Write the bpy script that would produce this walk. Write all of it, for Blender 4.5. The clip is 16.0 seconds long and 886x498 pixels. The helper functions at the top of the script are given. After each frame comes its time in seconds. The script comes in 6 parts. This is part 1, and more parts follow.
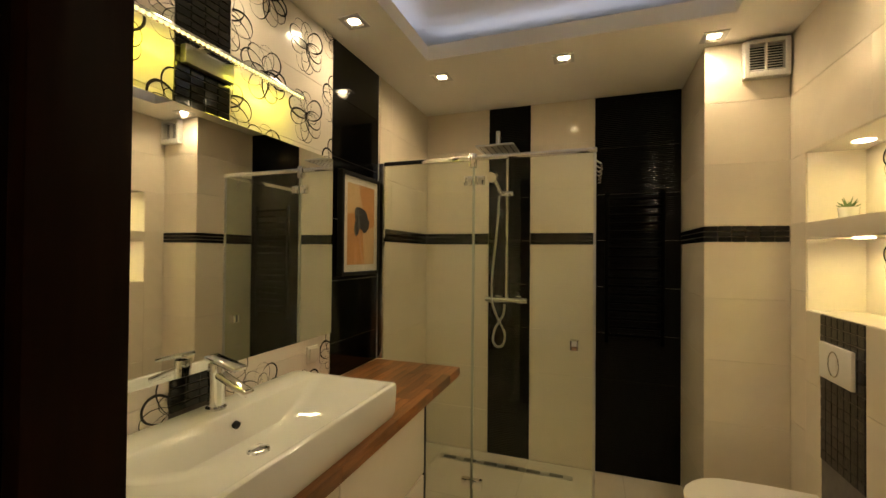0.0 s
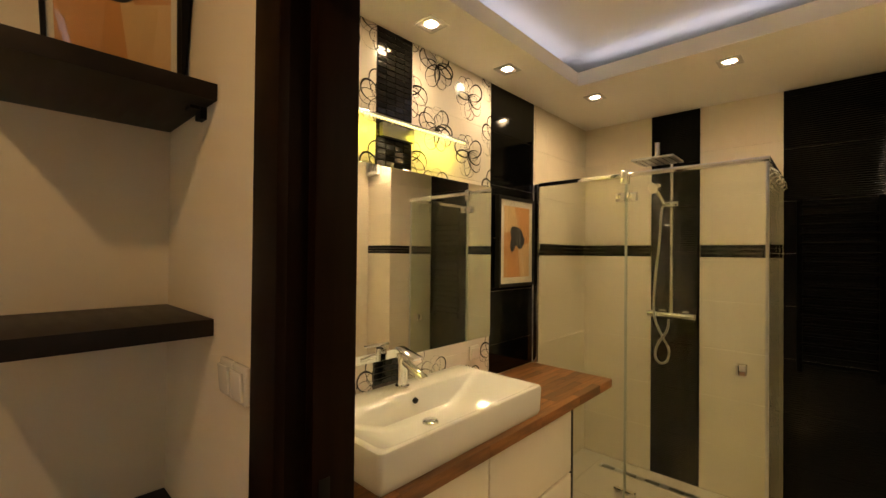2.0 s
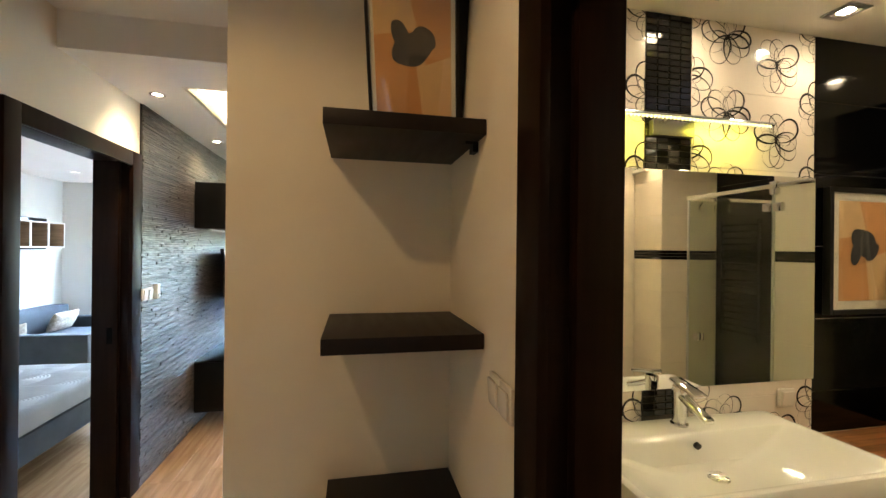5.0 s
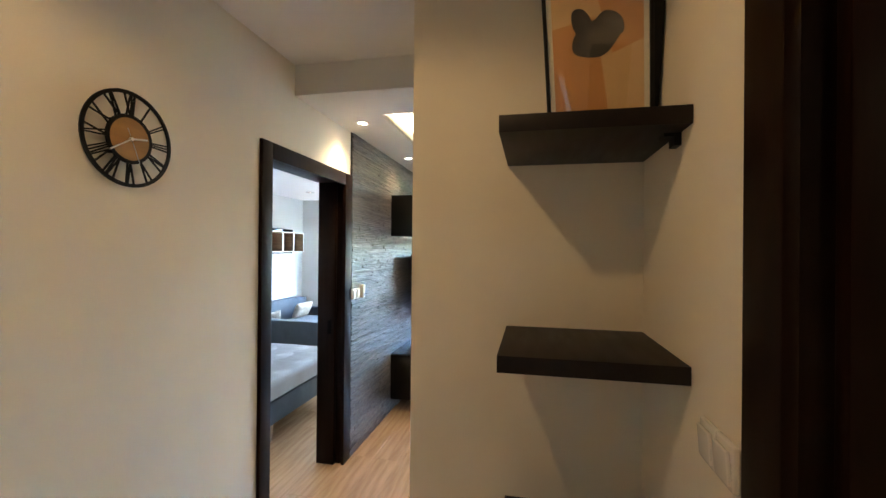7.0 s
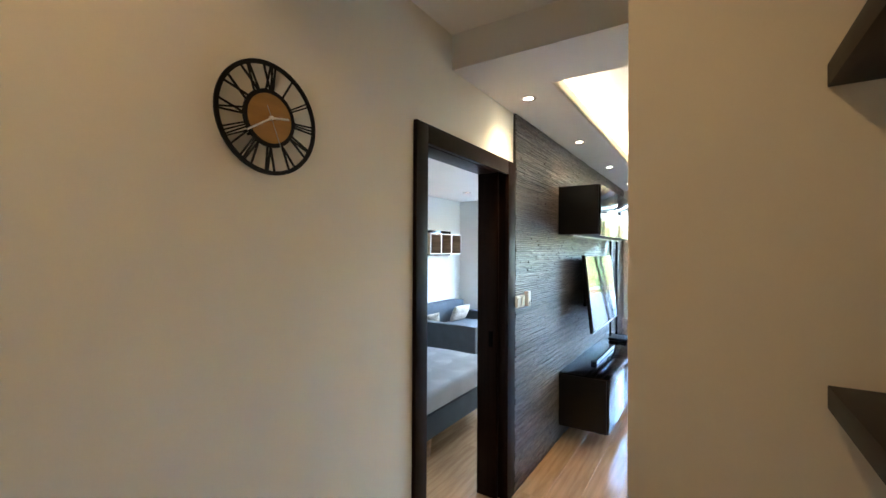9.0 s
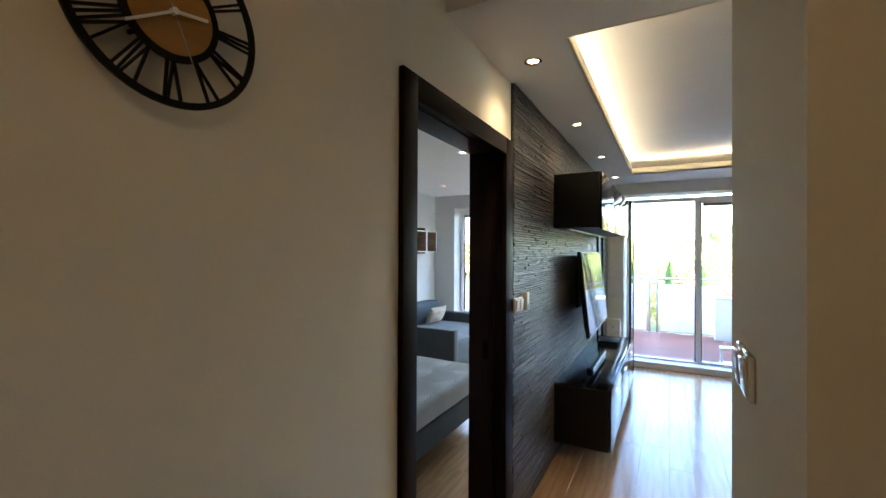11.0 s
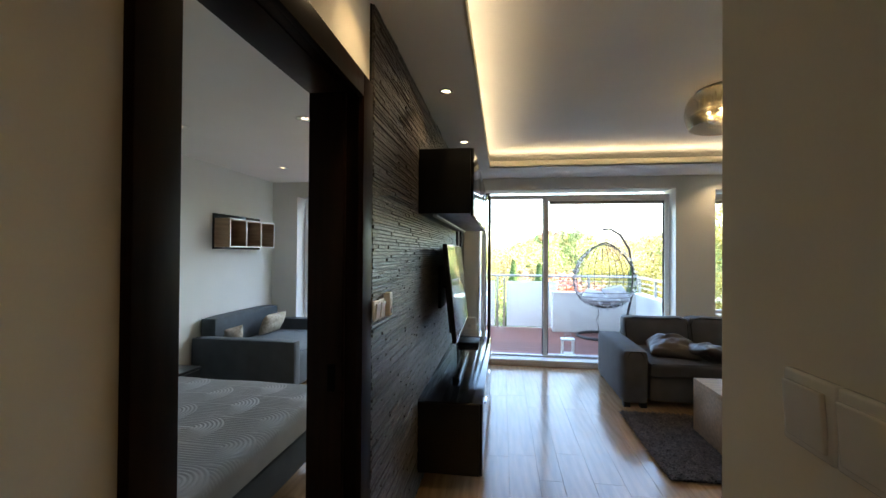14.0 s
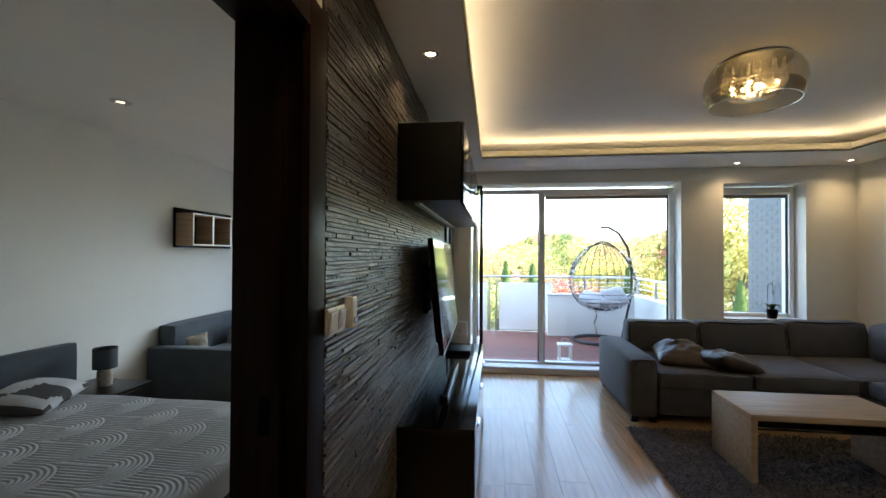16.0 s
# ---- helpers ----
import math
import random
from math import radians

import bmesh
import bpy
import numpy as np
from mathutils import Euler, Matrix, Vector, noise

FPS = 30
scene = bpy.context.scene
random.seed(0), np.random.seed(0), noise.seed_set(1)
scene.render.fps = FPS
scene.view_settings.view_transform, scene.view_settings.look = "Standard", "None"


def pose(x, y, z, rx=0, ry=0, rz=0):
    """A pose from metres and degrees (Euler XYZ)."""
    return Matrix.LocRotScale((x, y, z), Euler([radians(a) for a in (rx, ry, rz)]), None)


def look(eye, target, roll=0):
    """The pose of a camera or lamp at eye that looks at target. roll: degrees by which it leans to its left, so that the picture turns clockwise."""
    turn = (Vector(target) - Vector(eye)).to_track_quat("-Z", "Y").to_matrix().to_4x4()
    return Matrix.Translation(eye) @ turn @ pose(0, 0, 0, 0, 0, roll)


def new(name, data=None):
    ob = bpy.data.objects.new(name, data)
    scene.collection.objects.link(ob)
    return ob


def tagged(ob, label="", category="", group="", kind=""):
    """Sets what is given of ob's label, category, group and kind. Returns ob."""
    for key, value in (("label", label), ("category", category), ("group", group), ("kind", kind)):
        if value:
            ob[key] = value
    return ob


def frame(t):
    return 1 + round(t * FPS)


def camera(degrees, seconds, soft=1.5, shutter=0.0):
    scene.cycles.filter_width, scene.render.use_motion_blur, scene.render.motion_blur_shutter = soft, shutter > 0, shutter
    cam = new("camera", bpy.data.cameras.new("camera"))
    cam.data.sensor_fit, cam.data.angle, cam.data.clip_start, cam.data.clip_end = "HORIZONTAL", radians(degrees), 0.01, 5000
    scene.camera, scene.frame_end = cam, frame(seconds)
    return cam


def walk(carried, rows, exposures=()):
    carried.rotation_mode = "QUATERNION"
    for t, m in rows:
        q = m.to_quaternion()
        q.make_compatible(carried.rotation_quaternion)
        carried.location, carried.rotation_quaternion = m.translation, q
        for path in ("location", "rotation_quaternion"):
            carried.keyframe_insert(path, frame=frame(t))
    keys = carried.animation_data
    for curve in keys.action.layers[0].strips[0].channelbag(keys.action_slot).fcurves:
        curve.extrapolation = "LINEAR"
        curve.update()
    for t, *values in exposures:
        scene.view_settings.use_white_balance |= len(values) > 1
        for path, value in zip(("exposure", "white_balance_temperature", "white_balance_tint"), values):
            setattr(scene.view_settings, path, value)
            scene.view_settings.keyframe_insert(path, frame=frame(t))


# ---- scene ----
cam = camera(93.5, 16.0)
PATH = [
    (0, (0.107, 0.079, 1.406), (-0.564, 1.963, 1.428), 0.5),
    (0.5, (0.156, -0.009, 1.415), (-0.647, 1.822, 1.437), 0.6),
    (1, (0.21, -0.063, 1.434), (-0.775, 1.678, 1.455), 0.6),
    (1.5, (0.273, -0.089, 1.453), (-0.916, 1.519, 1.476), 0.7),
    (2, (0.335, -0.105, 1.482), (-1.031, 1.355, 1.502), 0.6),
    (2.5, (0.331, -0.114, 1.5), (-1.176, 1.2, 1.519), 0.6),
    (3, (0.324, -0.12, 1.523), (-1.29, 1.061, 1.534), 0.7),
    (3.5, (0.317, -0.117, 1.528), (-1.39, 0.925, 1.54), 0.6),
    (4, (0.311, -0.117, 1.535), (-1.496, 0.741, 1.544), 0.6),
    (4.5, (0.307, -0.114, 1.541), (-1.585, 0.534, 1.55), 0.6),
    (5, (0.3, -0.087, 1.543), (-1.655, 0.333, 1.543), 0.6),
    (7.5, (0.172, -0.088, 1.57), (-1.734, -0.694, 1.579), 0.5),
    (8, (0.037, -0.154, 1.564), (-1.798, -0.95, 1.574), 0.4),
    (8.5, (-0.087, -0.249, 1.561), (-1.836, -1.219, 1.571), 0.3),
    (9, (-0.183, -0.344, 1.552), (-1.865, -1.426, 1.564), 0.3),
    (11.5, (-0.607, -0.739, 1.513), (-2.427, -1.566, 1.523), 0.2),
    (12, (-0.713, -0.82, 1.501), (-2.608, -1.458, 1.514), 0.3),
    (12.5, (-0.811, -0.859, 1.495), (-2.752, -1.344, 1.51), 0.2),
    (13, (-0.917, -0.876, 1.485), (-2.878, -1.27, 1.501), 0.2),
    (13.5, (-1.014, -0.889, 1.468), (-2.986, -1.222, 1.486), 0.2),
    (14, (-1.107, -0.895, 1.461), (-3.086, -1.178, 1.479), 0.4),
    (14.5, (-1.192, -0.905, 1.459), (-3.178, -1.144, 1.476), 0.3),
    (15, (-1.287, -0.909, 1.44), (-3.273, -1.139, 1.463), 0.4),
    (15.5, (-1.402, -0.909, 1.431), (-3.386, -1.157, 1.457), 0.3),
    (16, (-1.533, -0.92, 1.427), (-3.518, -1.16, 1.454), 0.3),
]
EXPOSURES = [(0, 5.8, 6450, 9), (1, 6.15, 7050, 15), (2.5, 6.2, 7000, 14), (3.5, 6.3, 6450, 12), (5, 6.25, 6150, 11), (7.5, 6.15, 5900, 11), (9, 5.9, 5850, 10), (11.5, 4.58, 6450, 10), (12.5, 4.3, 6800, 11), (14, 4.08, 6950, 11), (16, 3.92, 7150, 11)]
walk(cam, [(t, look(eye, target, roll)) for t, eye, target, roll in PATH], EXPOSURES)

# ---- world and daylight ----
world = bpy.data.worlds.new("sky")
scene.world = world
world.use_nodes = True
wn = world.node_tree
sky = wn.nodes.new("ShaderNodeTexSky")
sky.sky_type, sky.sun_disc = "NISHITA", False
sky.sun_elevation, sky.sun_rotation = radians(28), radians(20)
sky.air_density, sky.dust_density, sky.ozone_density = 1.0, 1.0, 2.2
wn.links.new(sky.outputs[0], wn.nodes["Background"].inputs[0])
wn.nodes["Background"].inputs[1].default_value = 0.135
sun = new("sun", bpy.data.lights.new("sun", "SUN"))
sun.data.energy, sun.data.angle, sun.data.color = 2.0, radians(0.6), (1.0, 0.93, 0.82)
sun.matrix_world = look((0, 0, 0), (-0.30, -0.85, -0.48))

WARM, AMBER, COOL = (1.0, 0.75, 0.43), (1.0, 0.79, 0.25), (0.74, 0.78, 1.0)


def spot_lamp(x, y, z, watts, colour=WARM, cone=95, aim=(0, 0, -1)):
    ob = new("spot_light", bpy.data.lights.new("spot_light", "SPOT"))
    ob.data.energy, ob.data.color, ob.data.spot_size, ob.data.spot_blend, ob.data.shadow_soft_size = watts, colour, radians(cone), 1.0, 0.025
    ob.matrix_world = look((x, y, z), Vector((x, y, z)) + Vector(aim))
    return ob


def strip_lamp(centre, length, along, watts, colour, width=0.03, aim=(0, 0, 1)):
    """A long area lamp along x or y: a row of LEDs, or an added daylight panel."""
    ob = new("area_light", bpy.data.lights.new("area_light", "AREA"))
    d = ob.data
    d.shape, d.size, d.size_y, d.energy, d.color = "RECTANGLE", length, width, watts, colour
    zc = -Vector(aim).normalized()
    xc = Vector((1, 0, 0)) if along == "x" else Vector((0, 1, 0))
    yc = zc.cross(xc).normalized()
    xc = yc.cross(zc)
    ob.matrix_world = Matrix.Translation(centre) @ Matrix((xc, yc, zc)).transposed().to_4x4()
    return ob


# bathroom: the pair at x 0.83 is unseen, mirrored across to brighten that side
BATH_SPOTS = [(0.83, 1.121), (0.83, 1.687), (-0.893, 1.121), (-0.897, 1.687), (-0.722, 2.364), (-0.035, 2.342), (0.646, 2.34)]
LIVING_SPOTS = [(-2.482, -1.236), (-3.61, -1.24), (-4.78, -1.235), (-6.03, -1.243), (-6.42, 1.72), (-6.38, 2.81)]
BED_SPOTS = [(-4.03, -3.40), (-3.98, -2.34), (-5.63, -3.43)]
for px, py in BATH_SPOTS:
    spot_lamp(px, py, 2.425, 0.20 if abs(px) < 0.8 else 0.115, WARM, 155)
for px, py in LIVING_SPOTS:
    spot_lamp(px, py, 2.43, 0.5 if py < 0 else 0.75, WARM, 112 if py < 0 else 125, (0, -0.12, -1) if py < 0 else (-0.12, 0, -1))
for px, py in BED_SPOTS:
    spot_lamp(px, py, 2.42, 0.03, WARM, 100)
hall = spot_lamp(-0.06, -0.66, 2.49, 0.22, (1.0, 0.62, 0.27), 168)
hall.data.spot_blend, hall.data.shadow_soft_size = 0.25, 0.03
# unseen fill lamp in an added opening, put there to brighten the hall wall
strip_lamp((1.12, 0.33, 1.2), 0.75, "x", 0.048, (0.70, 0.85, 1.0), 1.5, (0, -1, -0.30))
# area lamp standing in for skylight through the bedroom window
strip_lamp((-6.78, -2.46, 1.35), 1.3, "y", 1.45, (0.72, 0.88, 1.0), 1.6, (1, -0.2, -0.75)).data.spread = radians(105)
# coves: living room (warm white) and bathroom (cool white)
for c, l, ax, a in (((-4.15, -1.19, 2.485), 3.6, "x", (0, 0.8, 1)), ((-4.15, 2.62, 2.485), 3.6, "x", (0, -0.8, 1)), ((-6.09, 0.72, 2.485), 3.5, "y", (0.8, 0, 1)), ((-2.20, 0.72, 2.485), 3.5, "y", (-0.8, 0, 1))):
    strip_lamp(c, l, ax, 0.46, (1.0, 0.81, 0.54), 0.05, a)
for c, l, ax, a in (((-0.02, 2.235, 2.535), 1.4, "x", (0, -0.7, 1)), ((-0.02, 0.67, 2.535), 1.4, "x", (0, 0.7, 1)), ((-0.81, 1.43, 2.535), 1.4, "y", (0.7, 0, 1)), ((0.77, 1.43, 2.535), 1.4, "y", (-0.7, 0, 1))):
    strip_lamp(c, l, ax, 0.0075, COOL, 0.04, a)
for py in (0.842, 1.308):
    strip_lamp((-0.990, py, 2.006), 0.26, "y", 0.0075, (1.0, 0.86, 0.05), 0.010, (-0.6, 0, -0.8))
# the two lit wall niches
for pz in (1.835, 1.462):
    for py in (2.12, 1.62):
        spot_lamp(1.09, py, pz, 0.046, AMBER, 165)
drum = new("drum_light", bpy.data.lights.new("drum_light", "POINT"))
drum.data.energy, drum.data.color, drum.data.shadow_soft_size = 0.14, (1.0, 0.78, 0.45), 0.10
drum.location = (-4.356, 0.70, 2.46)

# ---- materials ----


def surf(name, col, rough=0.5, metal=0.0, var=0.10, scale=6.0, fine=90.0, bump=0.12, depth=0.002, coat=0.0, stretch=(1, 1, 1), rand=0.0, tint=None, rvar=0.08, sheen=0.0, spec=0.5):
    m = bpy.data.materials.new(name)
    m.use_nodes = True
    nt = m.node_tree
    n, ln = nt.nodes, nt.links.new
    b = n["Principled BSDF"]
    b.inputs["Metallic"].default_value = metal
    b.inputs["Coat Weight"].default_value = coat
    b.inputs["Coat Roughness"].default_value = 0.06
    b.inputs["Specular IOR Level"].default_value = spec
    b.inputs["Sheen Weight"].default_value = sheen
    tc = n.new("ShaderNodeTexCoord")
    mp = n.new("ShaderNodeMapping")
    mp.inputs["Scale"].default_value = stretch
    ln(tc.outputs["Object"], mp.inputs["Vector"])
    big, small = n.new("ShaderNodeTexNoise"), n.new("ShaderNodeTexNoise")
    big.inputs["Scale"].default_value, small.inputs["Scale"].default_value = scale, fine
    big.inputs["Detail"].default_value, small.inputs["Detail"].default_value = 5, 3
    ln(mp.outputs[0], big.inputs["Vector"])
    ln(mp.outputs[0], small.inputs["Vector"])
    ramp = n.new("ShaderNodeValToRGB")
    ramp.color_ramp.elements[0].position, ramp.color_ramp.elements[1].position = 0.3, 0.7
    dark = [c * (1 - var) for c in col]
    lite = [min(1, c * (1 + var)) for c in (tint or col)]
    ramp.color_ramp.elements[0].color, ramp.color_ramp.elements[1].color = (*dark, 1), (*lite, 1)
    ln(big.outputs[0], ramp.inputs[0])
    out = ramp.outputs[0]
    fm = n.new("ShaderNodeMix")
    fm.data_type, fm.blend_type = "RGBA", "MULTIPLY"
    fm.inputs["Factor"].default_value = min(1.0, var * 2.5)
    fr = n.new("ShaderNodeMapRange")
    fr.inputs["To Min"].default_value, fr.inputs["To Max"].default_value = 0.72, 1.22
    ln(small.outputs[0], fr.inputs["Value"])
    ln(out, fm.inputs["A"])
    ln(fr.outputs[0], fm.inputs["B"])
    out = fm.outputs["Result"]
    if rand:
        oi, hs, mr = n.new("ShaderNodeObjectInfo"), n.new("ShaderNodeHueSaturation"), n.new("ShaderNodeMapRange")
        mr.inputs["To Min"].default_value, mr.inputs["To Max"].default_value = 1 - rand, 1 + rand
        ln(oi.outputs["Random"], mr.inputs["Value"])
        ln(mr.outputs[0], hs.inputs["Value"])
        ln(out, hs.inputs["Color"])
        out = hs.outputs[0]
    ln(out, b.inputs["Base Color"])
    rr = n.new("ShaderNodeMapRange")
    rr.inputs["To Min"].default_value, rr.inputs["To Max"].default_value = max(0.01, rough - rvar), min(1, rough + rvar)
    ln(big.outputs[0], rr.inputs["Value"])
    ln(rr.outputs[0], b.inputs["Roughness"])
    if bump:
        bp = n.new("ShaderNodeBump")
        bp.inputs["Strength"].default_value, bp.inputs["Distance"].default_value = bump, depth
        ln(small.outputs[0], bp.inputs["Height"])
        ln(bp.outputs[0], b.inputs["Normal"])
    return m


def wavy(name, col, rough, waves, depth, axis="Z"):
    """Glazed tile with a fine horizontal ripple."""
    m = surf(name, col, rough, var=0.2, scale=3, bump=0, spec=0.14)
    n, ln = m.node_tree.nodes, m.node_tree.links.new
    tc, w, bp = n.new("ShaderNodeTexCoord"), n.new("ShaderNodeTexWave"), n.new("ShaderNodeBump")
    w.bands_direction = axis
    w.inputs["Scale"].default_value, w.inputs["Distortion"].default_value = waves, 3.0
    w.inputs["Detail"].default_value, w.inputs["Detail Scale"].default_value = 2, 0.35
    ln(tc.outputs["Object"], w.inputs["Vector"])
    bp.inputs["Strength"].default_value, bp.inputs["Distance"].default_value = 0.5, depth
    ln(w.outputs[1], bp.inputs["Height"])
    ln(bp.outputs[0], n["Principled BSDF"].inputs["Normal"])
    return m


def glow(name, col, strength):
    m = bpy.data.materials.new(name)
    m.use_nodes = True
    b = m.node_tree.nodes["Principled BSDF"]
    b.inputs["Base Color"].default_value = (*col, 1)
    b.inputs["Emission Color"].default_value, b.inputs["Emission Strength"].default_value = (*col, 1), strength
    return m


def pane_glass(name, tint=(1, 1, 1), f0=0.035, gloss=1.0, rough=0.0):
    """Thin clear glass: it lets light straight through and mirrors more at grazing angles."""
    m = bpy.data.materials.new(name)
    m.use_nodes = True
    nt = m.node_tree
    nt.nodes.clear()
    o, mx, tr, gl, lw, pw, ad = (nt.nodes.new("ShaderNode" + k) for k in ("OutputMaterial", "MixShader", "BsdfTransparent", "BsdfGlossy", "LayerWeight", "Math", "Math"))
    tr.inputs[0].default_value = (*tint, 1)
    gl.inputs["Roughness"].default_value = rough
    gl.inputs[0].default_value = (gloss, gloss, gloss, 1)
    lw.inputs["Blend"].default_value = 0.5
    pw.operation, pw.inputs[1].default_value = "POWER", 5.0
    ad.operation, ad.inputs[1].default_value, ad.inputs[2].default_value = "MULTIPLY_ADD", 0.9 - f0, f0
    nt.links.new(lw.outputs["Facing"], pw.inputs[0])
    nt.links.new(pw.outputs[0], ad.inputs[0])
    nt.links.new(ad.outputs[0], mx.inputs[0])
    nt.links.new(tr.outputs[0], mx.inputs[1])
    nt.links.new(gl.outputs[0], mx.inputs[2])
    nt.links.new(mx.outputs[0], o.inputs[0])
    return m


M_PAINT = surf("cream_wall_paint", (0.79, 0.73, 0.61), 0.75, var=0.03, scale=2, fine=160, bump=0.12, depth=0.001)
M_GREYPAINT = surf("pale_grey_wall_paint", (0.72, 0.71, 0.67), 0.75, var=0.03, scale=2, fine=160, bump=0.12, depth=0.001)
M_CEIL = surf("ceiling_paint", (0.80, 0.78, 0.74), 0.8, var=0.02, scale=2, fine=140, bump=0.06, depth=0.001)
M_WENGE = surf("wenge_veneer", (0.0115, 0.0048, 0.0026), 0.38, var=0.30, scale=5, fine=60, bump=0.12, depth=0.0008, stretch=(8, 8, 0.6), spec=0.06)
M_SHELF = surf("black_brown_shelf", (0.0085, 0.0048, 0.0038), 0.45, var=0.3, scale=6, fine=80, bump=0.08, depth=0.0006, stretch=(1, 6, 6), spec=0.28)
M_OAK = surf("oak_laminate", (0.46, 0.27, 0.14), 0.20, var=0.16, scale=5, fine=55, bump=0.03, depth=0.0006, stretch=(0.5, 7, 7), rand=0.06, tint=(0.50, 0.31, 0.17), coat=0.12)
M_TABLE = surf("sonoma_oak", (0.40, 0.265, 0.165), 0.45, var=0.25, scale=6, fine=70, bump=0.12, depth=0.0006, stretch=(6, 0.5, 6))
M_ACACIA = surf("oiled_acacia", (0.22, 0.092, 0.030), 0.32, var=0.35, scale=7, fine=60, bump=0.10, depth=0.0006, stretch=(5, 0.7, 5), rand=0.45, tint=(0.33, 0.14, 0.05))
M_BEIGE = surf("glazed_cream_tile", (0.75, 0.67, 0.54), 0.06, var=0.04, scale=3, fine=14, bump=0.03, depth=0.0008, rand=0.006, rvar=0.03)
M_GROUT = surf("pale_grout", (0.72, 0.64, 0.52), 0.85, var=0.1, scale=20)
M_DGROUT = surf("grey_grout", (0.16, 0.14, 0.12), 0.85, var=0.15, scale=30)
M_BLACKTILE = surf("black_gloss_tile", (0.0015, 0.0015, 0.0016), 0.05, var=0.3, scale=3, fine=30, bump=0.02, depth=0.001, spec=0.25)
M_WAVY = wavy("black_rippled_tile", (0.0015, 0.0015, 0.002), 0.09, 26, 0.004)
M_MOSAIC = surf("black_mosaic", (0.005, 0.005, 0.005), 0.08, var=0.4, scale=9, fine=50, bump=0.08, depth=0.001, rand=0.4)
M_MOSGREY = surf("charcoal_mosaic", (0.014, 0.013, 0.013), 0.25, var=0.4, scale=9, fine=50, bump=0.1, depth=0.001, rand=0.4)
M_FLORAL = surf("floral_tile_ground", (0.80, 0.74, 0.66), 0.12, var=0.03, scale=3, fine=40, bump=0.02, depth=0.0008)
M_PRINT = surf("dark_printed_line", (0.018, 0.014, 0.015), 0.25, var=0.3, scale=20, bump=0)
M_FLOORTILE = surf("cream_floor_tile", (0.62, 0.56, 0.47), 0.22, var=0.05, scale=4, fine=60, bump=0.05, depth=0.001, rand=0.03)
M_CERAMIC = surf("white_ceramic", (0.82, 0.82, 0.80), 0.06, var=0.015, scale=3, bump=0, coat=0.5)
M_CHROME = surf("chrome", (0.82, 0.82, 0.82), 0.07, 1.0, var=0.03, scale=8, bump=0, rvar=0.03)
M_STEEL = surf("brushed_steel", (0.55, 0.55, 0.54), 0.30, 1.0, var=0.1, scale=8, fine=120, bump=0.05, depth=0.0005)
M_GREYMETAL = surf("satin_grey_metal", (0.25, 0.25, 0.24), 0.4, 0.9, var=0.1)
M_MIRROR = surf("mirror_silver", (0.86, 0.88, 0.86), 0.01, 1.0, var=0.005, scale=2, bump=0, rvar=0.005)
M_SHOWER = pane_glass("shower_glass", (0.93, 0.955, 0.92), 0.022)
M_WINDOW = pane_glass("window_glass", (0.95, 0.97, 0.97))
M_SMOKED = pane_glass("smoked_mirror_glass", (0.60, 0.55, 0.46), 0.13)
M_CRYSTAL = pane_glass("cut_crystal", (0.90, 0.85, 0.74), 0.20)
M_FROST = surf("frosted_white_panel", (0.85, 0.86, 0.86), 0.5, var=0.03, scale=3, bump=0)
M_WHITE = surf("white_plastic", (0.82, 0.80, 0.76), 0.32, var=0.02, scale=5, bump=0.02)
M_SWITCH = surf("white_gloss_switch", (0.80, 0.77, 0.71), 0.16, var=0.02, scale=5, bump=0, coat=0.3)
M_UPVC = surf("white_window_profile", (0.80, 0.80, 0.80), 0.35, var=0.02, scale=5, bump=0.02)
M_LACQUER = surf("white_gloss_lacquer", (0.80, 0.74, 0.64), 0.12, var=0.02, scale=3, bump=0)
M_BLACKGLOSS = surf("black_gloss_lacquer", (0.005, 0.005, 0.005), 0.10, var=0.3, scale=3, fine=40, bump=0.02, depth=0.0006)
M_BLACKWOOD = surf("black_ash_carcass", (0.004, 0.0035, 0.0035), 0.33, var=0.05, scale=5, fine=60, bump=0, stretch=(1, 7, 7), spec=0.35)
M_BLACK = surf("black_paint", (0.004, 0.0036, 0.0034), 0.45, var=0.2, scale=10, bump=0.05, spec=0.25)
M_RADIATOR = surf("black_enamel", (0.001, 0.001, 0.001), 0.6, var=0.2, scale=10, bump=0, spec=0.03)
# dark rubber; its colour also stands for the shade in gaps and hollows
M_RUBBER_SHADE = surf("rubber_and_gap_shade", (0.012, 0.012, 0.012), 0.8, var=0.2, bump=0)
M_STONE = surf("slate_ledger_stone", (0.090, 0.070, 0.057), 0.33, var=0.30, scale=30, fine=120, bump=0.8, depth=0.004, stretch=(0.45, 1, 1.6), rand=0.5, tint=(0.080, 0.063, 0.051), spec=0.7)
M_SOFA = surf("charcoal_weave", (0.076, 0.073, 0.079), 0.92, var=0.16, scale=7, fine=420, bump=0.6, depth=0.0015, sheen=0.06)
M_BEDSOFA = surf("slate_blue_weave", (0.056, 0.071, 0.088), 0.9, var=0.18, scale=7, fine=420, bump=0.6, depth=0.0015, sheen=0.10)
M_PIPING = surf("dark_piping", (0.010, 0.010, 0.011), 0.85, var=0.2)
M_SPREAD = surf("grey_quilted_spread", (0.36, 0.365, 0.38), 0.85, var=0.10, scale=5, fine=350, bump=0.35, depth=0.001, sheen=0.3)
M_KNIT = surf("beige_knit", (0.42, 0.36, 0.29), 0.95, var=0.3, scale=40, fine=200, bump=0.9, depth=0.004)
M_SATIN = surf("brown_satin", (0.066, 0.042, 0.029), 0.42, var=0.2, scale=9, fine=120, bump=0.15, sheen=0.0)
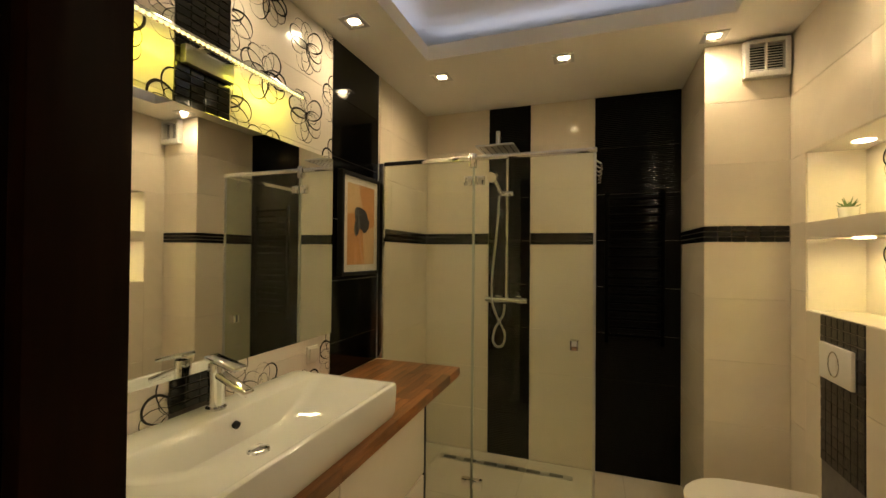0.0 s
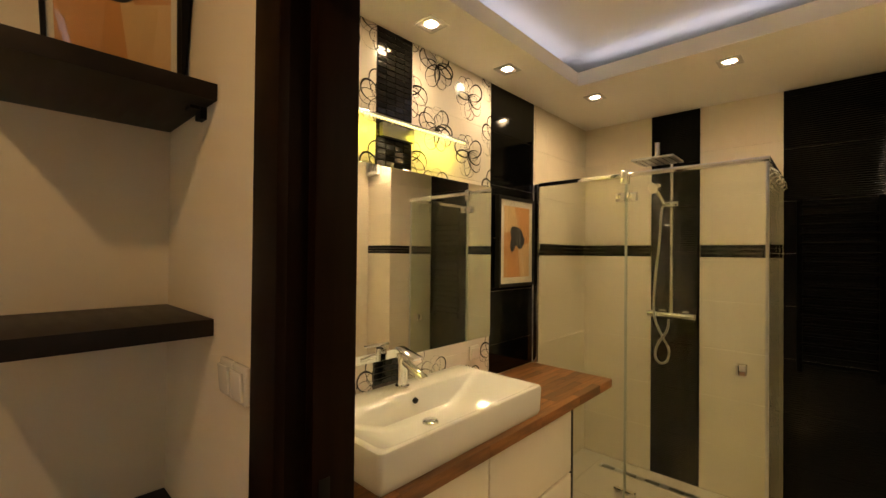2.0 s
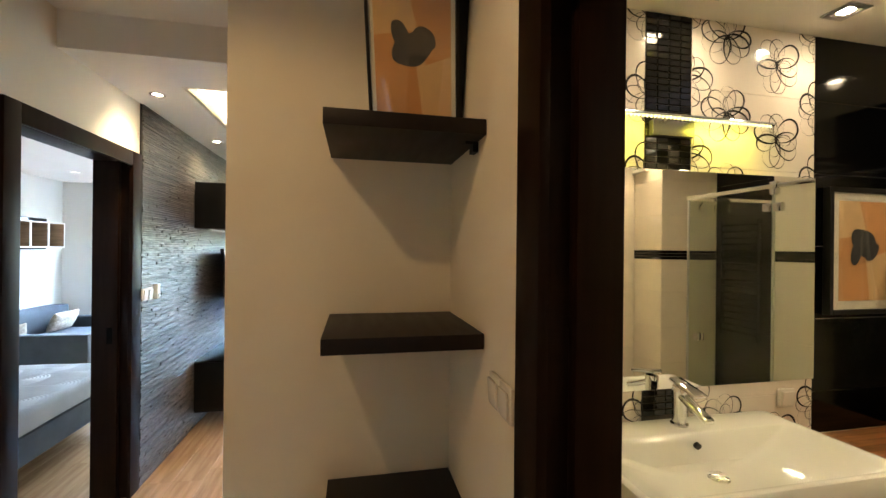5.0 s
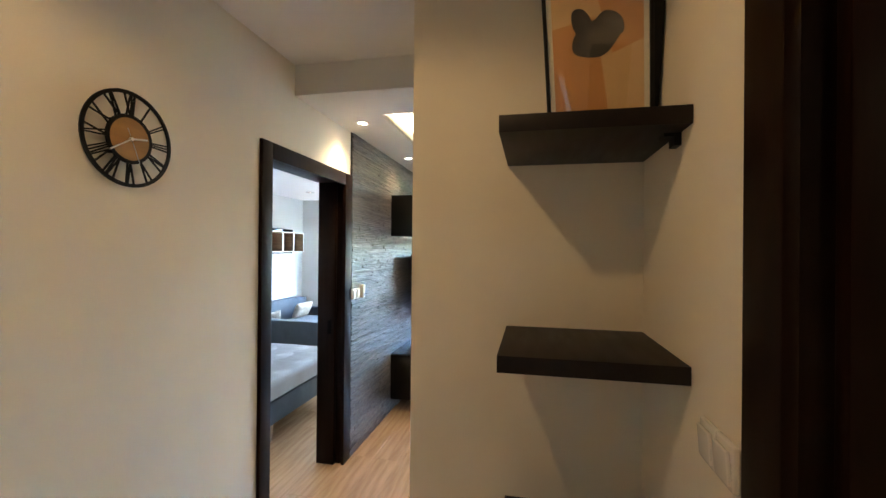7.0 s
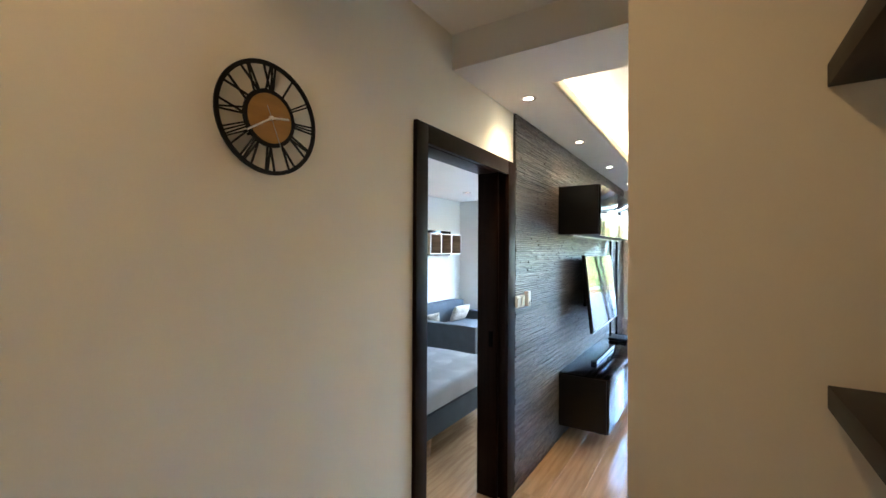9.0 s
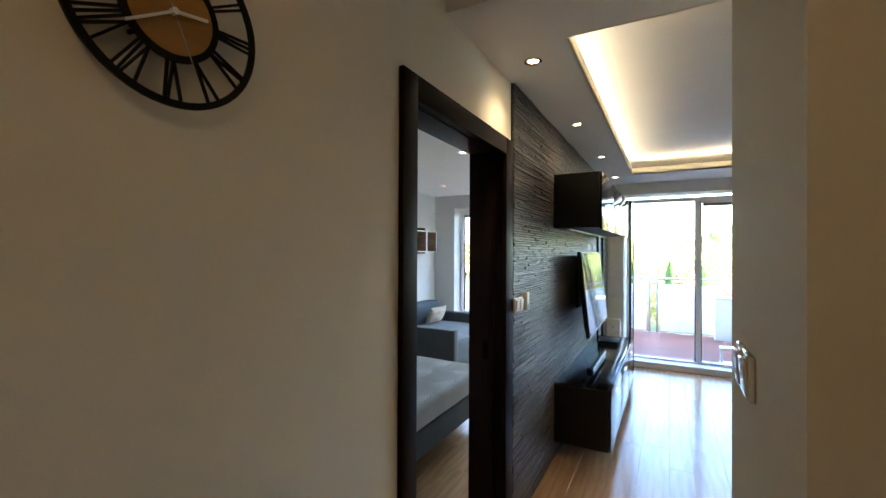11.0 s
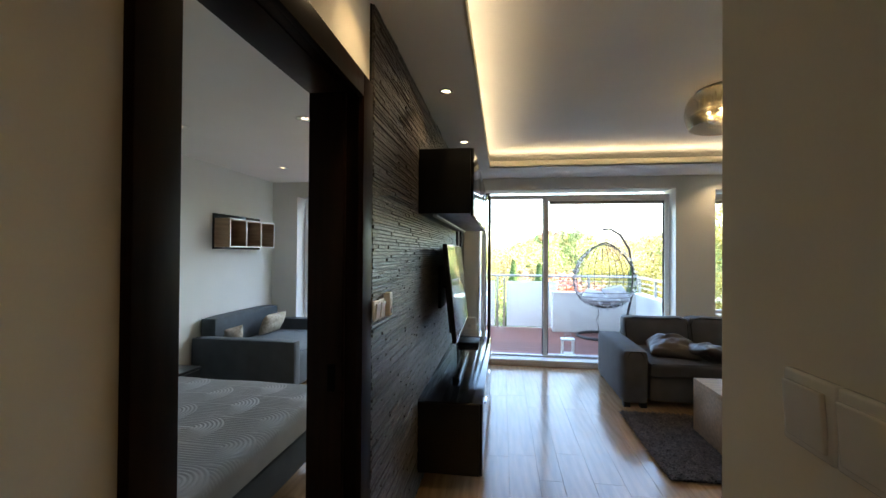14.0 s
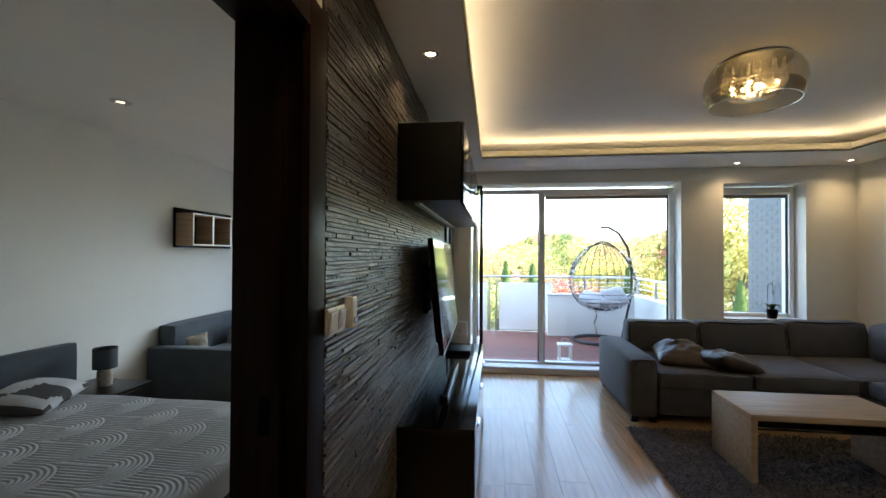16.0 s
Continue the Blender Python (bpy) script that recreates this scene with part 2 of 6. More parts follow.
M_RUG = surf("charcoal_shag", (0.092, 0.074, 0.070), 0.9, var=0.35, scale=14, fine=150, bump=0.3, depth=0.002)
M_CLOCKWOOD = surf("golden_plywood", (0.36, 0.185, 0.045), 0.5, var=0.15, scale=5, fine=60, bump=0.05, stretch=(1, 1, 6))
M_PAPER = surf("off_white_paper", (0.78, 0.71, 0.60), 0.85, var=0.03, scale=5, bump=0.03)
M_ORANGE = surf("ochre_print", (0.62, 0.30, 0.11), 0.85, var=0.10, scale=12, bump=0.03)
M_PEACH = surf("peach_print", (0.72, 0.47, 0.24), 0.85, var=0.08, scale=12, bump=0.03)
M_INK = surf("charcoal_print", (0.050, 0.045, 0.045), 0.85, var=0.15, scale=12, bump=0.03)
M_SCREEN = surf("tv_screen", (0.008, 0.008, 0.009), 0.05, var=0.1, scale=2, bump=0)
M_BULB = glow("lamp_glass_lit", (1.0, 0.80, 0.50), 1.6)
M_BULBDIM = glow("lamp_glass_dim", (1.0, 0.78, 0.50), 0.35)
M_LED = glow("led_lit", (1.0, 0.82, 0.28), 0.045)
M_LEAF = surf("leaf_green", (0.10, 0.16, 0.05), 0.5, var=0.3, scale=20)
M_SOIL = surf("potting_soil", (0.03, 0.02, 0.014), 0.9, var=0.3, scale=50)
M_DECK = surf("red_brown_decking", (0.20, 0.065, 0.045), 0.6, var=0.2, scale=6, fine=60, bump=0.2, stretch=(6, 0.6, 6), rand=0.15)
M_RENDER = surf("white_render", (0.74, 0.73, 0.70), 0.85, var=0.05, scale=3, fine=90, bump=0.3)
M_GREYBRICK = surf("grey_clinker", (0.150, 0.153, 0.160), 0.8, var=0.15, scale=6, fine=60, bump=0.3, rand=0.12)
M_RATTAN = surf("dark_rattan", (0.035, 0.030, 0.030), 0.5, var=0.3, scale=40, bump=0.3)
M_CUSHION = surf("light_grey_cushion", (0.50, 0.50, 0.52), 0.9, var=0.08, scale=8, fine=200, bump=0.3)
M_RED = surf("red_louvre_paint", (0.50, 0.11, 0.07), 0.5, var=0.12, scale=6, bump=0.1)
M_GRASS = surf("ground_cover", (0.10, 0.12, 0.05), 0.95, var=0.4, scale=0.3, fine=4, bump=0.3, depth=0.05)
M_BARK = surf("bark", (0.10, 0.08, 0.06), 0.9, var=0.3, scale=8, bump=0.6, depth=0.02)
FOLIAGE = [surf("foliage_" + k, c, 0.75, var=0.35, scale=0.9, fine=9, bump=0.0) for k, c in
           (("yellow", (0.50, 0.42, 0.12)), ("lime", (0.34, 0.40, 0.13)), ("green", (0.10, 0.17, 0.05)), ("rust", (0.46, 0.20, 0.14)), ("ochre", (0.45, 0.34, 0.15)))]

M_FOAM = bpy.data.materials.new("translucent_foam")
M_FOAM.use_nodes = True
fn = M_FOAM.node_tree
fn.nodes.clear()
f_out, f_mix, f_dif, f_thr = (fn.nodes.new("ShaderNode" + k) for k in ("OutputMaterial", "MixShader", "BsdfDiffuse", "BsdfTranslucent"))
f_dif.inputs[0].default_value, f_thr.inputs[0].default_value, f_mix.inputs[0].default_value = (0.82, 0.80, 0.75, 1), (0.72, 0.68, 0.57, 1), 0.45
fn.links.new(f_dif.outputs[0], f_mix.inputs[1])
fn.links.new(f_thr.outputs[0], f_mix.inputs[2])
fn.links.new(f_mix.outputs[0], f_out.inputs[0])

# ---- building blocks ----


def by_island(mat, lo, hi):
    """Let loose pieces joined in one mesh differ in brightness."""
    nt = mat.node_tree
    gi, hv, mr = (nt.nodes.new(k) for k in ("ShaderNodeNewGeometry", "ShaderNodeHueSaturation", "ShaderNodeMapRange"))
    mr.inputs["To Min"].default_value, mr.inputs["To Max"].default_value = lo, hi
    base = nt.nodes["Principled BSDF"].inputs["Base Color"]
    src = base.links[0].from_socket
    nt.links.new(gi.outputs["Random Per Island"], mr.inputs["Value"])
    nt.links.new(mr.outputs[0], hv.inputs["Value"])
    nt.links.new(src, hv.inputs["Color"])
    nt.links.new(hv.outputs[0], base)
    return mat


by_island(M_RUG, 0.45, 1.6)


def cube(bm, lo, hi):
    lo, hi = Vector(lo), Vector(hi)
    r = bmesh.ops.create_cube(bm, size=1.0)
    for v in r["verts"]:
        v.co = Vector((lo[i] + (v.co[i] + 0.5) * (hi[i] - lo[i]) for i in range(3)))
    return r["verts"]


def soften(bm, width, segments=2):
    bmesh.ops.bevel(bm, geom=bm.edges[:], offset=width, segments=segments, profile=0.6, affect="EDGES", clamp_overlap=True)


def rod(bm, a, b, r, n=10, r2=None):
    """A straight round bar from a to b."""
    a, b = Vector(a), Vector(b)
    m = Matrix.Translation((a + b) / 2) @ (b - a).to_track_quat("Z", "Y").to_matrix().to_4x4()
    return bmesh.ops.create_cone(bm, cap_ends=True, segments=n, radius1=r, radius2=r if r2 is None else r2, depth=(b - a).length, matrix=m)["verts"]


def tube(bm, pts, r, n=8, closed=False):
    """A round bar along a line of points."""
    pts = [Vector(p) for p in pts]
    rings, k = [], len(pts)
    for i, p in enumerate(pts):
        d = (pts[(i + 1) % k] - pts[i - 1]) if closed or 0 < i < k - 1 else (pts[1] - pts[0] if i == 0 else pts[-1] - pts[-2])
        q = d.normalized().to_track_quat("Z", "Y")
        rings.append([bm.verts.new(p + q @ Vector((r * math.cos(2 * math.pi * j / n), r * math.sin(2 * math.pi * j / n), 0))) for j in range(n)])
    for i in range(k if closed else k - 1):
        a, b = rings[i], rings[(i + 1) % k]
        shift = 0
        if closed and i == k - 1:
            shift = min(range(n), key=lambda s: (a[0].co - b[s].co).length)
        for j in range(n):
            bm.faces.new((a[j], a[(j + 1) % n], b[(j + 1 + shift) % n], b[(j + shift) % n]))
    if not closed:
        bm.faces.new(rings[0][::-1])
        bm.faces.new(rings[-1])


def lathe(bm, profile, centre, n=32, squash=(1, 1)):
    """Turns (radius, height) pairs about an upright axis."""
    rings = [[bm.verts.new((centre[0] + r * squash[0] * math.cos(2 * math.pi * j / n), centre[1] + r * squash[1] * math.sin(2 * math.pi * j / n), centre[2] + h)) for j in range(n)] for r, h in profile]
    for a, b in zip(rings, rings[1:]):
        for j in range(n):
            bm.faces.new((a[j], a[(j + 1) % n], b[(j + 1) % n], b[j]))


def smooth(ob, angle=40):
    for p in ob.data.polygons:
        p.use_smooth = True
    ob.data.set_sharp_from_angle(angle=radians(angle))
    return ob


def mesh_of(name, bm, material):
    bmesh.ops.recalc_face_normals(bm, faces=bm.faces[:])
    me = bpy.data.meshes.new(name)
    bm.to_mesh(me)
    bm.free()
    me.materials.append(material)
    return me


def part(name, bm, material, parent=None, label="", round_=True):
    """Links a bmesh as one mesh object, in world coordinates, under a thing or under a part."""
    ob = new(name, mesh_of(name, bm, material))
    if round_:
        smooth(ob)
    if parent is not None:
        ob.parent = parent
        if parent.parent is None and parent.type == "EMPTY":
            ob.matrix_parent_inverse = Matrix.Translation(parent.location).inverted()
    return tagged(ob, label)


def thing(name, base, label, category, group="", kind=""):
    ob = new(name)
    ob.empty_display_size = 0.05
    ob.location = base
    return tagged(ob, label, category, group, kind)


def block(name, lo, hi, material, parent=None, label="", bevel=0.003, seg=2):
    bm = bmesh.new()
    cube(bm, [min(a, b) for a, b in zip(lo, hi)], [max(a, b) for a, b in zip(lo, hi)])
    if bevel:
        soften(bm, bevel, seg)
    return part(name, bm, material, parent, label)


def bar(name, a, b, r, material, parent=None, label="", n=12):
    bm = bmesh.new()
    rod(bm, a, b, r, n)
    return part(name, bm, material, parent, label)


def pipe(name, pts, r, material, parent=None, label="", n=8, closed=False):
    bm = bmesh.new()
    tube(bm, pts, r, n, closed)
    return part(name, bm, material, parent, label)


def structure(name, boxes, material, label):
    """A piece of the setting out of butted boxes."""
    bm = bmesh.new()
    for lo, hi in boxes:
        cube(bm, lo, hi)
    ob = part(name, bm, material, None, label, False)
    return tagged(ob, label, name.split("_")[0], kind="structure")


def plush(bm, lo, hi, soft=0.05, puff=0.02, cuts=6):
    """An upholstered block: rounded, and swollen in the middle of its faces."""
    lo, hi = Vector(lo), Vector(hi)
    c, h = (lo + hi) / 2, (hi - lo) / 2
    vs = bmesh.ops.create_cube(bm, size=2.0)["verts"]
    es = list({e for v in vs for e in v.link_edges})
    r = bmesh.ops.subdivide_edges(bm, edges=es, cuts=cuts, use_grid_fill=True)
    allv = bm.verts[:]
    for v in allv:
        p = v.co.copy()
        q = Vector([math.copysign(min(abs(p[i]) * h[i], h[i]), p[i]) for i in range(3)])
        core = Vector([max(-(h[i] - soft), min(h[i] - soft, q[i])) for i in range(3)])
        d = q - core
        if d.length > 1e-9:
            q = core + d.normalized() * soft
        for i in range(3):
            if abs(abs(p[i]) - 1) < 1e-6:
                j, k = (i + 1) % 3, (i + 2) % 3
                q[i] += math.copysign(puff * (1 - p[j] ** 2) * (1 - p[k] ** 2), p[i])
        v.co = c + q
    return allv


def pillow(name, centre, size, turn, material, parent=None, label="", crumple=0.0):
    """A filled cushion, thick in the middle, pinched at its corners."""
    bm = bmesh.new()
    n = 22
    m = Matrix.Translation(centre) @ turn
    grid = {}
    for side in (1, -1):
        for i in range(n + 1):
            for j in range(n + 1):
                u, v = 2 * i / n - 1, 2 * j / n - 1
                if side < 0 and (i in (0, n) or j in (0, n)):
                    grid[side, i, j] = grid[1, i, j]
                    continue
                t = max(0.0, (1 - u * u) * (1 - v * v)) ** 0.42
                pin = 1 - 0.07 * (1 - abs(u)) * abs(v) ** 3
                wob = 0.06 * noise.noise(Vector((u * 2.2 + centre[0] * 9, v * 2.2, side + centre[1] * 5)))
                co = Vector((u * size[0] / 2 * (1 - 0.08 * (1 - v * v)), v * size[1] / 2 * (1 - 0.08 * (1 - u * u)), side * size[2] / 2 * t * (1 + wob * 3)))
                co *= 1 - 0.09 * (u * v) ** 2
                if crumple:
                    q = Vector((u * 1.6 + v * 0.8 + centre[0] * 7, v * 3.2 - u * 0.6 + centre[1] * 3, side * 0.4))
                    co.z += crumple * t * (abs(noise.noise(q)) + 0.5 * abs(noise.noise(q * 2.3)) - 0.3) - crumple * 1.5 * abs(u) ** 3 * (0.5 + 0.5 * v)
                grid[side, i, j] = bm.verts.new(m @ (co * pin))
    for side in (1, -1):
        for i in range(n):
            for j in range(n):
                f = [grid[side, i, j], grid[side, i + 1, j], grid[side, i + 1, j + 1], grid[side, i, j + 1]]
                bm.faces.new(f if side > 0 else f[::-1])
    return smooth(part(name, bm, material, parent, label), 80)


PIECES = {}


def piece(name, size, centre, material, parent, bevel=0.0006, jitter=0.0):
    """One tile, plank, brick or board; alike pieces share one mesh."""
    key = (name, tuple(round(s, 4) for s in size), material.name)
    if key not in PIECES:
        bm = bmesh.new()
        cube(bm, [-s / 2 for s in size], [s / 2 for s in size])
        if bevel:
            soften(bm, bevel, 1)
        PIECES[key] = mesh_of(name, bm, material)
    ob = new(name, PIECES[key])
    ob.location = Vector(centre)
    if jitter:
        ob.rotation_euler = [random.uniform(-jitter, jitter) for _ in range(3)]
    if parent is not None:
        ob.parent = parent
    return ob


def tiled(parent, axis, at, u, v, tile, material, gap=0.0007, thick=0.006, holes=(), jitter=0.0, start=None, name="tile"):
    """Lays tiles on the plane axis = at (a signed thickness sets the side), over u = (from, to) and z = v."""
    start = start or (u[0], v[0])
    i0, j0 = math.floor((u[0] - start[0]) / tile[0]), math.floor((v[0] - start[1]) / tile[1])
    for i in range(i0, i0 + 400):
        a, b = max(u[0], start[0] + i * tile[0]), min(u[1], start[0] + (i + 1) * tile[0])
        if a >= u[1] - 1e-6:
            break
        for j in range(j0, j0 + 400):
            c, d = max(v[0], start[1] + j * tile[1]), min(v[1], start[1] + (j + 1) * tile[1])
            if c >= v[1] - 1e-6:
                break
            if b - a < 0.006 or d - c < 0.006 or any(a < h[1] and b > h[0] and c < h[3] and d > h[2] for h in holes):
                continue
            w, h = b - a - gap, d - c - gap
            mid = ((a + b) / 2, (c + d) / 2)
            if axis == "x":
                piece(name, (abs(thick), w, h), (at + thick / 2, mid[0], mid[1]), material, parent, 0.0012, jitter)
            elif axis == "y":
                piece(name, (w, abs(thick), h), (mid[0], at + thick / 2, mid[1]), material, parent, 0.0012, jitter)
            else:
                piece(name, (w, h, abs(thick)), (mid[0], mid[1], at + thick / 2), material, parent, 0.0012, jitter)

# ---- the setting ----
HALL_Z, SOFFIT_Z, BATH_Z, BED_Z = 2.62, 2.446, 2.44, 2.44
structure("floor_slab", [((-6.64, -4.3, -0.25), (1.75, 3.25, -0.014))], M_GROUT, "concrete floor slab under boards and tiles")
# clock wall, with the bedroom doorway through it
wall_clock = structure("wall_clock", [((-1.665, -1.60, 0), (1.75, -1.42, 2.80)), ((-2.655, -1.60, 2.085), (-1.665, -1.42, 2.80)), ((-6.65, -1.60, 0), (-2.655, -1.42, 2.80))], M_PAINT,
                       "smooth cream painted hallway wall with doorway")
structure("wall_block", [((-1.924, -0.502, 0), (-1.2, 3.25, 2.80))], M_PAINT, "cream painted wall block between hallway and living room")
structure("wall_mirror_side", [((-1.2, 0.265, 0), (-1.068, 3.25, 2.80))], M_PAINT, "masonry wall behind the washbasin")
# the opening from x 0.70 is unseen, added for the hall fill lamp
structure("wall_bath_door", [((-1.068, 0.265, 0), (-0.47, 0.415, 2.80)), ((0.47, 0.265, 0), (0.70, 0.415, 2.80)), ((1.55, 0.265, 0), (1.75, 0.415, 2.80)), ((0.70, 0.265, 2.05), (1.55, 0.415, 2.80)), ((-0.47, 0.265, 2.085), (0.47, 0.415, 2.80))], M_PAINT,
          "cream painted wall around the bathroom doorway")
structure("wall_hall_end", [((1.6, -1.42, 0), (1.75, 0.265, 2.80))], M_PAINT, "plain cream wall closing the hallway")
wall_shower = structure("wall_shower", [((-1.068, 2.993, 0), (1.75, 3.25, 2.80))], M_GROUT, "tiled back wall of the bathroom")
pillar = structure("wall_pillar", [((0.636, 2.448, 0), (1.75, 2.993, 2.80))], M_GROUT, "boxed-in bathroom corner clad in cream tiles")
NICHES = ((1.32, 2.293, 1.554, 1.854), (1.32, 2.293, 1.178, 1.481))
wall_niche = structure("wall_niche", [((0.983, 0.415, 0), (1.75, 2.448, 1.178)), ((0.983, 0.415, 1.481), (1.75, 2.448, 1.554)), ((0.983, 0.415, 1.854), (1.75, 2.448, 2.80)),
                                      ((0.983, 0.415, 1.178), (1.75, 1.32, 1.481)), ((0.983, 2.293, 1.178), (1.75, 2.448, 1.481)), ((1.18, 1.32, 1.178), (1.75, 2.293, 1.481)),
                                      ((0.983, 0.415, 1.554), (1.75, 1.32, 1.854)), ((0.983, 2.293, 1.554), (1.75, 2.448, 1.854)), ((1.18, 1.32, 1.554), (1.75, 2.293, 1.854))], M_FLORAL,
                       "cream bathroom wall with two lit niches")
# living room outer wall: terrace door and window openings
FX0, FX1 = -7.05, -6.65
structure("wall_terrace", [((FX0, -1.60, 0), (FX1, -1.20, 2.80)), ((FX0, -1.20, 2.295), (FX1, 1.24, 2.80)), ((FX0, 1.24, 0), (FX1, 1.694, 2.80)),
                           ((FX0, 1.694, 0), (FX1, 2.555, 0.70)), ((FX0, 1.694, 2.262), (FX1, 2.555, 2.80)), ((FX0, 2.555, 0), (FX1, 3.25, 2.80)), ((FX0, -1.20, -0.25), (FX1, 1.24, 0.035))],
          M_GREYPAINT, "pale painted outer wall with terrace door and window")
structure("wall_living_side", [((-6.65, 3.065, 0), (-1.924, 3.25, 2.80))], M_GREYPAINT, "pale painted living room side wall")
structure("wall_bedroom_back", [((-6.62, -4.3, 0), (-1.4, -4.13, 2.80))], M_GREYPAINT, "pale grey bedroom wall behind bed and sofa")
structure("wall_bedroom_end", [((-1.6, -4.13, 0), (-1.4, -1.60, 2.80))], M_GREYPAINT, "plain bedroom end wall")
structure("wall_bedroom_window", [((FX0, -4.3, 0), (-6.62, -3.76, 2.80)), ((FX0, -3.76, 0), (-6.62, -1.75, 0.46)), ((FX0, -3.76, 2.23), (-6.62, -1.75, 2.80)), ((FX0, -1.75, 0), (-6.651, -1.60, 2.80))],
          M_GREYPAINT, "pale grey bedroom wall with a tall window")

# ceilings
structure("ceiling_hall", [((-1.93, -1.42, HALL_Z), (1.6, 0.265, 2.85))], M_CEIL, "plain cream hallway ceiling")
TX0, TX1, TY0, TY1 = -5.95, -2.34, -1.045, 2.48
structure("ceiling_living", [((TX1, -1.42, SOFFIT_Z), (-1.93, 3.065, 2.462)), ((-6.65, -1.42, SOFFIT_Z), (TX0, 3.065, 2.462)), ((TX0, -1.42, SOFFIT_Z), (TX1, TY0, 2.462)), ((TX0, TY1, SOFFIT_Z), (TX1, 3.065, 2.462)),
                             ((-6.65, -1.42, 2.65), (-1.95, 3.065, 2.85)), ((-1.95, -1.42, 2.462), (-1.93, 3.065, 2.85))], M_CEIL, "white dropped ceiling with a lit recessed tray")
for k, (lo, hi) in enumerate((((TX0 - 0.012, TY0 - 0.012, SOFFIT_Z - 0.001), (TX0, TY1 + 0.012, 2.522)), ((TX1, TY0 - 0.012, SOFFIT_Z - 0.001), (TX1 + 0.012, TY1 + 0.012, 2.522)),
                              ((TX0, TY0 - 0.012, SOFFIT_Z - 0.001), (TX1, TY0, 2.522)), ((TX0, TY1, SOFFIT_Z - 0.001), (TX1, TY1 + 0.012, 2.522)))):
    tagged(block("trim_cove_%d" % (k + 1), lo, hi, M_FOAM, bevel=0.002), "white translucent foam moulding hiding the cove lights", "trim", kind="structure")
BX0, BX1, BY0, BY1 = -0.728, 0.68, 0.76, 2.145
structure("ceiling_bathroom", [((-1.068, 0.415, BATH_Z), (0.983, BY0, 2.52)), ((-1.068, BY1, BATH_Z), (0.983, 2.993, 2.52)), ((-1.068, BY0, BATH_Z), (BX0, BY1, 2.52)), ((BX1, BY0, BATH_Z), (0.983, BY1, 2.52)),
                               ((-1.068, 0.415, 2.62), (0.983, 2.993, 2.80))], M_CEIL, "cream bathroom ceiling with a lit recessed tray")
structure("ceiling_bedroom", [((-6.62, -4.13, BED_Z), (-1.6, -1.60, 2.80))], M_CEIL, "plain white bedroom ceiling")

# bathroom floor and walls: tiles over grout
bath_floor = structure("floor_bathroom", [((-1.068, 0.415, -0.014), (0.983, 2.993, -0.007))], M_GROUT, "cream tiled bathroom floor")


def door_frame(name, x0, x1, face, depth, top, label, lap=0.018, wide=0.092, deep=0.07, tail=0.012):
    """A dark veneered door lining with flat architraves; face is the wall side seen from the hall."""
    d = thing(name, ((x0 + x1) / 2, face, 0), label, "door frame", kind="structure")
    s = 1 if depth > face else -1
    out = face - s * 0.018
    for a, b, q in ((x0 - 0.092, x0 + 0.018, "architrave"), (x1 - lap, x1 + wide, "architrave")):
        block(q, (a, out, 0), (b, face + s * 0.004, top + 0.060), M_WENGE, d, bevel=0.004)
    block("head_architrave", (x0 + 0.018, out, top - 0.026), (x1 - lap, face + s * 0.004, top + 0.060), M_WENGE, d, bevel=0.004)
    for a, b in ((x0 - 0.07, x0 - 0.002), (x1 + 0.002, x1 + deep)):
        block("jamb", (a, face + s * 0.004, 0), (b, depth - s * 0.004, top + 0.04), M_WENGE, d, bevel=0.003)
    for a, b in ((x0 - 0.002, x0 + 0.028), (x1 - 0.005, x1 + 0.002)):
        block("stop", (a, face + s * 0.055, 0), (b, depth + s * tail, top), M_WENGE, d, bevel=0.004)
    block("head_jamb", (x0 - 0.002, face + s * 0.004, top - 0.004), (x1 + 0.002, depth - s * 0.004, top + 0.04), M_WENGE, d, bevel=0.003)
    block("head_stop", (x0 + 0.028, face + s * 0.055, top - 0.009), (x1 - 0.012, depth + s * tail, top - 0.004), M_WENGE, d, bevel=0.003)
    for a, b in ((x0 - 0.092, x0 - 0.002), (x1 + 0.002, x1 + wide)):
        block("inner_architrave", (a, depth - s * 0.003, 0), (b, depth + s * 0.016, top + 0.060), M_WENGE, d, bevel=0.004)
    return d


bath_frame = door_frame("door_1", -0.434, 0.434, 0.265, 0.415, 2.060, "dark wenge bathroom door frame with flat architraves", tail=0.005)
block("strike_plate", (-0.4072, 0.335, 0.93), (-0.4042, 0.36, 1.03), M_BLACK, bath_frame, "steel strike plate", 0.001)
bed_frame = door_frame("door_2", -2.596, -1.698, -1.42, -1.60, 2.060, "dark wenge bedroom door frame with flat architraves", 0.007, 0.082, 0.044)
block("strike_plate", (-2.5682, -1.53, 0.95), (-2.5652, -1.50, 1.05), M_RADIATOR, bed_frame, "dark strike plate", 0.001)


